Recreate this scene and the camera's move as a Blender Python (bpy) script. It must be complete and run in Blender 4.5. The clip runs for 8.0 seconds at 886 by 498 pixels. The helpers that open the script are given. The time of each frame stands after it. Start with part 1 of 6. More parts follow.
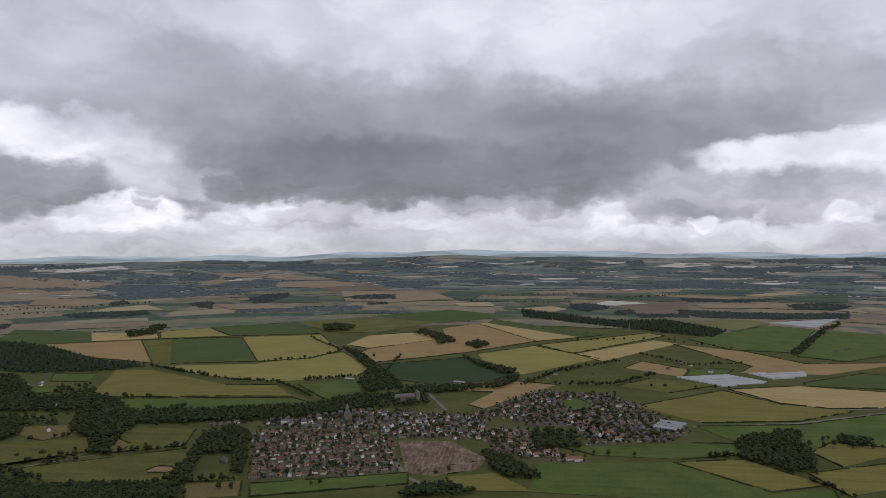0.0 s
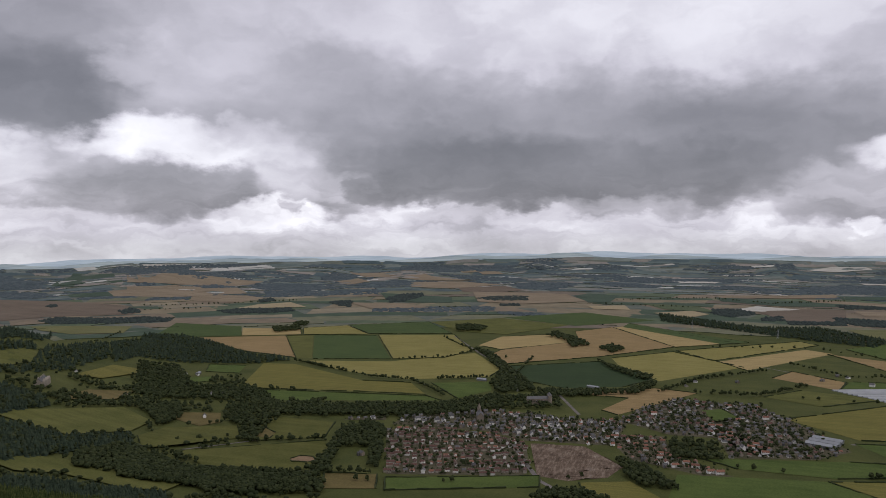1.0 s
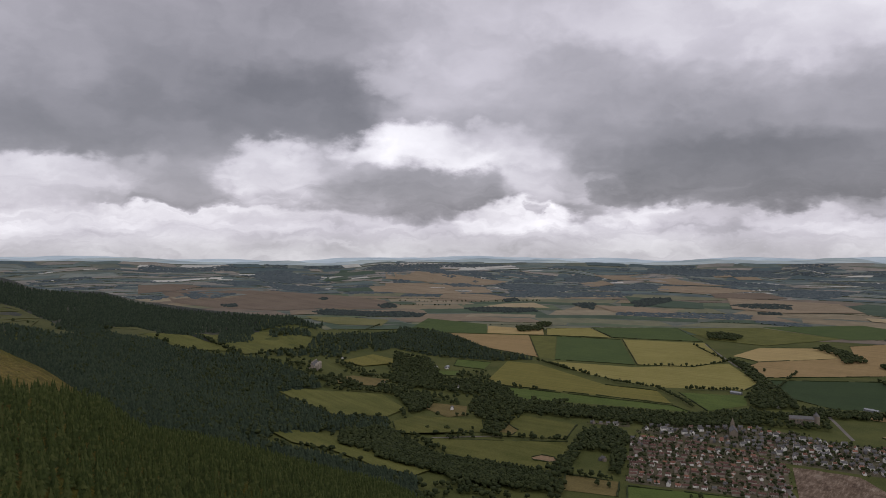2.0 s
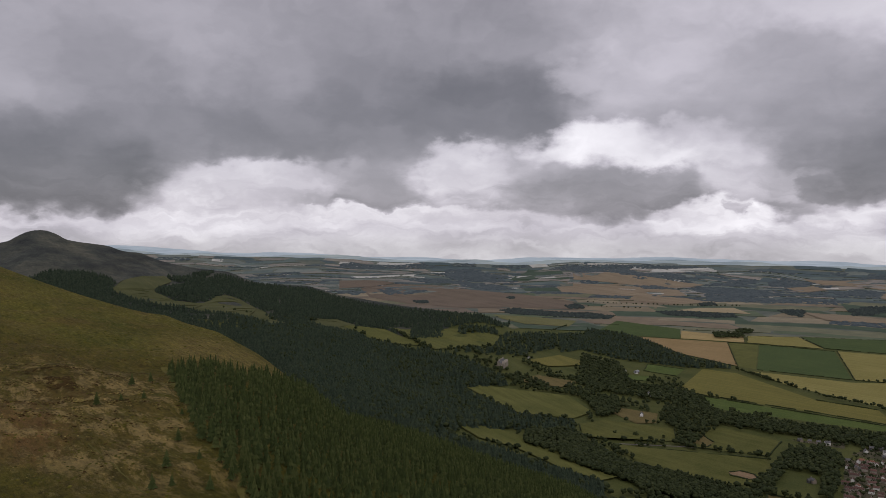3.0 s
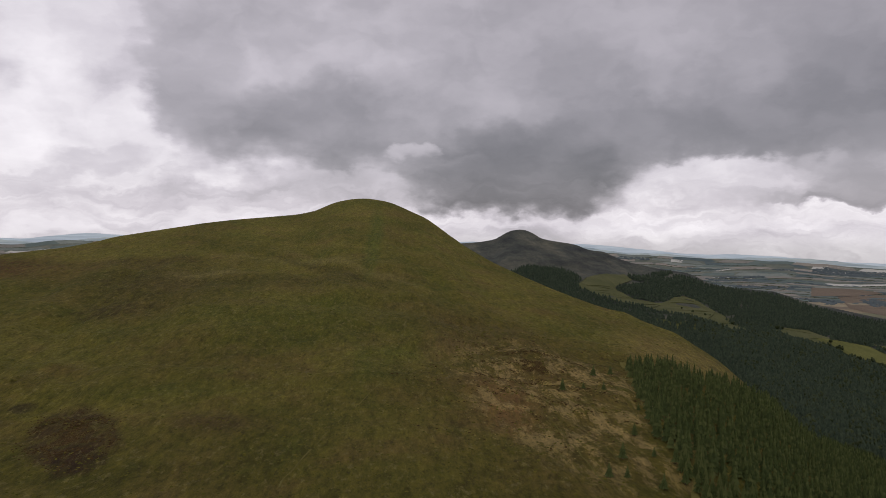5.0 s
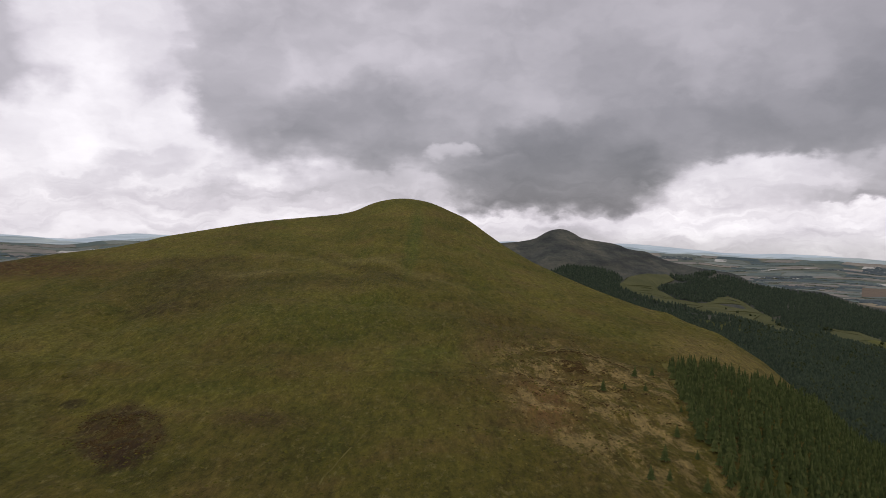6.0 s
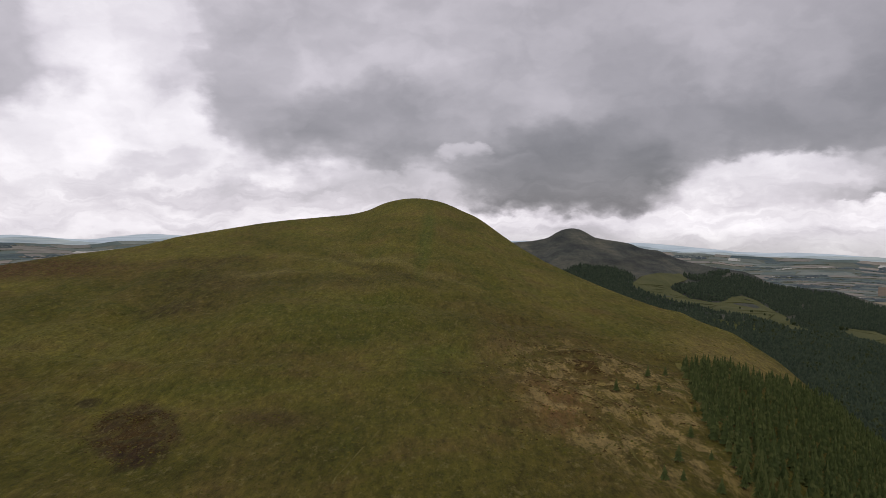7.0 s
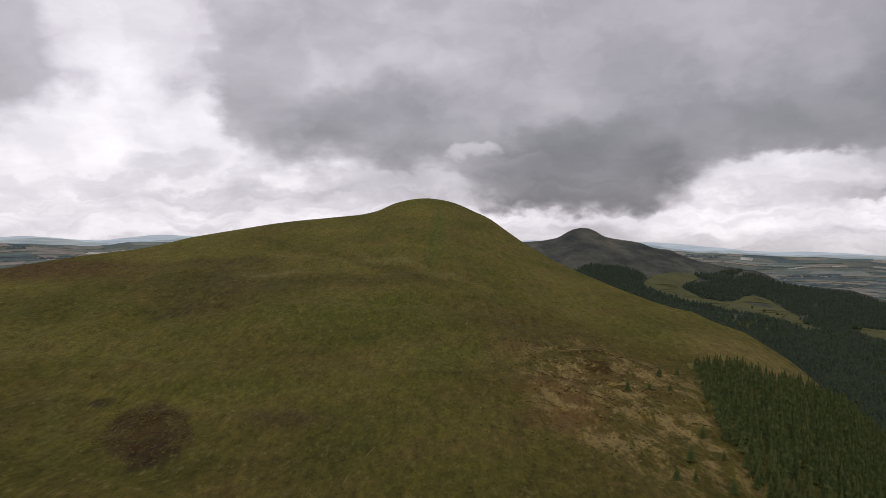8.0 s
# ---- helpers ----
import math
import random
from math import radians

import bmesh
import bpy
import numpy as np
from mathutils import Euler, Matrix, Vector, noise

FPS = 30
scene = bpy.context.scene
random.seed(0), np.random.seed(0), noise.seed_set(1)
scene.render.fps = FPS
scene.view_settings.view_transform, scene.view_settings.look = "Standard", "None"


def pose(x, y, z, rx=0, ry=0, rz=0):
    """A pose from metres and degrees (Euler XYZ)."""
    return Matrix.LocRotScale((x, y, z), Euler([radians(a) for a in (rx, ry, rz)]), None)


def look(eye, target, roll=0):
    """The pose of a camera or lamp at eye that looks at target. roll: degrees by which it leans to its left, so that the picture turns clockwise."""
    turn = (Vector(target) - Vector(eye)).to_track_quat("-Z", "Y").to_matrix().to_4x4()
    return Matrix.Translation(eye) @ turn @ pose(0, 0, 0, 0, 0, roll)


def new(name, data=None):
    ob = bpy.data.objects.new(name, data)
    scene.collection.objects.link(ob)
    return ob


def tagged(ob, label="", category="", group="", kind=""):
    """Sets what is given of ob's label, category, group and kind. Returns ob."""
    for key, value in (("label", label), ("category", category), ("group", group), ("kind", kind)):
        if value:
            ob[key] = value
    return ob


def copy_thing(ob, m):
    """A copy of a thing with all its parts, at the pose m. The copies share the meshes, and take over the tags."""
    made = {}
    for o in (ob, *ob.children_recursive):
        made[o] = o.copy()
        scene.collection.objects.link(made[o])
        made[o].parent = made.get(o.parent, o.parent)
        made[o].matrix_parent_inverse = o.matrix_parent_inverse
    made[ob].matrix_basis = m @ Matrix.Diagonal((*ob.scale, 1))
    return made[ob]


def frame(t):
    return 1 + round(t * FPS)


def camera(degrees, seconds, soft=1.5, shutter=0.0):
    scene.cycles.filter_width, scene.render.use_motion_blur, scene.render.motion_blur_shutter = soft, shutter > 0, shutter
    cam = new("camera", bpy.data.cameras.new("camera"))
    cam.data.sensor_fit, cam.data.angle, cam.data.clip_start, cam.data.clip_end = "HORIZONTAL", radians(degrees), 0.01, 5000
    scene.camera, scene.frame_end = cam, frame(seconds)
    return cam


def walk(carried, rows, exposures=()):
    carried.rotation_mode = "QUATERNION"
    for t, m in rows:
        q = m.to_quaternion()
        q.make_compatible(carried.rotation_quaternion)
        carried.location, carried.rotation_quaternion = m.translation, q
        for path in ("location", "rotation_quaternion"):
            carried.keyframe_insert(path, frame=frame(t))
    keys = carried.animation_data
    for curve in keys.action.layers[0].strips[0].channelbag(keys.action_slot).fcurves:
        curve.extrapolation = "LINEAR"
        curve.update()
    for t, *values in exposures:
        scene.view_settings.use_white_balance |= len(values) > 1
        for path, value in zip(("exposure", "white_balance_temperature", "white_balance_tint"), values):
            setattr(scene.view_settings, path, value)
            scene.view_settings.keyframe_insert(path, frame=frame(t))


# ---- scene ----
# The camera hangs on one spot over the hillside and turns: seconds, heading, tilt, lean.
EYE_HEIGHT = 350.0
cam = camera(62.2, 8.0, soft=0.85)
TURN = (
    (0.0, 83.27, -2.07, -0.02), (0.5, 81.07, -2.02, 0.08), (1.0, 72.96, -1.96, 0.08), (1.5, 62.97, -1.92, 0.05),
    (1.7, 59.20, -1.87, 0.04), (2.8, 42.45, -1.84, -0.03), (3.0, 39.56, -1.85, -0.06), (3.5, 31.60, -1.85, -0.01),
    (4.0, 23.36, -1.87, 0.00), (4.5, 14.41, -1.86, -0.10), (5.0, 4.81, -1.89, -0.22), (5.2, 2.61, -1.92, -0.24),
    (6.3, 1.55, -1.92, -0.05), (6.5, 1.29, -1.92, -0.02), (7.0, 0.81, -1.95, 0.10), (7.5, 0.25, -1.98, 0.20), (8.0, 0.00, -1.95, 0.29),
)
walk(cam, [(t, pose(0, 0, EYE_HEIGHT, 90 + tilt, 0, -heading) @ pose(0, 0, 0, 0, 0, -lean)) for t, heading, tilt, lean in TURN],
     exposures=[(0.0, 0.0, 6250, 8), (1.5, -0.01, 6430, 9), (3.0, -0.15, 6520, 10), (4.0, -0.14, 6620, 10), (4.5, -0.11, 6650, 10), (5.2, 0.02, 6680, 10), (6.5, 0.12, 6660, 9), (8.0, 0.12, 6660, 9)])

# ---- world: a low, broken cloud deck over a bright band at the skyline ----
SUN_HEADING, SUN_HEIGHT = 205.0, 48.0
world = bpy.data.worlds.new("overcast_sky")
scene.world = world
world.use_nodes = True
wn, wl = world.node_tree.nodes, world.node_tree.links
wn.clear()


def wnode(kind, **inputs):
    nd = wn.new(kind)
    for key, value in inputs.items():
        if key.startswith("i"):
            sock = nd.inputs[int(key[1:])]
            if isinstance(value, bpy.types.NodeSocket):
                wl.new(value, sock)
            else:
                sock.default_value = value
    return nd


def wmath(op, a, b=0.0, c=0.0, clamp=False):
    nd = wnode("ShaderNodeMath", i0=a, i1=b, i2=c)
    nd.operation, nd.use_clamp = op, clamp
    return nd.outputs[0]


def wvec(op, a, b=(0, 0, 0), c=(0, 0, 0)):
    nd = wn.new("ShaderNodeVectorMath")
    nd.operation = op
    for sock, value in zip(nd.inputs, (a, b, c)):
        if isinstance(value, bpy.types.NodeSocket):
            wl.new(value, sock)
        else:
            sock.default_value = value
    return nd.outputs["Value"] if op == "DOT_PRODUCT" else nd.outputs[0]


def wnoise(vector, scale, detail, rough, distort=0.0, colour=False):
    nd = wn.new("ShaderNodeTexNoise")
    nd.inputs["Scale"].default_value, nd.inputs["Detail"].default_value = scale, detail
    nd.inputs["Roughness"].default_value, nd.inputs["Distortion"].default_value = rough, distort
    wl.new(vector, nd.inputs["Vector"])
    return nd.outputs["Color" if colour else "Fac"]


def wrange(value, lo, hi, to_lo, to_hi, smooth=True):
    nd = wn.new("ShaderNodeMapRange")
    nd.interpolation_type = "SMOOTHSTEP" if smooth else "LINEAR"
    wl.new(value, nd.inputs[0])
    for k, v in enumerate((lo, hi, to_lo, to_hi)):
        nd.inputs[k + 1].default_value = v
    return nd.outputs[0]


def wblend(fac, a, b):
    nd = wn.new("ShaderNodeMix")
    nd.data_type = "RGBA"
    for sock, value in ((nd.inputs[0], fac), (nd.inputs[6], a), (nd.inputs[7], b)):
        if isinstance(value, bpy.types.NodeSocket):
            wl.new(value, sock)
        else:
            sock.default_value = value
    return nd.outputs[2]


toward = wn.new("ShaderNodeTexCoord").outputs["Generated"]
split = wnode("ShaderNodeSeparateXYZ", i0=toward)
heading = wmath("MULTIPLY", wmath("ARCTAN2", split.outputs[0], split.outputs[1]), 57.2958)
rise = wmath("ADD", wmath("MULTIPLY", wmath("ARCSINE", split.outputs[2]), 57.2958), 2.3)
# Cloud deck seen in perspective: features shrink towards the skyline.
deck_depth = wmath("MAXIMUM", wmath("ADD", split.outputs[2], 0.34), 0.1)
deck = wvec("DIVIDE", toward, wnode("ShaderNodeCombineXYZ", i0=deck_depth, i1=deck_depth, i2=deck_depth).outputs[0])
deck = wvec("MULTIPLY", deck, (1, 1, 0))
place = wnode("ShaderNodeCombineXYZ", i0=heading, i1=rise, i2=0.0).outputs[0]
curl_big = wvec("MULTIPLY_ADD", wnoise(place, 0.16, 3, 0.6, colour=True), (6, 3.6, 0), (-3, -1.8, 0))
curl_small = wvec("MULTIPLY_ADD", wnoise(wvec("MULTIPLY", place, (1, 1.7, 1)), 0.42, 7, 0.55, colour=True), (3.8, 2.8, 0), (-1.9, -1.4, 0))
place = wvec("ADD", wvec("ADD", place, curl_big), curl_small)

deck_noise = wnoise(deck, 2.2, 7, 0.50, 0.15)
fine_noise = wnoise(wvec("MULTIPLY", place, (0.7, 1.1, 1)), 0.24, 7, 0.50, 0.2)
grey = wrange(deck_noise, 0.30, 0.70, 0.24, 0.52)


def cloud(value, heading_at, rise_at, wide, tall, amount, soft=0.6, under=1.0):
    """One mass of cloud, dark or bright, in the deck: its middle, half sizes in degrees, how much it shows, and how much
    closer its underside is drawn in."""
    global grey
    at = wvec("MULTIPLY_ADD", place, (1 / wide, 1 / tall, 0), (-heading_at / wide, -rise_at / tall, 0))
    if under > 1:
        part_of = wnode("ShaderNodeSeparateXYZ", i0=at)
        up = wmath("MAXIMUM", part_of.outputs[1], wmath("MULTIPLY", part_of.outputs[1], -under))
        at = wnode("ShaderNodeCombineXYZ", i0=part_of.outputs[0], i1=up, i2=0.0).outputs[0]
    inside = wrange(wvec("DOT_PRODUCT", at, at), 1 - soft, 1 + soft, amount, 0.0)
    nd = wn.new("ShaderNodeMix")
    wl.new(inside, nd.inputs[0])
    wl.new(grey, nd.inputs[2])
    nd.inputs[3].default_value = value
    grey = nd.outputs[0]


# Broad greys, dark bellies with sharper undersides, bright gaps and puffs.
cloud(0.355, 83.3, 14.55, 35.7, 8.19, 0.85, 0.9)
cloud(0.410, 106.4, 16.94, 13.1, 4.74, 0.80, 0.9)
cloud(0.480, 88.1, 17.83, 16.7, 4.31, 0.70, 0.9)
cloud(0.395, 64.9, 16.60, 10.3, 5.17, 0.70, 0.9)
cloud(0.420, 41.3, 15.65, 11.1, 5.60, 0.70, 0.9)
cloud(0.185, 37.0, 14.96, 16.7, 8.19, 0.85, 0.9)
cloud(0.190, 22.9, 15.00, 17.1, 7.33, 0.85, 0.9)
cloud(0.245, 6.8, 15.18, 22.2, 7.76, 0.85, 0.9)
cloud(0.300, -2.2, 16.11, 13.1, 5.17, 0.70, 0.9)
cloud(0.300, -15.6, 15.40, 6.4, 4.74, 0.70, 0.9)
cloud(0.460, 83.3, 2.01, 35.7, 1.47, 0.85, 0.6)
cloud(0.430, 39.8, 2.35, 19.8, 1.47, 0.85, 0.6)
cloud(0.420, 28.4, 2.43, 22.2, 1.47, 0.85, 0.6)
cloud(0.460, -14.0, 2.84, 23.8, 1.47, 0.85, 0.6)
cloud(0.480, 23.0, 2.89, 22.2, 1.29, 0.80, 0.6)
cloud(0.260, 63.2, 13.84, 6.7, 2.59, 0.70, 0.9)
cloud(0.185, 68.9, 11.24, 5.2, 2.15, 0.60, 0.9)
cloud(0.330, 55.1, 15.58, 3.2, 2.15, 0.80, 0.8)
cloud(0.320, 74.6, 12.20, 3.6, 2.15, 0.60, 0.9)
cloud(0.225, 110.1, 11.47, 6.7, 3.23, 0.80, 0.9)
cloud(0.165, 79.9, 6.83, 17.9, 6.03, 0.85, 0.9, 1.7)
cloud(0.165, 98.0, 8.35, 11.1, 4.31, 0.85, 0.8, 1.5)
cloud(0.112, 77.6, 5.59, 11.9, 3.45, 0.85, 0.7, 1.7)
cloud(0.135, 90.3, 5.07, 10.3, 2.59, 0.85, 0.7, 1.6)
cloud(0.170, 102.1, 7.67, 5.2, 2.15, 0.70, 0.7, 1.5)
cloud(0.490, 56.5, 7.92, 7.1, 1.90, 0.85, 0.7)
cloud(0.320, 62.1, 5.27, 4.4, 1.29, 0.70, 0.8)
cloud(0.135, 54.1, 4.43, 4.6, 2.67, 0.90, 0.6, 1.3)
cloud(0.600, 59.7, 2.70, 5.2, 1.38, 0.85, 0.6)
cloud(0.540, 70.0, 2.99, 2.0, 0.78, 0.80, 0.7)
cloud(0.310, 73.8, 2.46, 4.4, 0.86, 0.80, 0.6, 1.4)
cloud(0.520, 80.8, 2.53, 3.6, 0.86, 0.80, 0.6)
cloud(0.270, 86.5, 3.53, 5.6, 0.86, 0.70, 0.7, 1.3)
cloud(0.165, 66.5, 4.71, 1.3, 0.78, 0.85, 0.6)
cloud(0.230, 64.7, 3.43, 1.8, 0.95, 0.80, 0.6)
cloud(0.300, 61.1, 3.53, 0.6, 0.52, 0.70, 0.6)
cloud(0.580, 110.2, 7.18, 7.5, 1.47, 0.85, 0.6)
cloud(0.270, 105.4, 4.44, 8.9, 1.90, 0.85, 0.6)
cloud(0.245, 102.0, 2.73, 5.6, 1.03, 0.70, 0.7, 1.3)
cloud(0.640, 102.6, 2.27, 1.3, 0.60, 0.70, 0.6)
cloud(0.600, 112.1, 2.52, 1.3, 0.69, 0.70, 0.6)
cloud(0.540, 95.7, 2.56, 1.7, 0.86, 0.70, 0.7)
cloud(0.520, 107.2, 2.43, 0.6, 0.78, 0.60, 0.6)
cloud(0.360, 112.6, 4.45, 2.4, 0.78, 0.60, 0.7)
cloud(0.155, 31.9, 9.13, 7.5, 3.45, 0.85, 0.8, 1.7)
cloud(0.125, 42.9, 10.82, 7.5, 3.88, 0.90, 0.7, 1.8)
cloud(0.345, 53.8, 15.97, 4.0, 2.24, 0.80, 0.8)
cloud(0.320, 50.2, 13.39, 2.4, 1.29, 0.60, 0.8)
cloud(0.600, 53.5, 8.51, 7.5, 1.72, 0.90, 0.6)
cloud(0.470, 41.0, 7.06, 3.2, 1.55, 0.80, 0.7)
cloud(0.235, 66.5, 12.00, 7.5, 2.67, 0.75, 0.8, 1.2)
cloud(0.300, 59.5, 9.32, 3.6, 1.55, 0.50, 0.8)
cloud(0.190, 51.6, 4.67, 6.6, 2.41, 0.85, 0.8, 1.3)
cloud(0.640, 59.9, 2.91, 4.2, 1.29, 0.90, 0.6)
cloud(0.160, 33.9, 4.57, 4.8, 1.12, 0.85, 0.7, 1.3)
cloud(0.470, 37.8, 2.71, 7.5, 1.12, 0.80, 0.6)
cloud(0.300, 60.8, 3.56, 0.8, 0.43, 0.70, 0.6)
cloud(0.250, 29.8, 4.20, 0.7, 0.39, 0.70, 0.6)
cloud(0.150, 25.0, 8.51, 9.1, 3.02, 0.80, 0.8, 1.6)
cloud(0.118, 10.3, 6.01, 7.9, 4.09, 0.92, 0.7, 1.5)
cloud(0.250, 8.3, 15.34, 4.8, 3.88, 0.60, 0.9)
cloud(0.190, 33.1, 5.69, 4.4, 2.15, 0.85, 0.7, 1.2)
cloud(0.420, 26.3, 5.58, 4.8, 1.03, 0.60, 0.7)
cloud(0.520, 18.6, 4.10, 1.3, 0.78, 0.60, 0.9)
cloud(0.530, 25.5, 2.86, 10.3, 1.03, 0.85, 0.6)
cloud(0.420, 39.9, 6.59, 2.4, 1.12, 0.70, 0.7)
cloud(0.200, 35.9, 4.08, 2.0, 0.60, 0.80, 0.6)
cloud(0.240, 29.7, 4.03, 1.0, 0.39, 0.70, 0.6)
cloud(0.155, -5.2, 8.90, 9.1, 3.88, 0.80, 0.9, 1.8)
cloud(0.175, 23.1, 9.72, 13.1, 3.45, 0.70, 0.9, 1.4)
cloud(0.135, 10.3, 5.70, 7.9, 3.45, 0.88, 0.8, 1.5)
cloud(0.360, -3.0, 5.14, 8.7, 1.03, 0.85, 0.6)
cloud(0.380, 2.4, 7.79, 2.1, 0.69, 0.60, 0.7)
cloud(0.290, 4.7, 6.13, 3.2, 1.29, 0.70, 0.8)
cloud(0.520, -17.9, 9.51, 2.0, 3.88, 0.80, 0.7)
cloud(0.480, -13.0, 3.19, 6.7, 1.12, 0.85, 0.6)
cloud(0.420, 18.4, 4.32, 1.8, 1.03, 0.70, 0.9)
cloud(0.410, 24.7, 5.64, 4.4, 1.03, 0.80, 0.7)
cloud(0.240, 30.7, 4.86, 3.6, 1.12, 0.50, 0.8)
cloud(0.255, -29.3, 14.06, 4.8, 4.74, 0.90, 0.7, 1.3)
cloud(0.470, -23.0, 16.55, 5.2, 3.88, 0.80, 0.8)
cloud(0.540, -22.6, 8.60, 7.5, 3.36, 0.90, 0.8)
cloud(0.530, -29.8, 6.40, 4.8, 2.59, 0.85, 0.7)
cloud(0.400, -20.3, 7.12, 3.2, 1.12, 0.80, 0.7)
cloud(0.460, -26.2, 4.34, 8.3, 1.55, 0.80, 0.7)
cloud(0.540, -18.6, 5.28, 3.2, 0.78, 0.70, 0.7)
cloud(0.260, -13.6, 12.73, 3.2, 5.60, 0.80, 0.7)
cloud(0.360, -14.1, 4.56, 7.1, 0.95, 0.75, 0.7)
cloud(0.430, 25.5, 5.20, 6.0, 1.72, 0.70, 0.7)
cloud(0.300, 30.7, 6.44, 2.4, 0.86, 0.50, 0.8)
cloud(0.470, 5.9, 2.39, 4.4, 0.43, 0.70, 0.6)
cloud(0.118, 10.8, 5.45, 8.0, 2.8, 0.85, 0.8, 1.4)
cloud(0.150, 22.0, 9.00, 8.0, 2.4, 0.55, 0.9, 1.3)
# Pale haze along the skyline.
cloud(0.440, 40.0, 0.30, 150.0, 1.30, 0.75, 0.8)

# Layered streaks low down, broad soft unevenness above.
layer = wnoise(wvec("MULTIPLY", place, (0.16, 1.5, 1)), 0.6, 5, 0.55)
low_down = wrange(rise, 3.0, 8.5, 1.0, 0.0)
grey = wmath("MULTIPLY", grey, wmath("ADD", 1.0, wmath("MULTIPLY", low_down, wrange(layer, 0.32, 0.66, -0.15, 0.10))))
grey = wmath("MULTIPLY", grey, wrange(fine_noise, 0.28, 0.72, 0.90, 1.13))
grey = wmath("MULTIPLY", grey, wrange(deck_noise, 0.3, 0.7, 0.93, 1.12))
# Lilac-grey undersides, near-white tops.
ramp = wn.new("ShaderNodeValToRGB")
wl.new(grey, ramp.inputs[0])
ramp.color_ramp.elements[0].position, ramp.color_ramp.elements[0].color = 0.10, (0.098, 0.096, 0.110, 1)
ramp.color_ramp.elements[1].position, ramp.color_ramp.elements[1].color = 0.95, (0.90, 0.885, 0.925, 1)
middle = ramp.color_ramp.elements.new(0.40)
middle.color = (0.394, 0.374, 0.420, 1)
sky = wn.new("ShaderNodeTexSky")
sky.sky_type, sky.sun_disc = "NISHITA", False
sky.sun_elevation, sky.sun_rotation = radians(SUN_HEIGHT), radians(SUN_HEADING)
sky_part = wvec("SCALE", sky.outputs[0])
sky_part.node.inputs["Scale"].default_value = 0.08
# Thin haze and a little open sky low down.
open_sky = wrange(rise, 0.0, 2.4, 0.30, 0.04)
colour = wblend(open_sky, ramp.outputs[0], sky_part)
back = wn.new("ShaderNodeBackground")
wl.new(colour, back.inputs[0])
back.inputs[1].default_value = 1.62
wl.new(back.outputs[0], wn.new("ShaderNodeOutputWorld").inputs[0])

sun = new("sun", bpy.data.lights.new("sun", "SUN"))
sun.data.energy, sun.data.angle, sun.data.color = 0.5, radians(25), (1.0, 0.96, 0.9)
sun.matrix_world = look((0, 0, 900), (-math.sin(radians(SUN_HEADING)) * 900, -math.cos(radians(SUN_HEADING)) * 900,
                                       900 - 900 * math.tan(radians(SUN_HEIGHT))))

# ---- the lie of the land ----
# Headings in degrees from the y axis towards x, distances in metres from the spot below the camera.


def smooth_table(pairs, width):
    """A curve over the heading, rounded off by width degrees."""
    grid = np.arange(-200.0, 200.01, 0.25)
    values = np.interp(grid, [p[0] for p in pairs], [p[1] for p in pairs])
    reach = np.arange(-int(width * 12), int(width * 12) + 1) * 0.25
    bell = np.exp(-0.5 * (reach / width) ** 2)
    padded = np.pad(values, len(reach) // 2, mode="edge")
    return grid, np.convolve(padded, bell / bell.sum(), mode="valid")


CREST_ANGLE = smooth_table(((-180, -30), (-110, -14), (-60, -5.2), (-45, -4.2), (-32, -2.98), (-29.5, -2.57), (-26, -2.06), (-22.35, -1.66), (-20.4, -1.27),
                            (-19.2, -0.93), (-16.45, -0.48), (-13.1, 0.07), (-11.25, 0.30), (-8.9, 0.51), (-6.3, 0.75), (-5.65, 0.90), (-4.95, 1.05),
                            (-4.4, 1.33), (-3.75, 1.62), (-3.1, 1.80), (-2.2, 1.97), (-1.1, 2.02), (-0.2, 1.90), (0.7, 1.72), (1.55, 1.38), (2.6, 0.88),
                            (3.4, 0.56), (4.3, -0.06), (5.0, -0.60), (5.9, -1.22), (6.4, -1.60), (8.6, -2.87), (11.0, -3.97), (13.5, -5.00),
                            (16.0, -5.90), (17.5, -6.36), (18.8, -6.55), (20.0, -7.15), (21.5, -7.65), (22.4, -7.90), (23.6, -8.65), (25.4, -9.70),
                            (28.1, -11.9), (31.5, -14.9), (34.4, -15.7), (37.7, -16.6), (40.7, -17.6), (45.1, -19.0), (49.7, -20.2),
                            (60, -25), (80, -31), (120, -32), (180, -30)), 0.3)
CREST_FAR = smooth_table(((-180, 150), (-110, 300), (-45, 480), (-32, 520), (-18, 620), (-4, 760), (-1, 780), (3, 730), (6, 650), (11, 550),
                          (16, 480), (21, 430), (28, 340), (37, 340), (50, 370), (60, 350), (80, 250), (180, 150)), 1.6)
MOOR_ANGLE = smooth_table(((-180, -3), (-20, -3), (0, -1.9), (6, -1.46), (7.7, -1.33), (8.6, -1.17), (9.0, -1.06), (9.4, -0.78), (10.0, -0.47), (10.65, -0.33), (11.25, -0.39),
                           (11.9, -0.68), (12.35, -1.02), (13.2, -1.20), (14.4, -1.37), (15.2, -1.53), (15.8, -1.82), (16.4, -1.94), (17.2, -2.00), (17.6, -2.22),
                           (18.2, -2.50), (19.2, -2.82), (21.1, -3.20), (23.2, -3.5), (23.9, -3.75), (24.6, -4.15), (25.9, -4.45), (29.1, -4.65), (31.6, -5.4),
                           (36.3, -6.25), (42.3, -7.0), (46, -8.4), (52, -8.6), (180, -8.6)), 0.15)
MOOR_FAR = smooth_table(((-180, 2600), (25, 2600), (30, 2400), (36, 2200), (44, 2000), (50, 2300), (180, 2300)), 1.5)
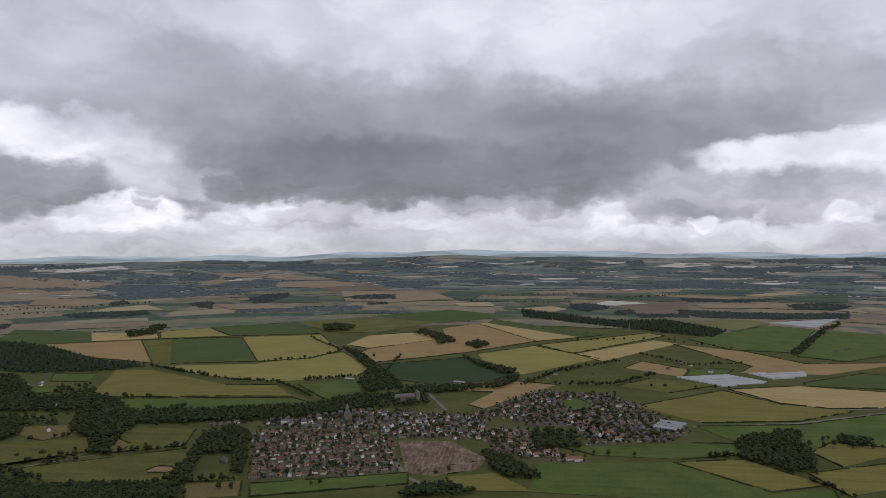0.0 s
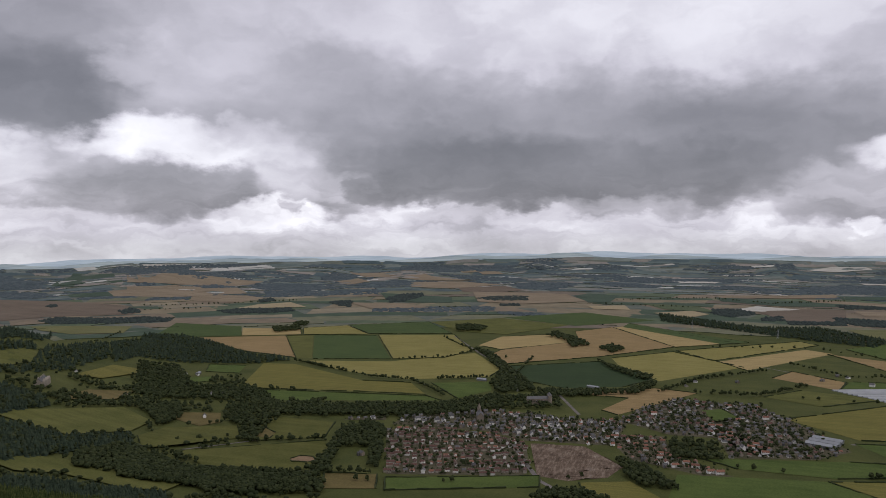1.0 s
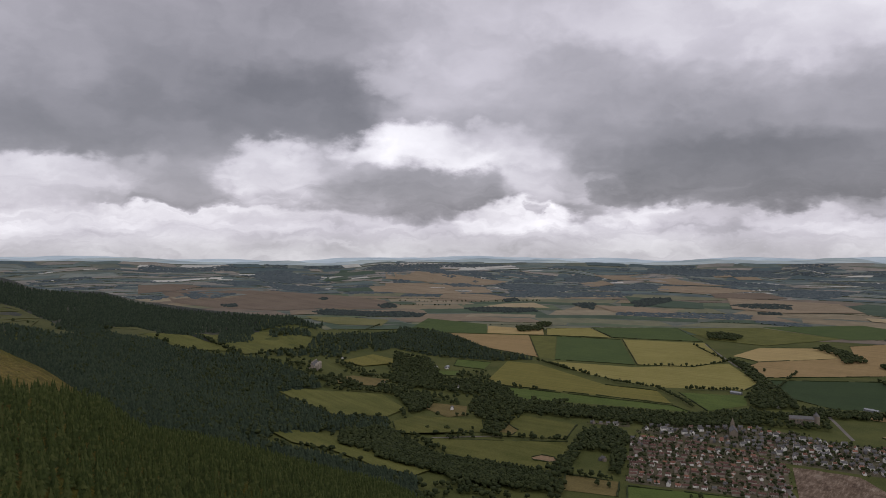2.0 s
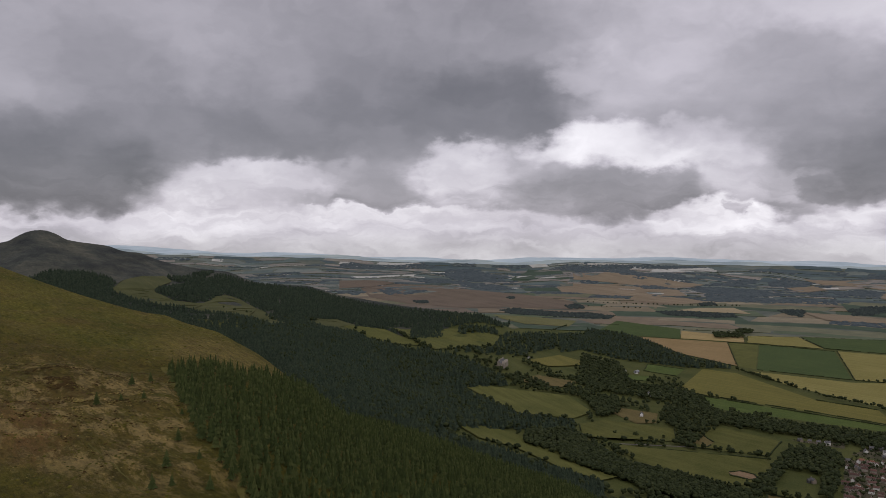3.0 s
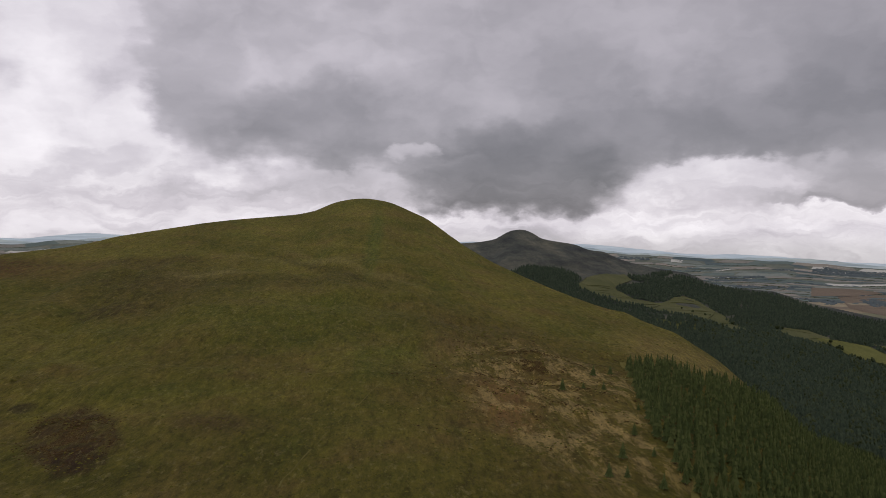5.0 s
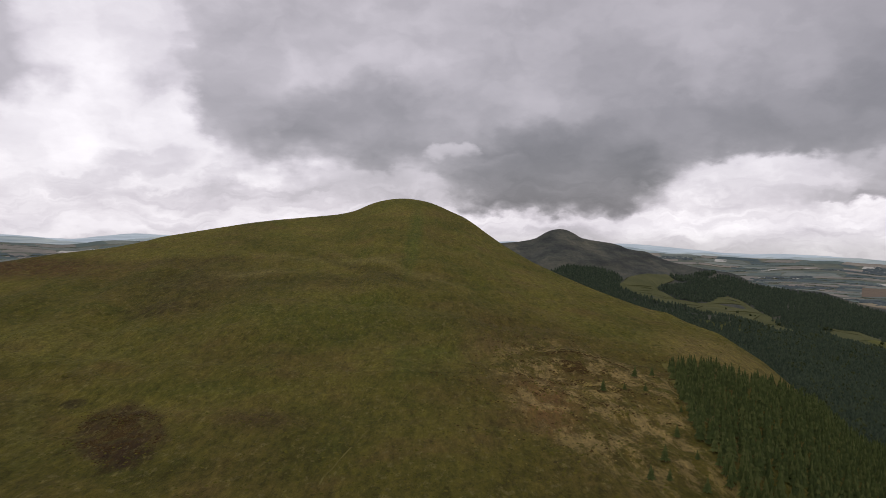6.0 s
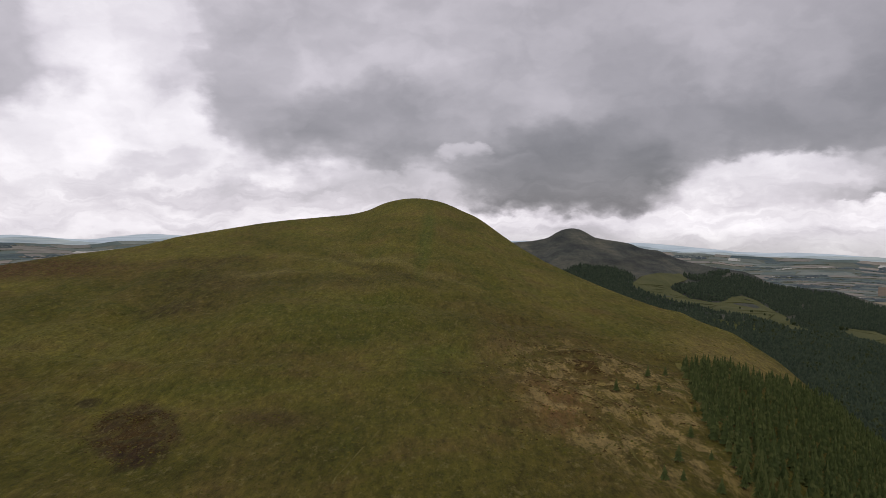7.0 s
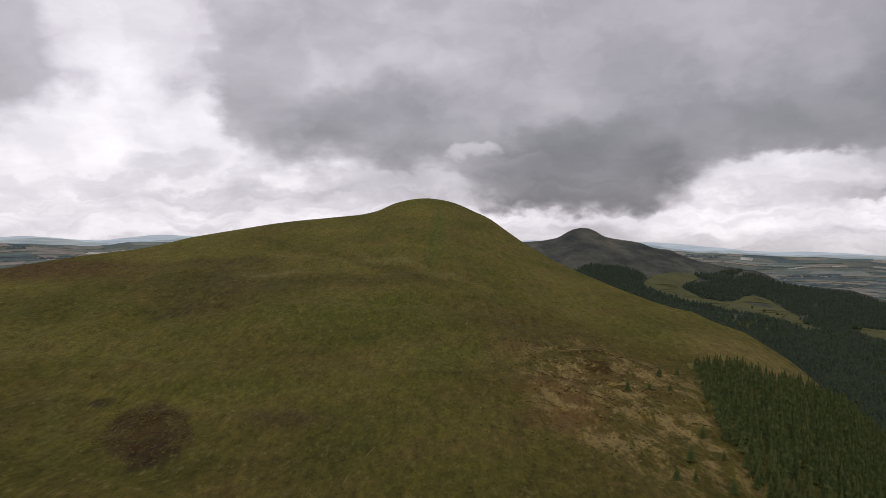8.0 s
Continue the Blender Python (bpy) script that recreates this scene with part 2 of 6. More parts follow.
BENCH = smooth_table(((-180, 0), (-20, 0), (5, 120), (30, 120), (40, 60), (52, 0), (180, 0)), 2.5)
SKYLINE = smooth_table(((-180, -1.2), (-60, -0.9), (-32, -0.81), (-29.6, -0.77), (-25.3, -1.05), (-21.5, -0.73), (-18, -0.95), (0, -1.2),
                        (15, -1.52), (18.7, -1.76), (22.7, -1.99), (28.3, -2.14), (36.2, -2.5), (44, -2.66), (52, -2.45), (63, -2.5), (72, -2.55),
                        (83, -2.18), (90, -2.3), (96, -2.25), (108, -2.2), (115, -1.96), (180, -1.5)), 0.8)


def at_heading(table, heading):
    return np.interp(heading, table[0], table[1])


def ease(x, lo, hi):
    s = np.clip((x - lo) / (hi - lo), 0, 1)
    return s * s * (3 - 2 * s)


def ripple(x, y, wave, seed, octaves=4):
    """Uneven ground: a sum of slow waves, about -1 to 1."""
    rng, total, size = np.random.RandomState(seed), 0.0, 1.0
    for _ in range(octaves):
        for _ in range(4):
            turn, shift = rng.uniform(0, 2 * math.pi, 2)
            k = rng.uniform(0.7, 1.4) * 2 * math.pi / wave
            total = total + 0.3 * size * np.sin(k * (x * math.cos(turn) + y * math.sin(turn)) + shift)
        wave, size = wave * 0.48, size * 0.5
    return total


NEAR_FLAT, SQUEEZE = 2500.0, 2400.0
# Low hills beyond the plain: heading, distance, half width in degrees, half depth and height in metres.
FAR_HILLS = ((30, 4450, 4, 190, 34), (37, 4300, 3, 200, 26), (42.5, 4220, 2.5, 200, 30), (49, 4150, 3.6, 260, 46), (53.5, 4250, 2.6, 230, 40), (58.5, 4330, 3.0, 230, 44),
             (63.5, 4480, 2.2, 150, 26), (71, 4280, 3.2, 190, 42), (76, 4330, 2.4, 170, 34), (80.3, 4520, 1.1, 110, 34), (85.5, 4480, 2.5, 150, 28), (91, 4560, 3, 120, 24),
             (97.5, 4470, 1.5, 120, 34), (103, 4560, 2.5, 120, 22), (110, 4500, 3, 140, 22))


def layers(x, y):
    """Heights of the three sheets of land: the plain, the moor behind, the hill on which all starts."""
    x, y = np.asarray(x, float), np.asarray(y, float)
    d, heading = np.hypot(x, y), np.degrees(np.arctan2(x, y))
    # The plain rises gently towards the hills that end it.
    far = np.clip(d - NEAR_FLAT, 0, SQUEEZE * 0.985)
    run = np.where(d > NEAR_FLAT, NEAR_FLAT - SQUEEZE * np.log(1 - far / SQUEEZE), np.maximum(d, 1.0))
    plain = np.where(d > NEAR_FLAT, EYE_HEIGHT * (1 - d / run), 0.0)
    rim = EYE_HEIGHT + 4750 * np.tan(np.radians(at_heading(SKYLINE, heading) - 0.42))
    base = EYE_HEIGHT * (1 - 4750 / 9800.0)
    plain = plain + (rim - base) * ease(d, 3500, 4700)
    plain = plain + ripple(x, y, 700, 5) * 5 * ease(d, 2900, 4200)
    for at, away, wide, deep, tall in FAR_HILLS:
        plain = plain + tall * np.exp(-((heading - at) / wide) ** 2 - ((d - away) / deep) ** 2)
    # The moor with its far summit.
    crest = EYE_HEIGHT + at_heading(MOOR_FAR, heading) * np.tan(np.radians(at_heading(MOOR_ANGLE, heading)))
    r2, bench = at_heading(MOOR_FAR, heading), at_heading(BENCH, heading)
    climb = np.clip((d - 1300) / (r2 - 1300), 0, 1)
    moor = bench * ease(d, 350, 800) + (crest - bench) * climb ** 1.35
    moor = moor + ripple(x, y, 420, 9) * 7 * ease(d, 900, 1500) * ease(bench, 10, 70) * (1 - ease(d, r2 - 200, r2 - 30))
    moor = np.where(d > r2, crest - 0.33 * (d - r2), moor) * ease(heading, -25, -5) * (1 - ease(heading, 48, 56))
    moor = np.where((heading < -22) | (heading > 54), -50.0, moor)
    # The near hill.
    r1 = at_heading(CREST_FAR, heading)
    top = EYE_HEIGHT + r1 * np.tan(np.radians(at_heading(CREST_ANGLE, heading)))
    s = np.clip(d / r1, 0, 1)
    under = 296.0
    bend = np.where(top > under, 2.0, 1.5)
    hill = under + (top - under) * s ** bend
    hill = hill + ripple(x, y, 150, 3) * 3.6 * ease(s, 0.15, 0.5) * (1 - ease(s, 0.45, 0.80)) + ripple(x, y, 46, 14, 3) * 1.3 * ease(s, 0.2, 0.4) * (1 - ease(s, 0.75, 0.93))
    over = d - r1
    fall = np.where(heading < -8, 0.26, 0.50)
    hill = np.where(over > 0, top - fall * over * over / (over + 60.0) - 0.12 * np.maximum(over, 0), hill)
    return plain, moor, hill


def ground_height(x, y):
    plain, moor, hill = layers(x, y)
    return np.maximum(np.maximum(plain, moor), hill)


def height(x, y):
    return float(ground_height(x, y))

# ---- plans of the plain, in metres ----
FIELDS = []


def plan_field(kind, label, *corners):
    FIELDS.append((kind, label, corners))


# Olive of its own, darkened further for cloud shadow by this look.
plan_field("oats", "olive field of ripening oats", (1626, 971), (1638, 889), (1508, 651), (1518, 540), (1419, 472), (1408, 598), (1369, 839), (1408, 891))
plan_field("grass", "green grass strip", (1360, 834), (1409, 469), (1381, 427), (1289, 741))
plan_field("barley", "golden barley field", (1685, 906), (1740, 673), (1920, 498), (1721, 381), (1630, 388), (1550, 551), (1593, 727), (1645, 839))
plan_field("barley", "golden barley field", (2145, 871), (2216, 641), (1943, 512), (1827, 559), (1769, 678))
plan_field("crop", "dark green crop field", (2085, 1063), (2133, 873), (1769, 684), (1717, 881))
plan_field("stubble", "tan wheat field", (1938, 1389), (2050, 1144), (1717, 931), (1767, 1125))
plan_field("meadow", "olive meadow field", (2051, 1142), (2083, 1066), (1724, 887), (1719, 928))
plan_field("crop", "dark green crop field", (1941, 1544), (2191, 1655), (2187, 1390), (1998, 1273), (1946, 1395))
plan_field("wheat", "pale yellow wheat field", (2155, 1366), (2188, 1167), (2084, 1109), (2008, 1275))
plan_field("barley", "pale barley field", (2215, 1170), (2312, 1053), (2149, 907), (2085, 1101))
plan_field("crop", "green crop field", (2326, 1056), (2479, 812), (2238, 656), (2160, 908))
plan_field("meadow", "green field", (2477, 807), (2646, 585), (2531, 323), (2268, 486), (2287, 644))
plan_field("crop", "green crop field", (2662, 585), (2881, 306), (2728, 41), (2520, 300))
plan_field("wheat", "golden wheat field", (2042, 519), (2221, 492), (2311, 352), (2201, 249), (2056, 381), (1990, 442))
plan_field("stubble", "tan stubble field", (1981, 440), (2192, 248), (2391, 284), (2520, 179), (2165, -18), (1959, 166), (1791, 379), (1919, 448))
plan_field("wheat", "pale golden wheat field", (2521, 173), (2580, 120), (2289, -194), (2165, -23))
plan_field("deepcrop", "dark green potato field", (1765, 369), (1888, 160), (1713, 23), (1607, 89), (1560, 210), (1603, 298))
plan_field("barley", "golden barley field", (1944, 137), (2088, -15), (1909, -178), (1688, 16), (1862, 118))
plan_field("barley", "golden barley field", (2106, -25), (2373, -373), (2313, -415), (1980, -116))
plan_field("wheat", "pale wheat field", (1971, -124), (2227, -367), (2174, -427), (1871, -182))
plan_field("crop", "dark green crop strip", (2634, 128), (2311, -229), (2255, -151), (2536, 144))
plan_field("stubble", "reddish stubble field", (2165, -410), (2064, -580), (1901, -678), (1941, -938), (1766, -679), (1767, -487), (1849, -538))
plan_field("stubble", "reddish stubble field", (1795, -228), (1888, -283), (1785, -380), (1701, -344))
plan_field("grass", "green paddock", (1800, -378), (1808, -483), (1749, -455), (1720, -354))
plan_field("grass", "green grass field", (2258, -474), (2577, -800), (2501, -923), (2057, -699), (2084, -552))
plan_field("grass", "green grass field", (2001, -695), (2485, -950), (2384, -1160), (2121, -1037), (1939, -793))
plan_field("crop", "dark green crop field", (1673, -595), (1791, -768), (1757, -868), (1618, -805), (1638, -591))
plan_field("wheat", "pale golden wheat field", (1587, -416), (1639, -577), (1583, -788), (1473, -739), (1445, -566), (1474, -486))
plan_field("oats", "olive field of unripe oats", (1422, -202), (1576, -401), (1464, -484), (1428, -598), (1345, -472), (1314, -300))
plan_field("grass", "green grass field", (1291, -286), (1321, -464), (1459, -732), (1170, -604), (1192, -335))
plan_field("grass", "bright green pasture", (1146, -49), (1191, -258), (1196, -336), (1139, -318), (1107, -225), (1112, -98))
plan_field("oats", "olive field of unripe oats", (1092, -214), (1118, -317), (1018, -393), (986, -318))
plan_field("oats", "olive field of unripe oats", (1163, -427), (1222, -478), (1193, -587), (1099, -447))
plan_field("oats", "olive field of unripe oats", (1065, -388), (1157, -598), (1054, -554), (980, -408))
plan_field("grass", "green pasture with sheep tracks", (949, -1), (1063, -15), (1091, -210), (980, -316), (1001, -397), (934, -385))
plan_field("grass", "green pasture", (934, 370), (1003, 167), (958, 161), (889, 354))
plan_field("dry", "dry straw-coloured paddock", (928, 460), (944, 386), (891, 367), (871, 436))
plan_field("oats", "dry rough grassland", (941, 99), (991, 112), (1016, 46), (950, -5))
plan_field("stubble", "dry straw-coloured field", (1516, 194), (1612, 21), (1589, -60), (1367, 85), (1394, 117), (1503, 73))
plan_field("grass", "bright green paddock", (1527, 495), (1574, 375), (1493, 351), (1405, 401))
plan_field("grass", "green village playing field", (1442, -61), (1466, -99), (1408, -127), (1366, -84))
plan_field("meadow", "olive meadow", (1593, -187), (1678, -270), (1633, -414), (1539, -285))
plan_field("ley", "olive meadow", (1178, 705), (1172, 559), (1082, 536), (1032, 640))
plan_field("ley", "olive meadow with bare patch", (948, 722), (1068, 529), (1020, 494), (917, 497), (903, 638))
plan_field("meadow", "olive grass field", (883, 1020), (1104, 950), (1067, 860), (986, 836), (884, 865))
plan_field("ley", "olive grass field", (978, 816), (1051, 819), (1103, 711), (1041, 667), (929, 766))
plan_field("meadow", "grass strip between woods", (693, 807), (760, 810), (826, 708), (841, 619), (794, 622), (762, 659), (734, 733), (694, 760))
plan_field("meadow", "pale green field", (1037, 1466), (1218, 1435), (1298, 1345), (1206, 1266), (1003, 1241))
plan_field("meadow", "pale green field", (892, 1458), (997, 1420), (1003, 1269), (904, 1327))
plan_field("oats", "olive field of ripening oats", (1239, 1191), (1415, 1247), (1453, 1166), (1265, 1146))
plan_field("moor_grass", "green clearing on the moor", (522, 1920), (586, 2040), (660, 2108), (738, 2177), (737, 2106), (642, 1972), (632, 1922), (660, 1871), (727, 1848), (785, 1910), (826, 1946), (840, 1842), (824, 1740), (818, 1625), (812, 1527), (757, 1506), (754, 1655), (694, 1692), (660, 1750), (616, 1786), (572, 1823), (540, 1882))
plan_field("moor_grass", "green clearing on the moor", (851, 1554), (931, 1528), (937, 1461), (904, 1407), (844, 1431))
plan_field("brown", "bare trodden patch in a pasture", (969, 536), (986, 528), (987, 506), (974, 496), (961, 504), (957, 526))
plan_field("dry", "dry bare patch in a pasture", (1096, 675), (1111, 664), (1084, 626), (1053, 619), (1057, 646))
plan_field("grass", "green paddock", (1571, 1091), (1583, 995), (1496, 960), (1492, 1047))
plan_field("grass", "green lawn", (1368, 1089), (1451, 996), (1404, 968), (1337, 1049))
plan_field("dry", "dry straw-coloured park grass", (1142, 879), (1170, 789), (1113, 754), (1082, 773), (1104, 839))
plan_field("dry", "dry straw-coloured park grass", (1068, 1053), (1157, 1077), (1232, 1032), (1141, 999), (1059, 1028))

WOODS = []


def plan_wood(kind, density, *corners):
    WOODS.append((kind, density, corners))


plan_wood("pine", 1, (431, 1798), (535, 1778), (621, 1517), (683, 1391), (828, 1285), (522, 772), (427, 791), (454, 1169))
plan_wood("pine", 1, (324, 2246), (409, 2097), (490, 1988), (453, 1893), (521, 1776), (389, 1791))
plan_wood("pine", 1, (290, 2353), (495, 2210), (790, 2328), (1010, 2420), (803, 2107), (710, 2140), (572, 2008), (471, 1909), (379, 2021))
plan_wood("pine", 1, (634, 1909), (654, 1969), (765, 2077), (841, 2026), (813, 1936), (758, 1861), (684, 1873))
plan_wood("mixed", 1, (1927, 1583), (1949, 1454), (1862, 1284), (1733, 1095), (1682, 920), (1606, 993), (1566, 1160), (1576, 1304))
plan_wood("broad", 0.9, (1298, 785), (1283, 726), (1370, 435), (1485, 332), (1382, 299), (1331, 350), (1270, 446), (1212, 701))
plan_wood("broad", 1, (1978, 513), (1935, 456), (1756, 375), (1610, 299), (1520, 266), (1461, 327), (1541, 368), (1689, 374))
plan_wood("broad", 0.8, (1544, 287), (1594, 89), (1712, 29), (1676, 16), (1572, 54), (1505, 203))
plan_wood("broad", 1, (1895, 171), (1791, 98), (1713, 23), (1684, 58), (1781, 125))
plan_wood("broad", 1.2, (2264, 357), (2336, 339), (2223, 252), (2124, 213), (2072, 257), (2187, 287))
plan_wood("broad", 1.2, (2062, 182), (2141, 151), (2069, 110), (2003, 141))
plan_wood("broad", 1.2, (2394, 688), (2439, 649), (2388, 573), (2300, 578), (2285, 652))
plan_wood("mixed", 1, (2891, 33), (2863, -17), (2629, -296), (2671, -476), (2430, -630), (2311, -555), (2383, -427), (2574, -180), (2713, 21))
plan_wood("broad", 0.7, (2028, -687), (2513, -949), (2662, -1062), (2607, -1048), (2449, -937), (2002, -699))
plan_wood("broad", 1.2, (2161, 1261), (2233, 1200), (2155, 1149), (2090, 1206))
plan_wood("broad", 1.2, (2297, 1254), (2338, 1212), (2251, 1178), (2241, 1220))
plan_wood("broad", 1, (1226, -332), (1269, -373), (1263, -436), (1167, -434), (1096, -407), (1085, -375), (1139, -318))
plan_wood("broad", 1, (1291, -411), (1299, -458), (1251, -443), (1244, -404))
plan_wood("broad", 1, (1277, -507), (1256, -558), (1223, -534), (1228, -496))
plan_wood("broad", 0.9, (933, -389), (968, -451), (995, -529), (916, -497))
plan_wood("broad", 0.62, (1543, 1278), (1560, 1175), (1371, 991), (1406, 861), (1296, 745), (1204, 684), (1049, 647), (1041, 674), (1133, 718), (1171, 784), (1286, 847), (1255, 958), (1246, 1046))
plan_wood("broad", 1, (1059, 517), (1169, 544), (1215, 510), (1172, 463), (985, 400), (981, 416), (1077, 452), (1065, 500), (938, 460), (956, 484))
plan_wood("broad", 0.95, (880, 765), (924, 729), (880, 646), (893, 582), (905, 504), (912, 452), (867, 435), (835, 532), (841, 642), (804, 709))
plan_wood("broad", 0.85, (1130, 73), (1106, 34), (1020, -17), (1013, 30), (1059, 56))
plan_wood("broad", 0.7, (1262, -5), (1248, -78), (1162, -83), (1151, -10))
plan_wood("broad", 0.9, (928, 169), (962, 160), (977, 118), (956, 71), (937, 98))
plan_wood("broad", 0.45, (1456, 326), (1504, 269), (1562, 233), (1398, 189), (1390, 249), (1370, 297))
plan_wood("mixed", 1, (760, 1820), (864, 1607), (983, 1339), (1028, 1192), (1045, 1077), (1010, 1025), (883, 1020), (825, 1025), (703, 954), (597, 946), (567, 1022), (619, 1280))
plan_wood("mixed", 1, (474, 947), (601, 1119), (671, 1133), (736, 999), (867, 1016), (688, 801), (590, 798), (474, 801))
plan_wood("mixed", 1, (520, 937), (593, 939), (698, 947), (878, 1014), (881, 944), (884, 865), (986, 836), (941, 795), (840, 807), (764, 815), (696, 812), (623, 845), (553, 875))
plan_wood("broad", 1, (840, 807), (941, 795), (924, 736), (901, 658), (925, 567), (927, 463), (832, 549), (841, 619), (826, 708), (780, 759))
plan_wood("broad", 0.5, (1062, 1079), (1138, 1108), (1141, 999), (1278, 1024), (1327, 999), (1162, 956), (1043, 1012))
plan_wood("broad", 0.9, (1151, 947), (1242, 933), (1136, 848), (1063, 843))
plan_wood("pine", 1, (623, 1936), (774, 2094), (954, 2280), (1091, 2248), (1223, 1769), (1374, 1509), (1871, 1887), (1401, 1432), (1236, 1457), (1063, 1491), (826, 1537), (840, 1702), (847, 1844), (806, 1947), (679, 1922))
plan_wood("pine", 1, (342, 2102), (468, 2171), (550, 1993), (573, 1872), (754, 1806), (624, 1769), (523, 1801))
plan_wood("pine", 1.2, (1109, 1468), (1205, 1461), (1123, 1358), (1014, 1345))
plan_wood("mixed", 1.2, (1237, 1438), (1332, 1392), (1304, 1357), (1186, 1368))
plan_wood("mixed", 0.8, (1332, 1370), (1753, 1573), (1505, 1329), (1256, 1225), (1135, 1190), (1031, 1213), (1174, 1250))
plan_wood("mixed", 1, (1766, 1562), (1850, 1521), (1807, 1377), (1443, 1272))

FAR_FIELDS, FAR_WOODS = [], []


def plan_far_field(kind, *corners):
    FAR_FIELDS.append((kind, corners))


def plan_far_wood(*corners):
    FAR_WOODS.append(corners)


# Tan field in cloud shadow, darkened by using the brown look.
plan_far_field("brown", (2023, 3102), (2303, 3178), (2426, 3024), (2413, 2685), (2484, 2370), (2440, 1994), (2304, 1937), (2156, 2177), (2006, 2268), (1884, 2529), (1870, 2785))
plan_far_field("brown", (2383, 2728), (2484, 2404), (2476, 2082), (2288, 2154), (2213, 2397))
plan_far_field("oats", (1956, 2062), (2029, 1912), (2074, 1745), (1941, 1669), (1875, 1818), (1904, 1966))
plan_far_field("tan", (3488, 2920), (3663, 2822), (3424, 2345), (3467, 2067), (3218, 2075), (3137, 2349), (3088, 2556))
plan_far_field("green", (2857, 2881), (3384, 3247), (3451, 3023), (3020, 2591), (2861, 2652))
plan_far_field("pale", (3516, 3212), (3605, 3112), (3741, 2966), (3850, 2797), (3703, 2936), (3589, 3143))
# Pale strip of haze at the rim, put in as field colour.
plan_far_field("pale", (2494, 4057), (2661, 3949), (2798, 3854), (2659, 3947), (2492, 4055))
plan_far_field("tan", (2810, 2498), (3064, 2361), (3175, 2047), (2975, 1859), (2738, 2111), (2681, 2350))
plan_far_field("tan", (2842, 2067), (2919, 1825), (2881, 1690), (2726, 1758), (2701, 1965))
plan_far_field("green", (2714, 2662), (2783, 2474), (2699, 2366), (2573, 2489))
plan_far_field("brown", (2132, 3476), (2287, 3398), (2326, 3210), (2101, 3125), (1927, 3144))
plan_far_field("green", (3195, 1287), (3192, 1033), (3185, 933), (3015, 883), (2973, 1009), (3056, 1207))
plan_far_field("green", (3352, 405), (3451, 351), (3418, 207), (3208, 235), (3162, 321))
plan_far_field("grass", (3200, 104), (3143, -118), (2986, -197), (3040, 13))
plan_far_field("green", (3421, -200), (3344, -649), (3255, -872), (3208, -438), (3309, -217))
plan_far_field("green", (3527, -697), (3540, -1136), (3425, -969), (3442, -705))
plan_far_field("green", (3299, -1034), (3392, -1385), (3150, -1288), (3184, -1123))
plan_far_field("tan", (3475, -203), (3594, -697), (3487, -727), (3408, -224))
plan_far_field("tan", (3444, -544), (3318, -914), (3241, -869), (3345, -577))
plan_far_field("wheat", (3364, -952), (3470, -1167), (3388, -1220), (3324, -991))
plan_far_field("brown", (3049, -330), (3160, -477), (3158, -660), (2832, -593), (2835, -399))
plan_far_field("wheat", (2926, 54), (3015, -93), (2937, -152), (2814, -67))
plan_far_field("pale", (3050, -222), (3192, -345), (3127, -495), (3050, -374))
plan_far_field("tan", (3124, -676), (3117, -930), (3148, -1135), (3023, -1256), (3014, -970), (2994, -692))
plan_far_field("oats", (2661, -558), (2705, -768), (2631, -828), (2443, -658), (2523, -585))
plan_far_field("tan", (4112, 1859), (4143, 1600), (3923, 1268), (3890, 992), (3808, 1290), (3891, 1630))
plan_far_field("tan", (3719, 1319), (3828, 1062), (3718, 811), (3467, 1015), (3428, 1216))
plan_far_field("brown", (3526, 1006), (3636, 793), (3474, 656), (3373, 785), (3369, 935))
plan_far_field("tan", (3685, 1761), (3871, 1685), (3687, 1544), (3478, 1573))
plan_far_field("tan", (3451, 2932), (3321, 2553), (3366, 2370), (3387, 2212), (3175, 2338), (3018, 2566))
plan_far_field("tan", (3144, 2315), (3004, 2345), (2836, 2413), (2951, 2510))
plan_far_field("wheat", (2580, 1664), (2708, 1640), (2804, 1541), (2702, 1412))
plan_far_field("tan", (2887, 1308), (2918, 1082), (2844, 921), (2751, 1155))
plan_far_field("tan", (3378, 887), (3395, 446), (3194, 329), (3055, 577), (3068, 783))
plan_far_field("wheat", (3063, 315), (3111, 167), (2983, 139), (2984, 286))
plan_far_field("tan", (4153, 1183), (4194, 1100), (4114, 1049), (4074, 1130))
plan_far_field("tan", (4114, 1049), (4195, 945), (4134, 901), (4072, 1008))
# Sunlit streaks near the skyline, put in as pale field colour.
plan_far_field("pale", (4507, -741), (4587, -886), (4530, -1041), (4406, -1045), (4416, -886))
plan_far_field("pale", (4391, -1106), (4441, -1319), (4367, -1264), (4357, -1130))
plan_far_field("pale", (4375, -285), (4325, -526), (4317, -495), (4331, -313))
plan_far_field("pale", (4065, -905), (4076, -1212), (4003, -1130), (3992, -919))
plan_far_field("pale", (4278, -1502), (4262, -1763), (4206, -1740), (4216, -1514))
plan_far_field("pale", (4078, -9), (4021, -263), (3945, -230), (3981, -65))
plan_far_field("pale", (4262, -1299), (4196, -1408), (4178, -1386), (4223, -1304))
plan_far_field("pale", (4633, 23), (4654, -26), (4585, -42), (4576, 6))
plan_far_field("pale", (4637, -465), (4649, -598), (4603, -576), (4569, -475))
plan_far_field("pale", (3715, 2979), (3817, 2847), (3883, 2772), (3769, 2895))

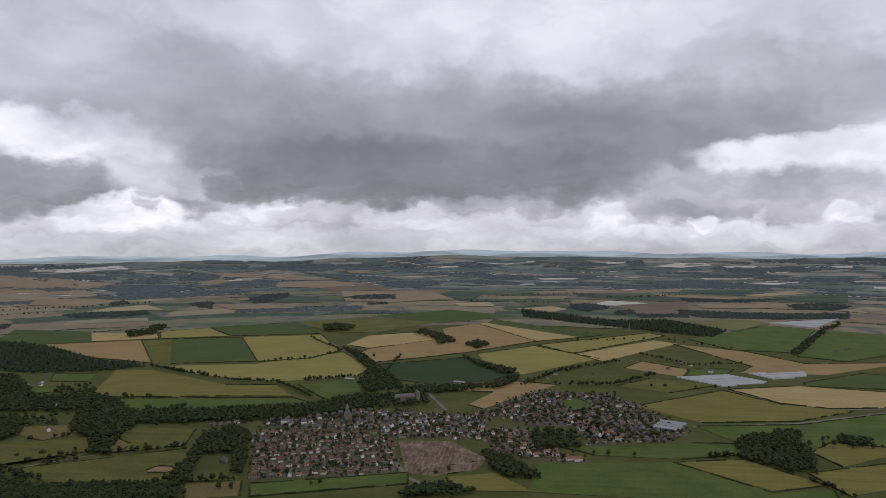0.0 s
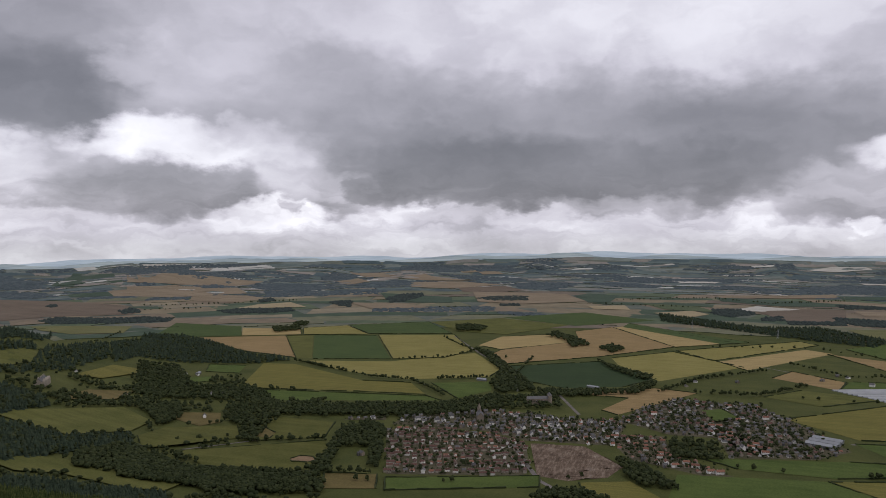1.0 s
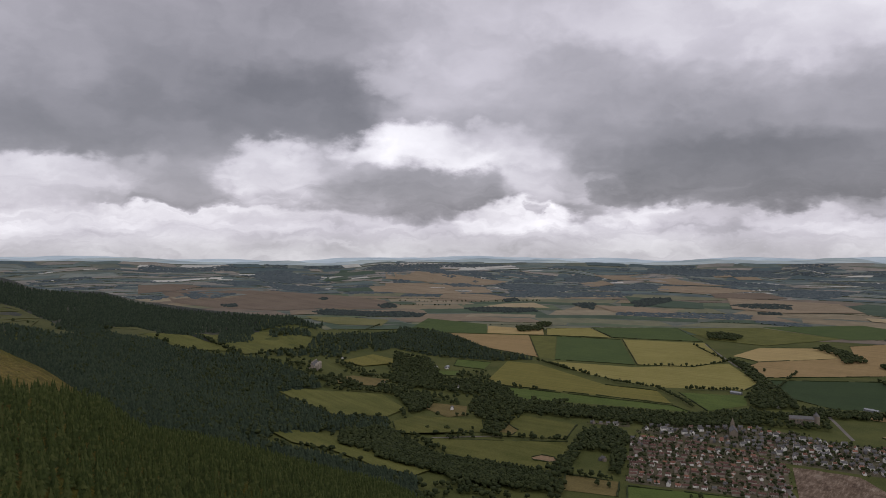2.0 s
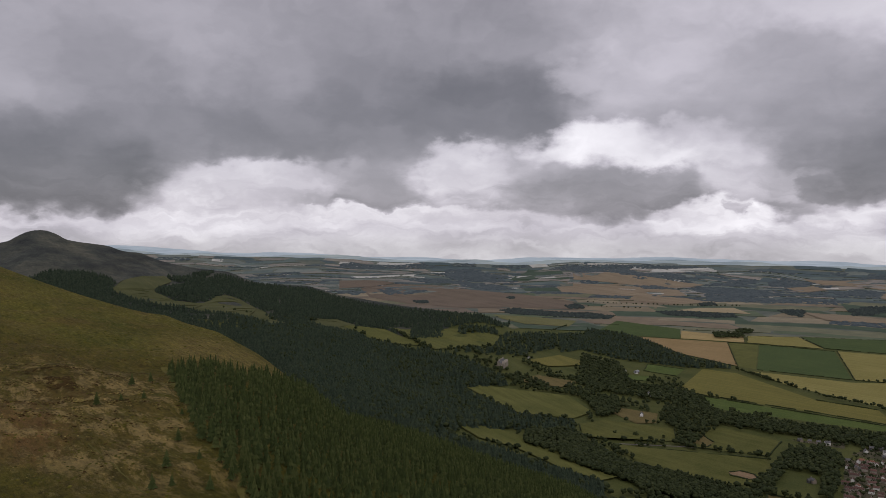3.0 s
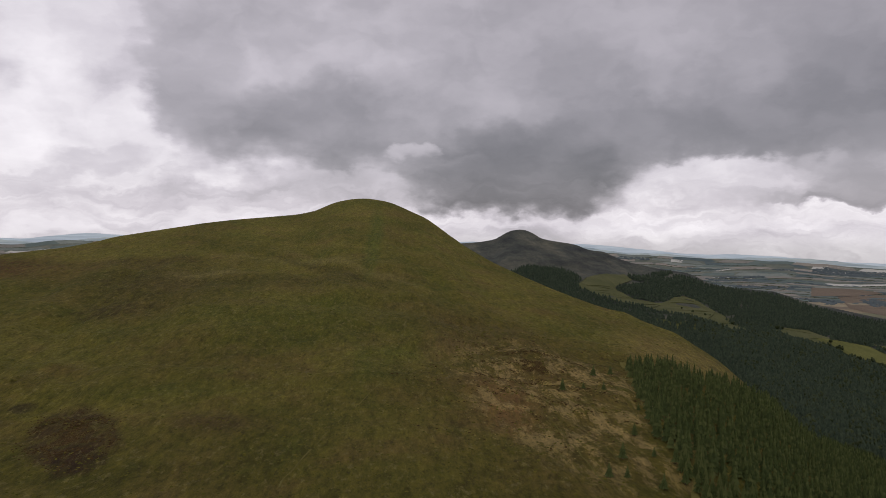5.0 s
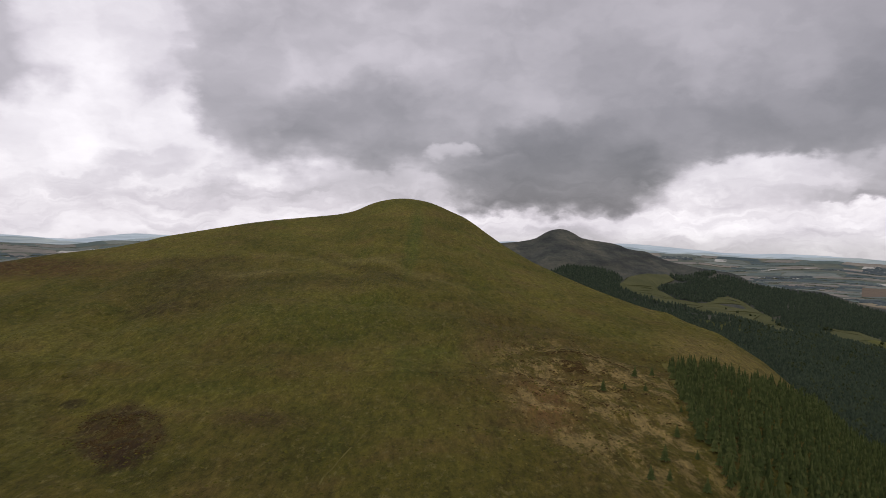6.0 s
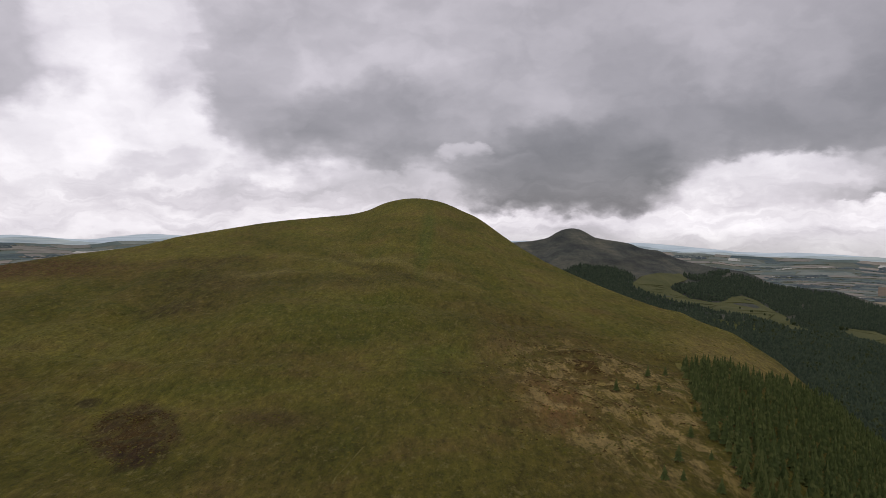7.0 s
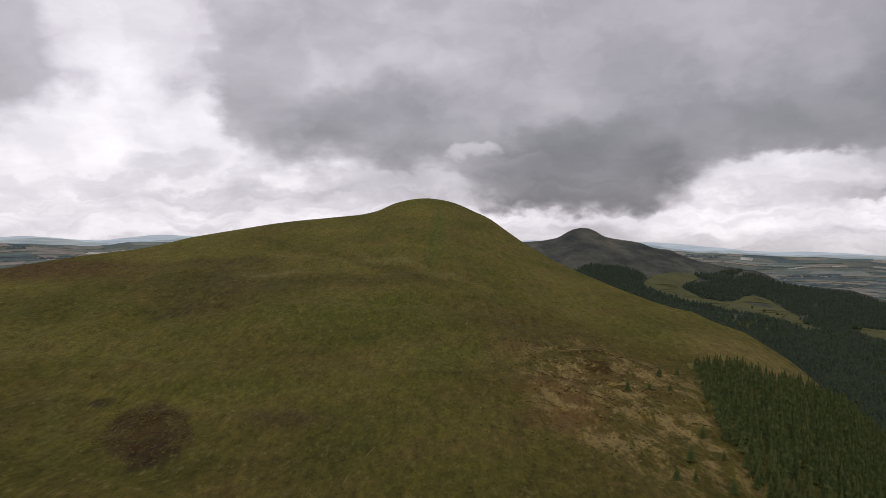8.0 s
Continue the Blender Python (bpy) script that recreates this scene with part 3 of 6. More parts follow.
plan_far_wood((2055, 3012), (2137, 2994), (2058, 2793), (1981, 2786))
plan_far_wood((2085, 2817), (2242, 2837), (2190, 2779), (2048, 2755))
plan_far_wood((2054, 2134), (2145, 2137), (2188, 1948), (2268, 1854), (2274, 1729), (2205, 1702), (2098, 1868), (2024, 2046))
plan_far_wood((2346, 2044), (2439, 2051), (2372, 1949), (2304, 1965))
plan_far_wood((2359, 2398), (2394, 2376), (2344, 2333), (2325, 2360))
plan_far_wood((1954, 2567), (2016, 2545), (1956, 2471), (1923, 2508))
plan_far_wood((1869, 2958), (1916, 2949), (1878, 2891), (1844, 2910))
plan_far_wood((3436, 3139), (3604, 3112), (3659, 2901), (3423, 2487), (3481, 2243), (3554, 2085), (3466, 2304), (3315, 2481), (3516, 2952))
plan_far_wood((2983, 3584), (3155, 3507), (3009, 3034), (2733, 2854), (2669, 3075), (2712, 3260))
plan_far_wood((2417, 3333), (2658, 3218), (2658, 2957), (2525, 3102))
plan_far_wood((2465, 4011), (2690, 3875), (2938, 3763), (3019, 3652), (2812, 3709), (2556, 3795), (2387, 3886))
plan_far_wood((3008, 2526), (3071, 2506), (3106, 2463), (3062, 2436), (2998, 2482))
plan_far_wood((3318, 2412), (3375, 2399), (3368, 2342), (3304, 2349))
plan_far_wood((3293, 2255), (3369, 2205), (3314, 2169), (3258, 2215))
plan_far_wood((2627, 3049), (2678, 2816), (2575, 2543), (2454, 2656), (2494, 2854))
plan_far_wood((2676, 2624), (2826, 2512), (2797, 2486), (2639, 2581))
plan_far_wood((3111, 3606), (3355, 3380), (3471, 3260), (3355, 3380), (3136, 3584))
plan_far_wood((3669, 3036), (4003, 2579), (4087, 2397), (3792, 2755))
plan_far_wood((3573, 3034), (3776, 2817), (3722, 2620), (3557, 2218), (3621, 2052), (3514, 2225), (3391, 2387), (3367, 2587), (3464, 2943))
plan_far_wood((3897, 2774), (3952, 2657), (4042, 2518), (4102, 2437), (3999, 2530), (3905, 2667))
plan_far_wood((3079, 1833), (3142, 1753), (3172, 1627), (3160, 1516), (3090, 1489), (3015, 1628), (2984, 1763))
plan_far_wood((3246, 2041), (3432, 1978), (3437, 1762), (3358, 1576), (3191, 1637), (3112, 1853))
plan_far_wood((3525, 2014), (3703, 2047), (3865, 1998), (3795, 1945), (3573, 1928))
plan_far_wood((3823, 1909), (3997, 1908), (4087, 1745), (3809, 1722), (3692, 1828))
plan_far_wood((2859, 1388), (2919, 1359), (2935, 1310), (2771, 1251), (2787, 1301))
plan_far_wood((2498, 1700), (2574, 1635), (2655, 1455), (2590, 1412), (2500, 1492), (2455, 1609))
plan_far_wood((2819, 1707), (2904, 1686), (2830, 1633), (2765, 1661))
plan_far_wood((3587, 1503), (3787, 1463), (3784, 1306), (3514, 1268), (3460, 1393))
plan_far_wood((3172, 2302), (3233, 2178), (3180, 2000), (3061, 2157))
plan_far_wood((3056, 1207), (3180, 1179), (3254, 1103), (3167, 1062), (3001, 1089), (2936, 1136))
plan_far_wood((3164, 819), (3244, 732), (3287, 607), (3152, 582), (3113, 725))
plan_far_wood((3018, 681), (3051, 599), (3004, 585), (2974, 660))
plan_far_wood((3720, 784), (3825, 667), (3836, 423), (3645, 453), (3498, 530), (3536, 663))
plan_far_wood((4407, 1631), (4491, 1451), (4525, 1187), (4571, 996), (4379, 827), (4209, 949), (4017, 1298), (4314, 1597))
plan_far_wood((4006, 1295), (4043, 1061), (4055, 795), (3920, 684), (3891, 848), (3938, 1093))
plan_far_wood((4420, 819), (4647, 810), (4674, 755), (4593, 669), (4505, 611))
plan_far_wood((3869, 399), (3874, 18), (3772, 44), (3753, 281))
plan_far_wood((4129, 309), (4241, 139), (4210, -275), (4099, -412), (4015, 19), (4005, 243))
plan_far_wood((4483, 589), (4468, 398), (4508, 148), (4354, 326))
plan_far_wood((4301, 750), (4236, 437), (4313, 202), (4110, 424))
plan_far_wood((3925, -689), (4016, -836), (3870, -1035), (3769, -1209), (3590, -1097), (3605, -751), (3645, -497))
plan_far_wood((3794, -195), (3777, -461), (3695, -609), (3657, -368))
plan_far_wood((4257, -609), (4167, -958), (4211, -1252), (4078, -1401), (4027, -1076), (4142, -802))
plan_far_wood((4369, -1004), (4401, -1408), (4176, -1727), (4163, -1495), (4285, -1144))
plan_far_wood((4664, -600), (4685, -686), (4520, -711), (4379, -579))
plan_far_wood((4441, -165), (4358, -530), (4347, -715), (4325, -343))
plan_far_wood((3999, -1344), (3945, -1633), (3829, -1586), (3850, -1354))
plan_far_wood((4551, -105), (4693, -371), (4576, -524), (4523, -263))
plan_far_wood((2937, -572), (2901, -693), (2864, -945), (2877, -1178), (2752, -1128), (2734, -776), (2759, -618), (2832, -562))
plan_far_wood((3087, -1017), (3126, -1177), (3054, -1269), (2955, -1161), (2976, -1027))
plan_far_wood((3063, -159), (3097, -269), (2990, -324), (2881, -231), (2939, -163))
plan_far_wood((2881, -323), (2941, -403), (2835, -399), (2793, -323))
plan_far_wood((2805, -395), (2832, -593), (2758, -578), (2736, -395))
plan_far_wood((3273, -635), (3231, -915), (3268, -1050), (3167, -897), (3190, -666))

TREE_ROWS = []


def plan_row(step, *corners):
    TREE_ROWS.append((step, corners))


plan_row(6, (1670, 906), (1591, 740), (1541, 638), (1539, 548), (1476, 485), (1401, 422))
plan_row(7, (1563, 493), (1619, 386))
plan_row(9, (2147, 655), (1928, 501))
plan_row(14, (1762, 677), (1819, 557), (1928, 501))
plan_row(9, (1574, 14), (1738, -76), (1880, -231))
plan_row(8, (1589, -60), (1592, -175), (1721, -289))
plan_row(11, (1983, -286), (1841, -391), (1873, -530))
plan_row(14, (3269, 210), (3381, -161), (3271, -412), (3402, -729))
plan_row(20, (2508, 2045), (2621, 1850), (2795, 1617), (2872, 1523))
plan_row(22, (2413, 1969), (2538, 1764))
plan_row(26, (2181, -123), (2237, -386), (2064, -580))
plan_row(8, (1131, -320), (1117, -254))
plan_row(6, (1032, -378), (1000, -401))
plan_row(12, (1029, 642), (1071, 532))
plan_row(9, (928, 460), (944, 386))
plan_row(22, (3132, 245), (3116, -105))
plan_row(8, (1873, 334), (1495, 334))
plan_row(30, (1592, -258), (1595, -457))
plan_row(22, (1196, -336), (1195, -593))
plan_row(10, (989, 1251), (1026, 1440))
plan_row(16, (1378, 1493), (1953, 1681))
plan_row(9, (749, 1418), (920, 1370))

QUARTERS = []


def plan_quarter(kind, *corners):
    QUARTERS.append((kind, corners))


plan_quarter("warm", (1159, 71), (1237, 85), (1251, 4), (1151, -10), (1072, -95), (1066, -55), (1112, 51))
plan_quarter("warm", (1338, -53), (1350, -93), (1216, -159), (1179, -137), (1215, -104))
plan_quarter("red", (1157, 456), (1183, 418), (1190, 287), (1156, 217), (1043, 189), (999, 189), (948, 375))
plan_quarter("old", (1191, 460), (1257, 452), (1325, 318), (1336, 240), (1315, 197), (1330, 63), (1174, 81), (1162, 218), (1196, 288))
plan_quarter("grey", (1329, 82), (1426, 48), (1525, -14), (1511, -168), (1359, -235), (1246, -272), (1189, -211), (1162, -92), (1265, -79), (1262, -5))
plan_quarter("old", (1178, 614), (1193, 554), (1247, 491), (1212, 478))

BUILDING_SITE = ((1149, 207), (1157, 122), (1074, 59), (1023, 77), (994, 127), (1002, 171))
TUNNELS_A = ((1696, -330), (1741, -453), (1667, -523), (1610, -409))
TUNNELS_B = ((1759, -500), (1791, -642), (1737, -623), (1697, -542))
TUNNELS_C = ((2643, -820), (2757, -1098), (2540, -937))

SAPLINGS = ((79, 247), (84, 236), (71, 240), (79, 217), (63, 177), (62, 161), (54, 159), (52, 150), (58, 145), (62, 220), (55, 218), (69, 222), (48, 150), (73, 202), (71, 176))

# ---- materials ----
def material(name, rough=0.9, gloss=0.06):
    m = bpy.data.materials.new(name)
    m.use_nodes = True
    shader = m.node_tree.nodes["Principled BSDF"]
    shader.inputs["Roughness"].default_value = rough
    shader.inputs["Specular IOR Level"].default_value = gloss
    return m, m.node_tree.nodes, m.node_tree.links, shader


def add_noise(n, l, vector, scale, detail=5, rough=0.6):
    t = n.new("ShaderNodeTexNoise")
    t.inputs["Scale"].default_value, t.inputs["Detail"].default_value, t.inputs["Roughness"].default_value = scale, detail, rough
    l.new(vector, t.inputs["Vector"])
    return t.outputs["Fac"]


def add_ramp(n, l, value, *stops):
    r = n.new("ShaderNodeValToRGB")
    l.new(value, r.inputs[0])
    e = r.color_ramp.elements
    while len(e) < len(stops):
        e.new(0.5)
    for el, (at, c) in zip(e, stops):
        el.position, el.color = at, (*c, 1)
    return r.outputs[0]


def add_mix(n, l, fac, a, b, mode="MIX"):
    m = n.new("ShaderNodeMix")
    m.data_type, m.blend_type = "RGBA", mode
    for sock, v in ((m.inputs[0], fac), (m.inputs[6], a), (m.inputs[7], b)):
        if isinstance(v, bpy.types.NodeSocket):
            l.new(v, sock)
        else:
            sock.default_value = v if isinstance(v, float) else (*v, 1)
    return m.outputs[2]


def add_range(n, l, value, lo, hi, to_lo, to_hi):
    r = n.new("ShaderNodeMapRange")
    l.new(value, r.inputs[0])
    for k, v in enumerate((lo, hi, to_lo, to_hi)):
        r.inputs[k + 1].default_value = v
    return r.outputs[0]


def add_bump(n, l, shader, value, strength, distance):
    b = n.new("ShaderNodeBump")
    b.inputs["Strength"].default_value, b.inputs["Distance"].default_value = strength, distance
    l.new(value, b.inputs["Height"])
    l.new(b.outputs[0], shader.inputs["Normal"])


def add_position(n):
    return n.new("ShaderNodeNewGeometry").outputs["Position"]


def add_stretch(n, l, vector, scale, turn=0.0):
    m = n.new("ShaderNodeMapping")
    m.inputs["Scale"].default_value, m.inputs["Rotation"].default_value = scale, (0, 0, turn)
    l.new(vector, m.inputs["Vector"])
    return m.outputs[0]


def field_material(name, dark, light, turn, rows=0.16, blotches=0.011, lined=0.45):
    """A crop: broad blotches, sowing lines with wheel tracks, fine grain."""
    m, n, l, s = material(name)
    p = add_position(n)
    blotch = add_noise(n, l, p, blotches, 5, 0.62)
    grain = add_noise(n, l, p, 0.35, 4, 0.7)
    lines = add_noise(n, l, add_stretch(n, l, p, (rows, 0.006, 0.01), turn), 1.0, 3, 0.5)
    c = add_ramp(n, l, blotch, (0.33, dark), (0.68, light))
    c = add_mix(n, l, lined, c, add_ramp(n, l, lines, (0.36, tuple(v * 0.75 for v in dark)), (0.64, tuple(v * 1.12 for v in light))))
    c = add_mix(n, l, 0.35, c, add_ramp(n, l, grain, (0.3, tuple(v * 0.6 for v in dark)), (0.75, tuple(v * 1.2 for v in light))))
    l.new(c, s.inputs["Base Color"])
    add_bump(n, l, s, grain, 0.5, 0.6)
    return m


FIELD_LOOKS = {
    "barley": field_material("ripening_barley", (0.169, 0.151, 0.044), (0.252, 0.224, 0.077), 0.5),
    # Olive crop, set below barley in tone partly for cloud shadow.
    "oats": field_material("olive_oats_darkened", (0.111, 0.106, 0.028), (0.180, 0.161, 0.046), 0.9),
    # Meadow colour darkened to paint cloud shadow on the nearer left fields.
    "ley": field_material("cloud_shaded_meadow", (0.057, 0.066, 0.016), (0.123, 0.120, 0.037), 1.4, 0.08, 0.016, 0.3),
    "wheat": field_material("ripe_wheat", (0.271, 0.204, 0.089), (0.371, 0.286, 0.130), 1.1),
    "stubble": field_material("dry_stubble", (0.201, 0.141, 0.063), (0.301, 0.216, 0.104), 2.0),
    "brown": field_material("bare_tilth", (0.190, 0.128, 0.075), (0.281, 0.199, 0.120), 0.2),
    "grass": field_material("grass_ley", (0.047, 0.073, 0.018), (0.100, 0.130, 0.035), 0.8, 0.08, 0.016, 0.25),
    "meadow": field_material("old_meadow", (0.062, 0.073, 0.018), (0.136, 0.133, 0.042), 1.6, 0.08, 0.016, 0.3),
    "crop": field_material("leafy_crop", (0.045, 0.071, 0.024), (0.075, 0.102, 0.034), 2.6, 0.3),
    "dry": field_material("dry_park_grass", (0.104, 0.088, 0.034), (0.158, 0.124, 0.051), 1.4, 0.08, 0.03, 0.3),
    "moor_grass": field_material("moor_grass", (0.058, 0.066, 0.026), (0.098, 0.100, 0.043), 1.1, 0.05, 0.014, 0.3),
    "deepcrop": field_material("potato_crop", (0.027, 0.046, 0.021), (0.045, 0.067, 0.028), 2.9, 0.3),
}


HILL_PATCHES = (
    # x, y, half sizes, turn, tint, most, how sharp its rim is
    (-74, 181, 11, 26, 0.42, (0.046, 0.029, 0.015), 0.85, 0.16),
    (-66, 164, 6, 10, 0.42, (0.030, 0.016, 0.010), 0.75, 0.25),
    (-97, 207, 3.4, 4.2, 0.0, (0.042, 0.034, 0.014), 0.85, 0.2),
    (-40, 188, 10, 9, 0.3, (0.052, 0.034, 0.016), 0.60, 0.5),
    (-112, 196, 14, 12, 0.3, (0.050, 0.042, 0.014), 0.55, 0.6),
    (-243, 452, 62, 40, 0.2, (0.066, 0.034, 0.016), 0.85, 0.4),
    (-150, 478, 44, 16, 0.3, (0.058, 0.040, 0.016), 0.65, 0.5),
    (-122, 412, 42, 62, 0.15, (0.052, 0.041, 0.014), 0.72, 0.6),
    (-122, 347, 15, 17, 0.2, (0.046, 0.034, 0.013), 0.7, 0.5),
    (-100, 438, 22, 11, 0.3, (0.185, 0.152, 0.056), 0.55, 0.5),
    (-62, 495, 60, 9, -0.35, (0.150, 0.126, 0.040), 0.5, 0.5),
    # Relief put into colour: lit ridge, dark line below it, shaded hollow.
    (-20, 466, 6, 84, 0.60, (0.150, 0.126, 0.042), 0.6, 0.35),
    (-29, 452, 6, 70, 0.60, (0.046, 0.042, 0.012), 0.65, 0.4),
    (-34, 414, 36, 28, 0.1, (0.050, 0.043, 0.013), 0.6, 0.6),
    (-30, 318, 44, 42, 0.2, (0.070, 0.080, 0.013), 0.65, 0.7),
    (14, 262, 22, 14, 0.0, (0.088, 0.100, 0.017), 0.65, 0.5),
    (-5, 570, 6, 140, -0.02, (0.058, 0.080, 0.014), 0.65, 0.4),
    (-150, 285, 40, 26, 0.4, (0.128, 0.116, 0.030), 0.45, 0.6),
    (-102, 192, 3.5, 34, 0.45, (0.118, 0.112, 0.028), 0.6, 0.4),
    (34, 325, 24, 48, -0.1, (0.074, 0.054, 0.018), 0.6, 0.6),
    (52, 240, 34, 80, -0.12, (0.078, 0.048, 0.018), 0.62, 0.6),
    (35, 203, 8, 26, 0.0, (0.165, 0.092, 0.038), 0.65, 0.5),
    (24, 270, 8, 20, -0.2, (0.150, 0.100, 0.040), 0.55, 0.5),
    (92, 225, 7, 66, -0.25, (0.120, 0.082, 0.032), 0.6, 0.5),
    (132, 312, 26, 44, 0.0, (0.180, 0.132, 0.050), 0.6, 0.5),
)


def hill_material():
    """Rough grass with bracken, heather and pale bents, a few trodden lines, and painted ridge and hollow shading."""
    m, n, l, s = material("hill_grass", 0.95)
    p = add_position(n)
    broad = add_noise(n, l, p, 0.017, 7, 0.68)
    tuft = add_noise(n, l, add_stretch(n, l, p, (0.95, 0.34, 0.34), 0.0), 1.0, 8, 0.82)
    clump = add_noise(n, l, add_stretch(n, l, p, (0.30, 0.10, 0.10), 0.0), 1.0, 7, 0.74)
    fleck = add_noise(n, l, add_stretch(n, l, p, (0.55, 0.26, 0.26), 0.15), 1.0, 5, 0.70)
    streak = add_noise(n, l, add_stretch(n, l, p, (0.05, 0.012, 0.03), 0.5), 1.0, 6, 0.7)
    hue = add_noise(n, l, p, 0.034, 7, 0.72)
    c = add_ramp(n, l, broad, (0.34, (0.060, 0.055, 0.011)), (0.48, (0.090, 0.083, 0.016)), (0.56, (0.106, 0.096, 0.019)), (0.66, (0.142, 0.120, 0.028)))
    c = add_mix(n, l, add_range(n, l, streak, 0.54, 0.70, 0.0, 0.42), c, (0.160, 0.118, 0.036))
    c = add_mix(n, l, add_range(n, l, streak, 0.45, 0.33, 0.0, 0.5), c, (0.070, 0.080, 0.014))
    c = add_mix(n, l, add_range(n, l, hue, 0.50, 0.64, 0.0, 0.65), c, (0.086, 0.062, 0.020))
    c = add_mix(n, l, add_range(n, l, hue, 0.46, 0.34, 0.0, 0.55), c, (0.080, 0.090, 0.016))
    fray = add_noise(n, l, add_stretch(n, l, p, (0.13, 0.06, 0.06), 0.0), 1.0, 7, 0.75)
    speck = add_noise(n, l, add_stretch(n, l, p, (0.34, 0.13, 0.1), 0.1), 1.0, 6, 0.75)
    for x, y, rx, ry, turn, tint, most, rim in HILL_PATCHES:
        move = n.new("ShaderNodeMapping")
        move.vector_type = "TEXTURE"
        move.inputs["Location"].default_value, move.inputs["Rotation"].default_value = (x, y, 0), (0, 0, turn)
        move.inputs["Scale"].default_value = (rx, ry, 9000)
        l.new(p, move.inputs["Vector"])
        size = n.new("ShaderNodeVectorMath")
        size.operation = "LENGTH"
        l.new(move.outputs[0], size.inputs[0])
        frayed = n.new("ShaderNodeMath")
        frayed.operation = "MULTIPLY_ADD"
        l.new(fray, frayed.inputs[0])
        frayed.inputs[1].default_value = 1.1
        l.new(size.outputs["Value"], frayed.inputs[2])
        area = add_range(n, l, frayed.outputs[0], 1.5 - rim, 1.5 + rim, 1.0, 0.0)
        patchy = n.new("ShaderNodeMath")
        patchy.operation = "MULTIPLY"
        l.new(area, patchy.inputs[0])
        l.new(add_range(n, l, speck, 0.36, 0.56, most * 0.35, most), patchy.inputs[1])
        c = add_mix(n, l, patchy.outputs[0], c, tint)
    # Pale bents in ragged tongues over the dry shoulder.
    move = n.new("ShaderNodeMapping")
    move.vector_type = "TEXTURE"
    move.inputs["Location"].default_value, move.inputs["Scale"].default_value = (56, 218, 0), (34, 82, 9000)
    l.new(p, move.inputs["Vector"])
    size = n.new("ShaderNodeVectorMath")
    size.operation = "LENGTH"
    l.new(move.outputs[0], size.inputs[0])
    tongues = n.new("ShaderNodeMath")
    tongues.operation = "MULTIPLY"
    l.new(add_range(n, l, size.outputs["Value"], 0.7, 1.1, 0.85, 0.0), tongues.inputs[0])
    l.new(add_range(n, l, add_noise(n, l, add_stretch(n, l, p, (0.125, 0.055, 0.05), 0.35), 1.0, 8, 0.80), 0.50, 0.57, 0.0, 1.0), tongues.inputs[1])
    c = add_mix(n, l, tongues.outputs[0], c, (0.25, 0.186, 0.076))
    c = add_mix(n, l, 0.75, c, add_ramp(n, l, clump, (0.34, (0.58, 0.58, 0.58)), (0.50, (1.0, 1.0, 1.0)), (0.66, (1.42, 1.36, 1.26))), "MULTIPLY")
    c = add_mix(n, l, add_range(n, l, fleck, 0.56, 0.65, 0.0, 0.50), c, (0.170, 0.146, 0.054))
    c = add_mix(n, l, add_range(n, l, fleck, 0.42, 0.34, 0.0, 0.55), c, (0.036, 0.034, 0.012))
    c = add_mix(n, l, 0.78, c, add_ramp(n, l, tuft, (0.30, (0.36, 0.37, 0.36)), (0.50, (1.0, 1.0, 1.0)), (0.72, (1.8, 1.7, 1.5))), "MULTIPLY")
    l.new(c, s.inputs["Base Color"])
    add_bump(n, l, s, tuft, 0.9, 1.0)
    return m


def moor_material():
    """Heather tops, grey-green grass slopes, gullies and a paler ledge here and there, with blue mixed in for haze."""
    m, n, l, s = material("moorland", 0.9, 0.06)
    p = add_position(n)
    broad = add_noise(n, l, p, 0.006, 7, 0.68)
    c = add_ramp(n, l, broad, (0.36, (0.036, 0.042, 0.041)), (0.46, (0.054, 0.060, 0.055)), (0.54, (0.070, 0.074, 0.063)), (0.64, (0.094, 0.095, 0.076)))
    ledge = add_noise(n, l, add_stretch(n, l, p, (0.002, 0.004, 0.055), 0.3), 1.0, 6, 0.65)
    c = add_mix(n, l, 0.55, c, add_ramp(n, l, ledge, (0.36, (0.50, 0.53, 0.58)), (0.50, (1.0, 1.0, 1.0)), (0.64, (1.4, 1.34, 1.2))), "MULTIPLY")
    gully = add_noise(n, l, add_stretch(n, l, p, (0.02, 0.004, 0.01), 0.3), 1.0, 6, 0.7)
    c = add_mix(n, l, 0.45, c, add_ramp(n, l, gully, (0.36, (0.45, 0.48, 0.52)), (0.62, (1.4, 1.36, 1.25))), "MULTIPLY")
    grain = add_noise(n, l, p, 0.10, 5, 0.7)
    c = add_mix(n, l, 0.5, c, add_ramp(n, l, grain, (0.3, (0.5, 0.5, 0.5)), (0.7, (1.4, 1.35, 1.25))), "MULTIPLY")
    l.new(c, s.inputs["Base Color"])
    add_bump(n, l, s, grain, 0.8, 3.0)
    return m


def plain_material():
    """Far farmland between the plots: hedge banks, verges and rough grass, paled for haze."""
    m, n, l, s = material("farmland", 0.85, 0.08)
    p = add_position(n)
    blotch = add_noise(n, l, p, 0.012, 6, 0.65)
    c = add_ramp(n, l, blotch, (0.35, (0.078, 0.095, 0.082)), (0.55, (0.12, 0.132, 0.105)), (0.7, (0.175, 0.160, 0.125)))
    l.new(c, s.inputs["Base Color"])
    return m


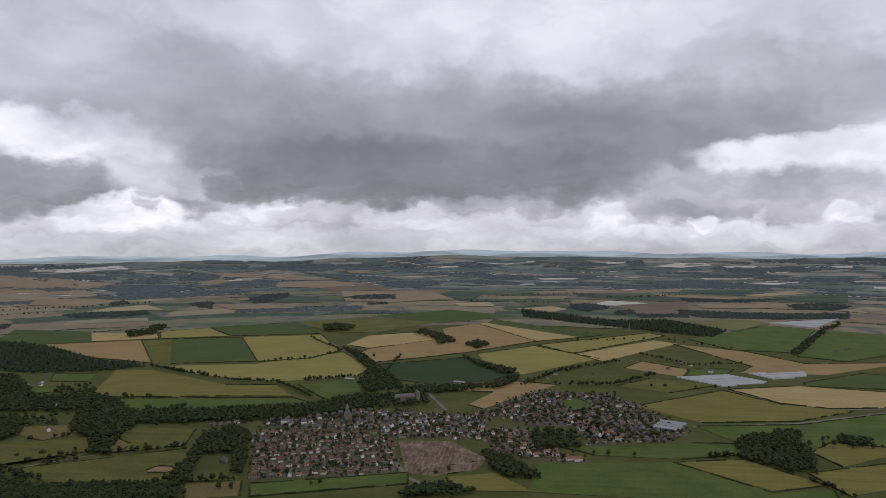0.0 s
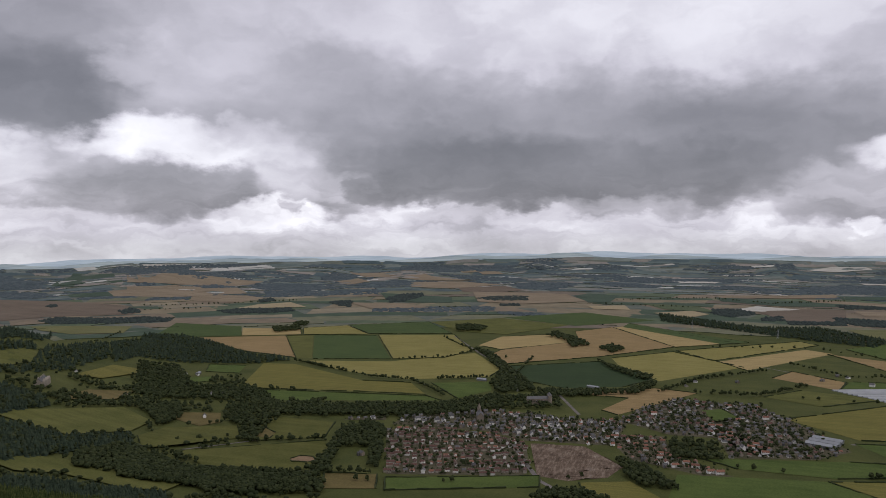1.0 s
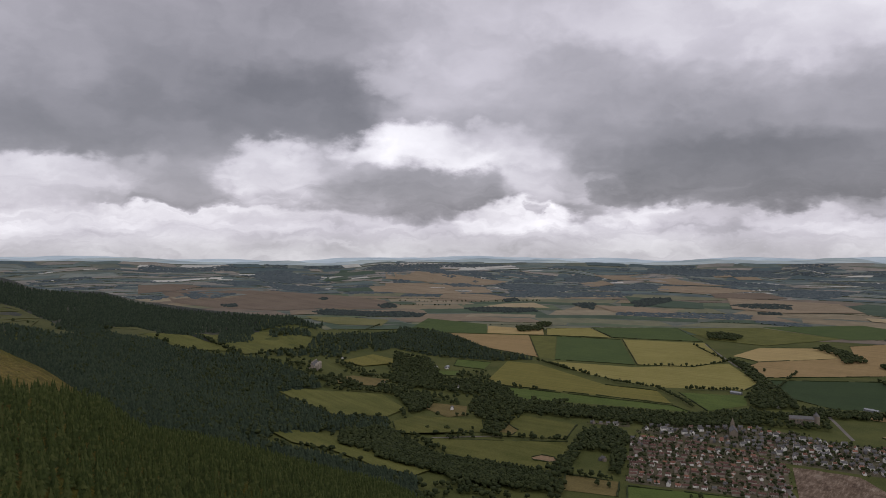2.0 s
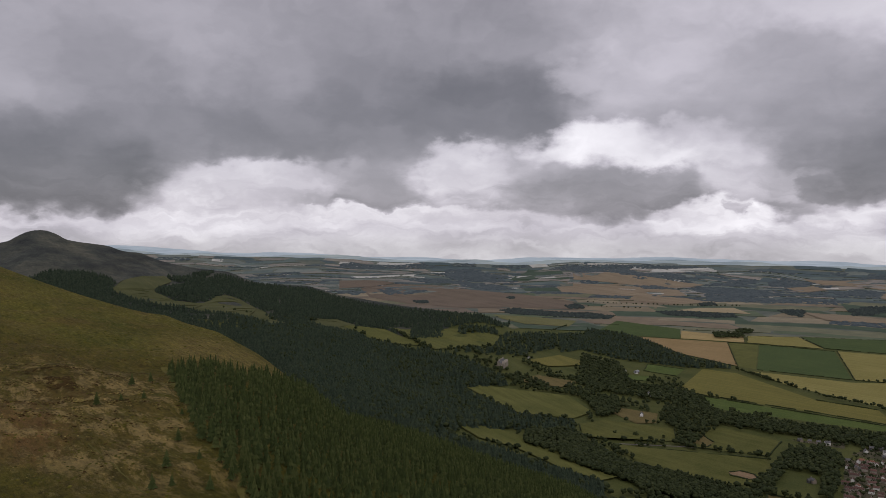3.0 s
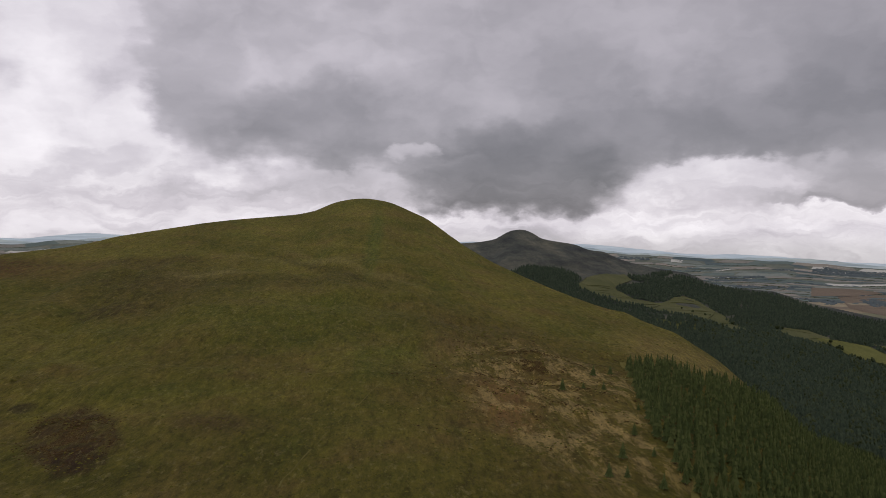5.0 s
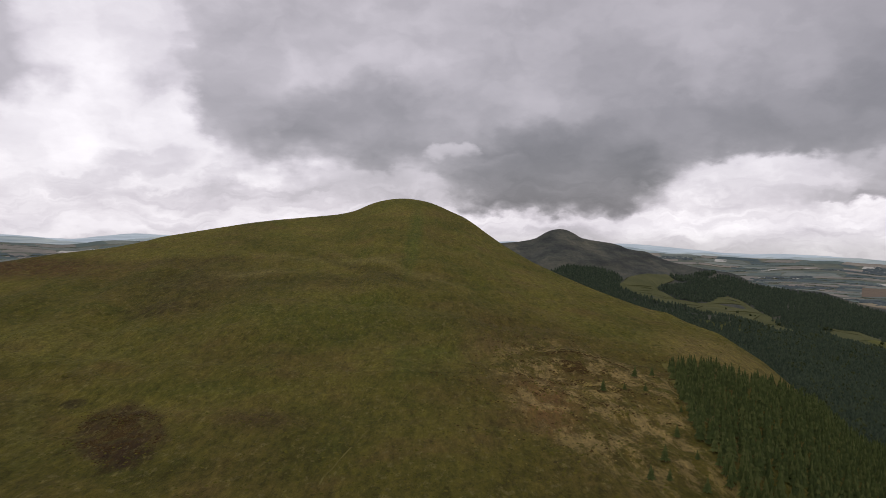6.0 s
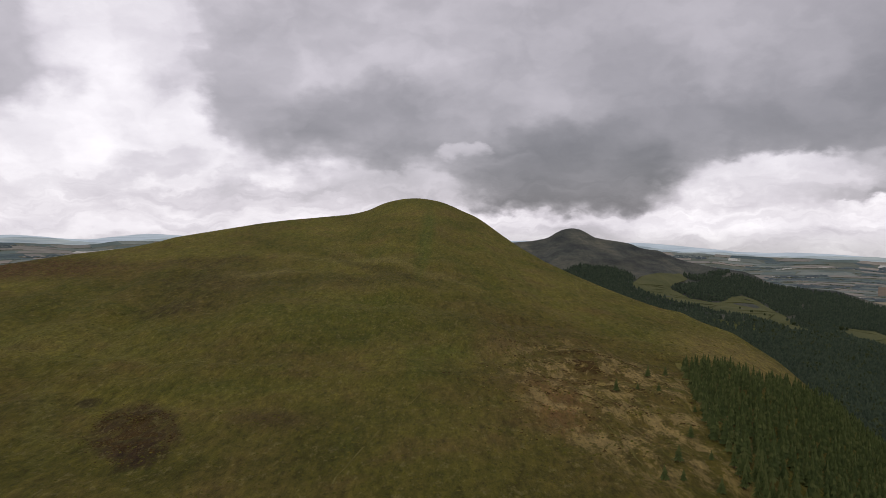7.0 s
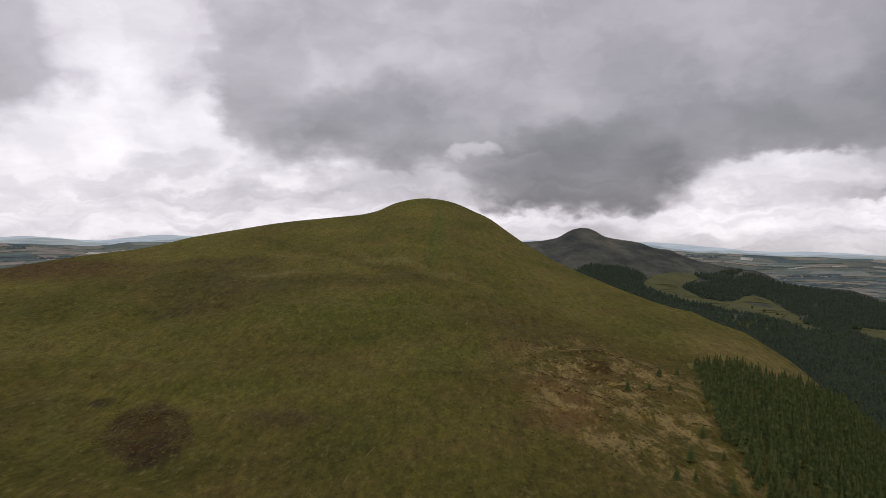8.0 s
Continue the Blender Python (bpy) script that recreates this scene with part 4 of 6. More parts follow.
def plots_material(name, *crops):
    """Many far plots, each in its own crop."""
    m, n, l, s = material(name, 0.85, 0.08)
    p = add_position(n)
    each = n.new("ShaderNodeNewGeometry").outputs["Random Per Island"]
    c = add_ramp(n, l, each, *crops)
    c.node.color_ramp.interpolation = "CONSTANT"
    blotch = add_noise(n, l, p, 0.014, 6, 0.68)
    c = add_mix(n, l, 0.55, c, add_ramp(n, l, blotch, (0.3, (0.55, 0.58, 0.62)), (0.7, (1.35, 1.32, 1.28))), "MULTIPLY")
    l.new(c, s.inputs["Base Color"])
    return m


def earth_material():
    """Churned subsoil: dark ruts, pale spoil, damp hollows."""
    m, n, l, s = material("bare_earth", 0.95)
    p = add_position(n)
    heap = add_noise(n, l, p, 0.036, 8, 0.72)
    rut = add_noise(n, l, add_stretch(n, l, p, (0.05, 0.25, 0.1), 0.35), 1.0, 6, 0.7)
    c = add_ramp(n, l, heap, (0.38, (0.052, 0.038, 0.027)), (0.48, (0.120, 0.086, 0.061)), (0.57, (0.200, 0.152, 0.113)), (0.66, (0.34, 0.285, 0.23)))
    c = add_mix(n, l, 0.5, c, add_ramp(n, l, rut, (0.38, (0.060, 0.042, 0.030)), (0.52, (0.145, 0.105, 0.075)), (0.64, (0.29, 0.235, 0.185))))
    l.new(c, s.inputs["Base Color"])
    add_bump(n, l, s, heap, 1.0, 2.0)
    return m


def leaf_material(name, dark, mid, light):
    m, n, l, s = material(name, 0.85)
    p = add_position(n)
    each = n.new("ShaderNodeNewGeometry").outputs["Random Per Island"]
    c = add_ramp(n, l, each, (0.0, dark), (0.55, mid), (1.0, light))
    leaf = add_noise(n, l, p, 0.9, 5, 0.75)
    c = add_mix(n, l, 0.7, c, add_ramp(n, l, leaf, (0.3, (0.8, 0.8, 0.8)), (0.7, (1.18, 1.18, 1.15))), "MULTIPLY")
    l.new(c, s.inputs["Base Color"])
    add_bump(n, l, s, leaf, 0.2, 0.4)
    return m


def plain_look(name, colour, rough=0.85, spread=0.25, scale=0.8, metal=0.0):
    m, n, l, s = material(name, rough, 0.4)
    p = add_position(n)
    own = n.new("ShaderNodeObjectInfo").outputs["Random"]
    wear = add_noise(n, l, p, scale, 5, 0.65)
    lo, hi = tuple(v * (1 - spread) for v in colour), tuple(min(v * (1 + spread), 0.85) for v in colour)
    c = add_mix(n, l, 0.5, add_ramp(n, l, own, (0.0, lo), (1.0, hi)), add_ramp(n, l, wear, (0.3, lo), (0.7, hi)))
    l.new(c, s.inputs["Base Color"])
    s.inputs["Metallic"].default_value = metal
    add_bump(n, l, s, wear, 0.3, 0.05)
    return m


# Far hills: haze painted as pale blue colour with an added glow.
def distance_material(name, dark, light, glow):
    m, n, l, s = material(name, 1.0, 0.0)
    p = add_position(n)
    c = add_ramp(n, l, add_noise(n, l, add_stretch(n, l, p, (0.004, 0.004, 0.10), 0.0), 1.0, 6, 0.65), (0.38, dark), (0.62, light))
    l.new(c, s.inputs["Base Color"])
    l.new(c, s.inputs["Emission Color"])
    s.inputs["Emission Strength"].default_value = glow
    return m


DISTANCE = distance_material("far_ranges_haze_glow", (0.25, 0.29, 0.335), (0.33, 0.37, 0.41), 0.7)
NEAR_RANGE = distance_material("near_ranges_haze_glow", (0.19, 0.23, 0.26), (0.31, 0.345, 0.35), 0.55)
HILL, MOOR, PLAIN = hill_material(), moor_material(), plain_material()
PASTURE = field_material("pasture", (0.045, 0.058, 0.017), (0.098, 0.102, 0.033), 1.2, 0.03, 0.014, 0.25)
# Crop colours cooled towards blue-grey for haze, the hill plots most.
PLOTS = plots_material("far_crops", (0.0, (0.059, 0.086, 0.056)), (0.13, (0.093, 0.118, 0.071)), (0.25, (0.144, 0.146, 0.091)), (0.37, (0.201, 0.168, 0.110)),
                       (0.56, (0.186, 0.150, 0.104)), (0.74, (0.152, 0.126, 0.097)), (0.88, (0.233, 0.200, 0.135)))
HILL_PLOTS = plots_material("hill_crops_haze_tint", (0.0, (0.076, 0.104, 0.108)), (0.22, (0.109, 0.140, 0.130)), (0.42, (0.147, 0.168, 0.149)), (0.58, (0.195, 0.188, 0.164)),
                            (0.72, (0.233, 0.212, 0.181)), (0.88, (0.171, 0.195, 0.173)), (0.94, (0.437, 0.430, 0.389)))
# Far crops: field colours greyed and blued to stand for haze.
FAR_LOOKS = {
    "tan": field_material("far_stubble", (0.189, 0.148, 0.100), (0.262, 0.213, 0.145), 0.7, 0.03, 0.006, 0.3),
    # Tilth colour, also used to darken a tan field for cloud shadow.
    "brown": field_material("far_tilth_and_cloud_shade", (0.126, 0.099, 0.074), (0.170, 0.136, 0.101), 0.7, 0.03, 0.006, 0.3),
    "green": field_material("far_green_crop", (0.049, 0.074, 0.054), (0.076, 0.104, 0.071), 1.7, 0.03, 0.006, 0.3),
    "grass": field_material("far_grass", (0.067, 0.088, 0.049), (0.100, 0.122, 0.065), 1.7, 0.03, 0.006, 0.3),
    "oats": field_material("far_oats", (0.114, 0.118, 0.049), (0.166, 0.160, 0.069), 0.3, 0.03, 0.006, 0.3),
    "wheat": field_material("far_wheat", (0.277, 0.224, 0.133), (0.362, 0.302, 0.187), 0.3, 0.03, 0.006, 0.3),
    # Pale straw look that also paints sunlit and hazy strips.
    "pale": field_material("far_straw_and_sunlight", (0.361, 0.340, 0.281), (0.532, 0.510, 0.454), 0.3, 0.03, 0.006, 0.3),
}
# Leaf greens of the far woods, paled and blued to paint in haze.
HILL_WOOD = leaf_material("hill_wood_haze_tint", (0.062, 0.078, 0.085), (0.074, 0.093, 0.100), (0.090, 0.110, 0.114))
FAR_LEAF = leaf_material("far_leaves_haze_tint", (0.034, 0.045, 0.043), (0.042, 0.054, 0.050), (0.053, 0.066, 0.058))
OLD_SPRUCE = leaf_material("old_spruce_needles", (0.025, 0.037, 0.025), (0.035, 0.049, 0.031), (0.047, 0.062, 0.038))
CONIFER = leaf_material("spruce_needles", (0.034, 0.047, 0.016), (0.052, 0.067, 0.021), (0.080, 0.092, 0.031))
BROAD = leaf_material("broad_leaves", (0.024, 0.032, 0.014), (0.034, 0.043, 0.018), (0.048, 0.057, 0.023))
BARK = plain_look("bark", (0.07, 0.055, 0.04))
ROOF_RED = plain_look("red_pantiles", (0.185, 0.085, 0.055), 0.8, 0.5)
ROOF_BROWN = plain_look("brown_roof_tiles", (0.098, 0.050, 0.038), 0.8, 0.5)
ROOF_SLATE = plain_look("grey_slates", (0.100, 0.097, 0.096), 0.75, 0.45)
WALL_WHITE = plain_look("white_harling", (0.72, 0.70, 0.66), 0.9, 0.15)
WALL_STONE = plain_look("grey_sandstone", (0.21, 0.175, 0.135), 0.9, 0.35)
WALL_BUFF = plain_look("buff_render", (0.30, 0.262, 0.212), 0.9, 0.25)
FRAME_WHITE = plain_look("white_paint", (0.7, 0.7, 0.68), 0.5, 0.08)
DOOR_DARK = plain_look("painted_door", (0.10, 0.05, 0.04), 0.5, 0.5)
GLASS = plain_look("window_glass", (0.02, 0.022, 0.025), 0.08, 0.1)
EARTH = earth_material()
GARDEN = field_material("garden_ground", (0.045, 0.052, 0.024), (0.13, 0.11, 0.075), 0.4, 0.12, 0.06)
ROAD = field_material("road_surface", (0.12, 0.11, 0.10), (0.2, 0.18, 0.165), 0.4, 0.12)
FILM = plain_look("tunnel_film", (0.28, 0.29, 0.295), 0.4, 0.25, 0.05)


# ---- helpers for building ----
def mesh_from(name, verts, faces, mats, which=None, smooth=False):
    me = bpy.data.meshes.new(name)
    me.from_pydata(verts, [], faces)
    for m in mats:
        me.materials.append(m)
    if which is not None:
        me.polygons.foreach_set("material_index", np.asarray(which, np.int32))
    if smooth:
        me.polygons.foreach_set("use_smooth", np.ones(len(me.polygons), bool))
    me.update()
    return me


def part(name, bm, mat, parent, label=""):
    """Links a bmesh as one mesh object under a thing or a part."""
    me = bpy.data.meshes.new(name)
    bm.to_mesh(me)
    bm.free()
    me.materials.append(mat)
    ob = new(name, me)
    ob.parent = parent
    return tagged(ob, label) if label else ob


def box(bm, x0, x1, y0, y1, z0, z1):
    m = Matrix.Translation(((x0 + x1) / 2, (y0 + y1) / 2, (z0 + z1) / 2)) @ Matrix.Diagonal((x1 - x0, y1 - y0, z1 - z0, 1))
    bmesh.ops.create_cube(bm, size=1, matrix=m)
    return bm


def inside(x, y, corners):
    """Which of the points lie inside the outline."""
    x, y = np.asarray(x, float), np.asarray(y, float)
    hit = np.zeros(x.shape, bool)
    for (ax, ay), (bx, by) in zip(corners, corners[1:] + corners[:1]):
        if ay == by:
            continue
        crosses = ((ay > y) != (by > y)) & (x < (bx - ax) * (y - ay) / (by - ay) + ax)
        hit ^= crosses
    return hit


# ---- ground: one sheet to the skyline ----
def build_ground():
    view = np.concatenate((np.arange(-40, 56, 0.25), np.arange(56, 122.01, 0.4)))
    rest = np.arange(125, 320, 4.0)
    headings = np.radians(np.concatenate((view, rest)))
    degrees_of = (np.degrees(headings) + 180) % 360 - 180
    r1, r2 = at_heading(CREST_FAR, degrees_of), at_heading(MOOR_FAR, degrees_of)
    shelf = np.maximum(r1 + 60, 900.0)
    near = np.geomspace(0.03, 1.0, 120)[:, None] * r1
    slope = r1 + np.linspace(0, 1, 41)[1:, None] * (shelf - r1)
    shelf_rows = shelf + np.linspace(0, 1, 61)[1:, None] * (r2 - shelf)
    rim_rows = r2 + np.linspace(0, 1, 91)[1:, None] * (4790 - r2)
    d = np.vstack((near, slope, shelf_rows, rim_rows))
    a = np.broadcast_to(headings, d.shape)
    x, y = d * np.sin(a), d * np.cos(a)
    plain, moor, hill = layers(x, y)
    z = np.maximum(np.maximum(plain, moor), hill)
    rows, cols = x.shape
    verts = np.stack((x, y, z), -1).reshape(-1, 3)
    verts = np.vstack((verts, [[0, 0, 296.0]]))
    i = np.arange(rows * cols).reshape(rows, cols)
    j = np.roll(i, -1, axis=1)
    quads = np.stack((i[:-1], i[1:], j[1:], j[:-1]), -1).reshape(-1, 4)
    kind = np.where(hill >= np.maximum(plain, moor), 0, np.where((moor > plain + 3) & ((d > 1700) & (moor > 60) & (np.degrees(a) < 40) | (moor > 150)), 1, np.where(d < 2480, 3, 2)))[:-1].reshape(-1)
    caps = [(int(p), int(q), rows * cols) for p, q in zip(i[0], j[0])]
    me = mesh_from("ground", verts.tolist(), quads.tolist() + caps, (HILL, MOOR, PLAIN, PASTURE), np.concatenate((kind, np.zeros(len(caps), int))), True)
    tagged(new("ground", me), "rough grassy hill falling to moorland and a farmed plain", "ground", kind="structure")


build_ground()


def build_distance(r, drop, rough, seed, look_of, label):
    """A range in painted haze that closes the view far behind the farmland."""
    turns = np.arange(-60, 140.01, 0.2)
    a = np.radians(turns)
    top = EYE_HEIGHT + r * np.tan(np.radians(at_heading(SKYLINE, turns) - drop))
    top = top + ripple(turns, turns * 0, 11, seed, 6) * rough
    x, y = r * np.sin(a), r * np.cos(a)
    verts = np.vstack((np.stack((x, y, np.full(len(x), -20.0)), -1), np.stack((x, y, top), -1), np.stack((x * 1.006, y * 1.006, np.full(len(x), -20.0)), -1)))
    k, n = np.arange(len(x) - 1), len(x)
    faces = np.vstack((np.stack((k, k + 1, k + 1 + n, k + n), -1), np.stack((k + n, k + 1 + n, k + 1 + 2 * n, k + 2 * n), -1)))
    tagged(new("backdrop", mesh_from("backdrop", verts.tolist(), faces.tolist(), (look_of,), None, False)), label, "hills", kind="structure")


build_distance(4800.0, 0.16, 15, 12, NEAR_RANGE, "blue-green ranges of farmed hills with painted haze")
build_distance(4885.0, -0.02, 9, 21, DISTANCE, "pale blue far hills with painted, glowing haze")


def draped(name, corners, mat, lift, step):
    """A sheet that lies on the ground inside an outline."""
    bm = bmesh.new()
    bm.faces.new([bm.verts.new((x, y, 0)) for x, y in corners])
    bmesh.ops.triangulate(bm, faces=bm.faces[:])
    for _ in range(6):
        long = [e for e in bm.edges if e.calc_length() > step]
        if not long or step > 900:
            break
        bmesh.ops.subdivide_edges(bm, edges=long, cuts=1)
    for v in bm.verts:
        v.co.z = height(v.co.x, v.co.y) + lift
    bmesh.ops.recalc_face_normals(bm, faces=bm.faces[:])
    if sum(f.normal.z for f in bm.faces) < 0:
        bmesh.ops.reverse_faces(bm, faces=bm.faces[:])
    me = bpy.data.meshes.new(name)
    bm.to_mesh(me)
    bm.free()
    me.materials.append(mat)
    return new(name, me)


def middle_of(corners):
    return sum(c[0] for c in corners) / len(corners), sum(c[1] for c in corners) / len(corners)


for number, (kind, label, corners) in enumerate(FIELDS):
    mx, my = middle_of(corners)
    high_up = "clearing" in label
    if high_up:
        # The felled strip below a clearing is grassed over as well.
        corners = [(x * (1 - 24 / math.hypot(x, y)), y * (1 - 24 / math.hypot(x, y))) if inside(x * (1 + 20 / math.hypot(x, y)), y * (1 + 20 / math.hypot(x, y)), corners) else (x, y)
                   for x, y in corners]
    uneven = max(math.hypot(*c) for c in corners) > 2450 or height(mx, my) > 1
    ob = draped("field", corners, FIELD_LOOKS[kind], 2.4 if high_up else (0.9 if uneven else 0.10) + (0.03 if uneven else 0.012) * number, 25 if high_up else 70 if uneven else 1000)
    tagged(ob, label, "field", kind="structure")


for number, (kind, corners) in enumerate(FAR_FIELDS):
    tagged(draped("field", corners, FAR_LOOKS[kind], 1.5 + 0.03 * number, 60), {"tan": "broad tan field of dry stubble", "brown": "brown field, ploughed earth or painted cloud shade", "green": "dark green crop field",
           "grass": "green grass field", "oats": "olive field of ripening oats", "wheat": "golden wheat field", "pale": "pale field, light straw and painted sunlight"}[kind], "field", kind="structure")


# ---- far plots: a patchwork of small fields that ends at the skyline ----
def build_plots():
    rng = np.random.RandomState(23)
    sheets, margins, groves = {"far_fields": ([], []), "hill_fields": ([], [])}, [], []
    r = 2480.0
    while r < 4765:
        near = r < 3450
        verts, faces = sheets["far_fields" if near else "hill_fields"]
        deep = rng.uniform(60, 150) if near else rng.uniform(28, 70)
        a = -40.0 + rng.uniform(0, 3)
        wave, shift = rng.uniform(0.06, 0.16), rng.uniform(0, 6.28)
        while a < 121:
            wide = math.degrees(rng.uniform(160, 620) / r) if near else math.degrees(rng.uniform(60, 260) / r)
            lean = rng.uniform(-0.35, 0.35) * math.degrees(deep / r) * 2.2
            mid_x, mid_y = (r + 50) * math.sin(radians(a + wide / 2)), (r + 50) * math.cos(radians(a + wide / 2))
            on_plain = float(layers(mid_x, mid_y)[1]) < float(layers(mid_x, mid_y)[0]) + 1
            if on_plain and rng.uniform() < 0.93:
                base, nu, nv = len(verts), 7, 4
                for v in range(nv):
                    for u in range(nu):
                        t, q = u / (nu - 1), 0.02 + 0.96 * v / (nv - 1)
                        h = radians(a + wide * 0.99 * t + lean * q)
                        d = r + deep * q + 16 * math.sin(wave * (a + wide * t) * 6 + shift)
                        verts.append((d * math.sin(h), d * math.cos(h)))
                for v in range(nv - 1):
                    for u in range(nu - 1):
                        k = base + v * nu + u
                        faces.append((k, k + nu, k + nu + 1, k + 1))
                if rng.uniform() < 0.4:
                    margins.append([verts[base + k] for k in range(nu)])
                if rng.uniform() < (0.04 if near else 0.17):
                    groves.append((verts[base], verts[base + nu - 1], verts[base + nu * nv - 1], verts[base + nu * nv - nu]))
            a += wide
        r += deep
    for name, look_of, label in (("far_fields", PLOTS, "patchwork of tan, brown and green farm fields"), ("hill_fields", HILL_PLOTS, "patchwork of hill farm fields greyed for haze")):
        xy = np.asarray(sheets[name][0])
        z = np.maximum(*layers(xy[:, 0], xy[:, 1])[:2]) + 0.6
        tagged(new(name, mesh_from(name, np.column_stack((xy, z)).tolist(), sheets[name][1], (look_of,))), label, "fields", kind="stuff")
    return margins, groves


PLOT_MARGINS, PLOT_GROVES = build_plots()


# ---- trees ----
def conifer_shape(seed, tiers=5, sides=7):
    """Trunk and ragged whorls of drooping branches, one metre high in all."""
    rng = random.Random(seed)
    v, f = [], []
    for k in range(tiers):
        low = 0.10 + 0.80 * k / tiers
        top = low + 1.5 * 0.9 / tiers if k < tiers - 1 else 1.0
        r = 0.215 * (1 - k / (tiers + 0.35)) * rng.uniform(0.88, 1.12)
        base, turn = len(v), rng.uniform(0, 6.28)
        for s in range(sides * 2):
            a = turn + s * math.pi / sides
            q = r * (rng.uniform(0.85, 1.18) if s % 2 == 0 else rng.uniform(0.45, 0.62))
            v.append((q * math.cos(a), q * math.sin(a), low + (0 if s % 2 == 0 else 0.05) + rng.uniform(-0.02, 0.02)))
        v.append((rng.uniform(-0.012, 0.012), rng.uniform(-0.012, 0.012), min(top, 1.0)))
        for s in range(sides * 2):
            f.append((base + s, base + (s + 1) % (sides * 2), base + sides * 2))
    return v, f


def crown_shape(seed, clumps=7):
    """A broad crown of many uneven clumps with gaps, one metre high with its stem."""
    rng = random.Random(seed)
    v, f = [], []
    g = (1 + 5 ** 0.5) / 2
    ico = [(-1, g, 0), (1, g, 0), (-1, -g, 0), (1, -g, 0), (0, -1, g), (0, 1, g), (0, -1, -g), (0, 1, -g), (g, 0, -1), (g, 0, 1), (-g, 0, -1), (-g, 0, 1)]
    tri = [(0, 11, 5), (0, 5, 1), (0, 1, 7), (0, 7, 10), (0, 10, 11), (1, 5, 9), (5, 11, 4), (11, 10, 2), (10, 7, 6), (7, 1, 8),
           (3, 9, 4), (3, 4, 2), (3, 2, 6), (3, 6, 8), (3, 8, 9), (4, 9, 5), (2, 4, 11), (6, 2, 10), (8, 6, 7), (9, 8, 1)]
    for k in range(clumps):
        a, h = k * 2.4 + rng.uniform(-0.5, 0.5), rng.uniform(0.28, 0.82)
        out = rng.uniform(0.10, 0.27) * math.sin(min(1, (1.02 - h) / 0.6) * 1.5)
        r = rng.uniform(0.12, 0.19)
        if k == 0:
            h, out, r = 0.52, 0.0, 0.29
        base, spin = len(v), Euler((rng.uniform(0, 6), rng.uniform(0, 6), 0)).to_matrix()
        for p in ico:
            q = spin @ Vector(p).normalized() * r * rng.uniform(0.72, 1.25)
            v.append((q.x + out * math.cos(a), q.y + out * math.sin(a), q.z * 0.85 + h))
        f += [(base + i, base + j, base + m) for i, j, m in tri]
    return v, f


def tussock_shape(seed, sides=6):
    """A low rounded mound with a ragged rim: a tussock, or a stretch of far canopy."""
    rng = random.Random(seed)
    v, f = [], []
    for ring, (r, z) in enumerate(((0.95, -0.15), (0.55, 0.62))):
        for k in range(sides):
            a, q = k * 2 * math.pi / sides + 0.5 * ring + rng.uniform(-0.25, 0.25), r * rng.uniform(0.7, 1.25)
            v.append((q * math.cos(a), q * math.sin(a), z * rng.uniform(0.7, 1.2)))
    v.append((rng.uniform(-0.1, 0.1), rng.uniform(-0.1, 0.1), 0.95))
    for k in range(sides):
        n = (k + 1) % sides
        f += [(k, n, sides + k), (n, sides + n, sides + k), (sides + k, sides + n, 2 * sides)]
    return v, f


def stem_shape(high, wide):
    v, f, sides = [], [], 5
    for z, r in ((-0.03, wide), (high * 0.5, wide * 0.7), (high, wide * 0.4)):
        v += [(r * math.cos(k * 2 * math.pi / sides), r * math.sin(k * 2 * math.pi / sides), z) for k in range(sides)]
    for ring in range(2):
        for k in range(sides):
            f.append((ring * sides + k, ring * sides + (k + 1) % sides, (ring + 1) * sides + (k + 1) % sides, (ring + 1) * sides + k))
    return v, f


SPRUCES = [conifer_shape(s) for s in range(6)]
FAR_SPRUCES = [conifer_shape(40 + s, 3, 4) for s in range(5)]
CROWNS = [crown_shape(s, 9) for s in range(8)]
MID_CROWNS = [crown_shape(30 + s, 5) for s in range(10)]
FAR_CROWNS = [crown_shape(60 + s, 3) for s in range(8)]
TINY_CROWNS = [crown_shape(90 + s, 2) for s in range(6)]
CANOPY = [tussock_shape(120 + s) for s in range(6)]


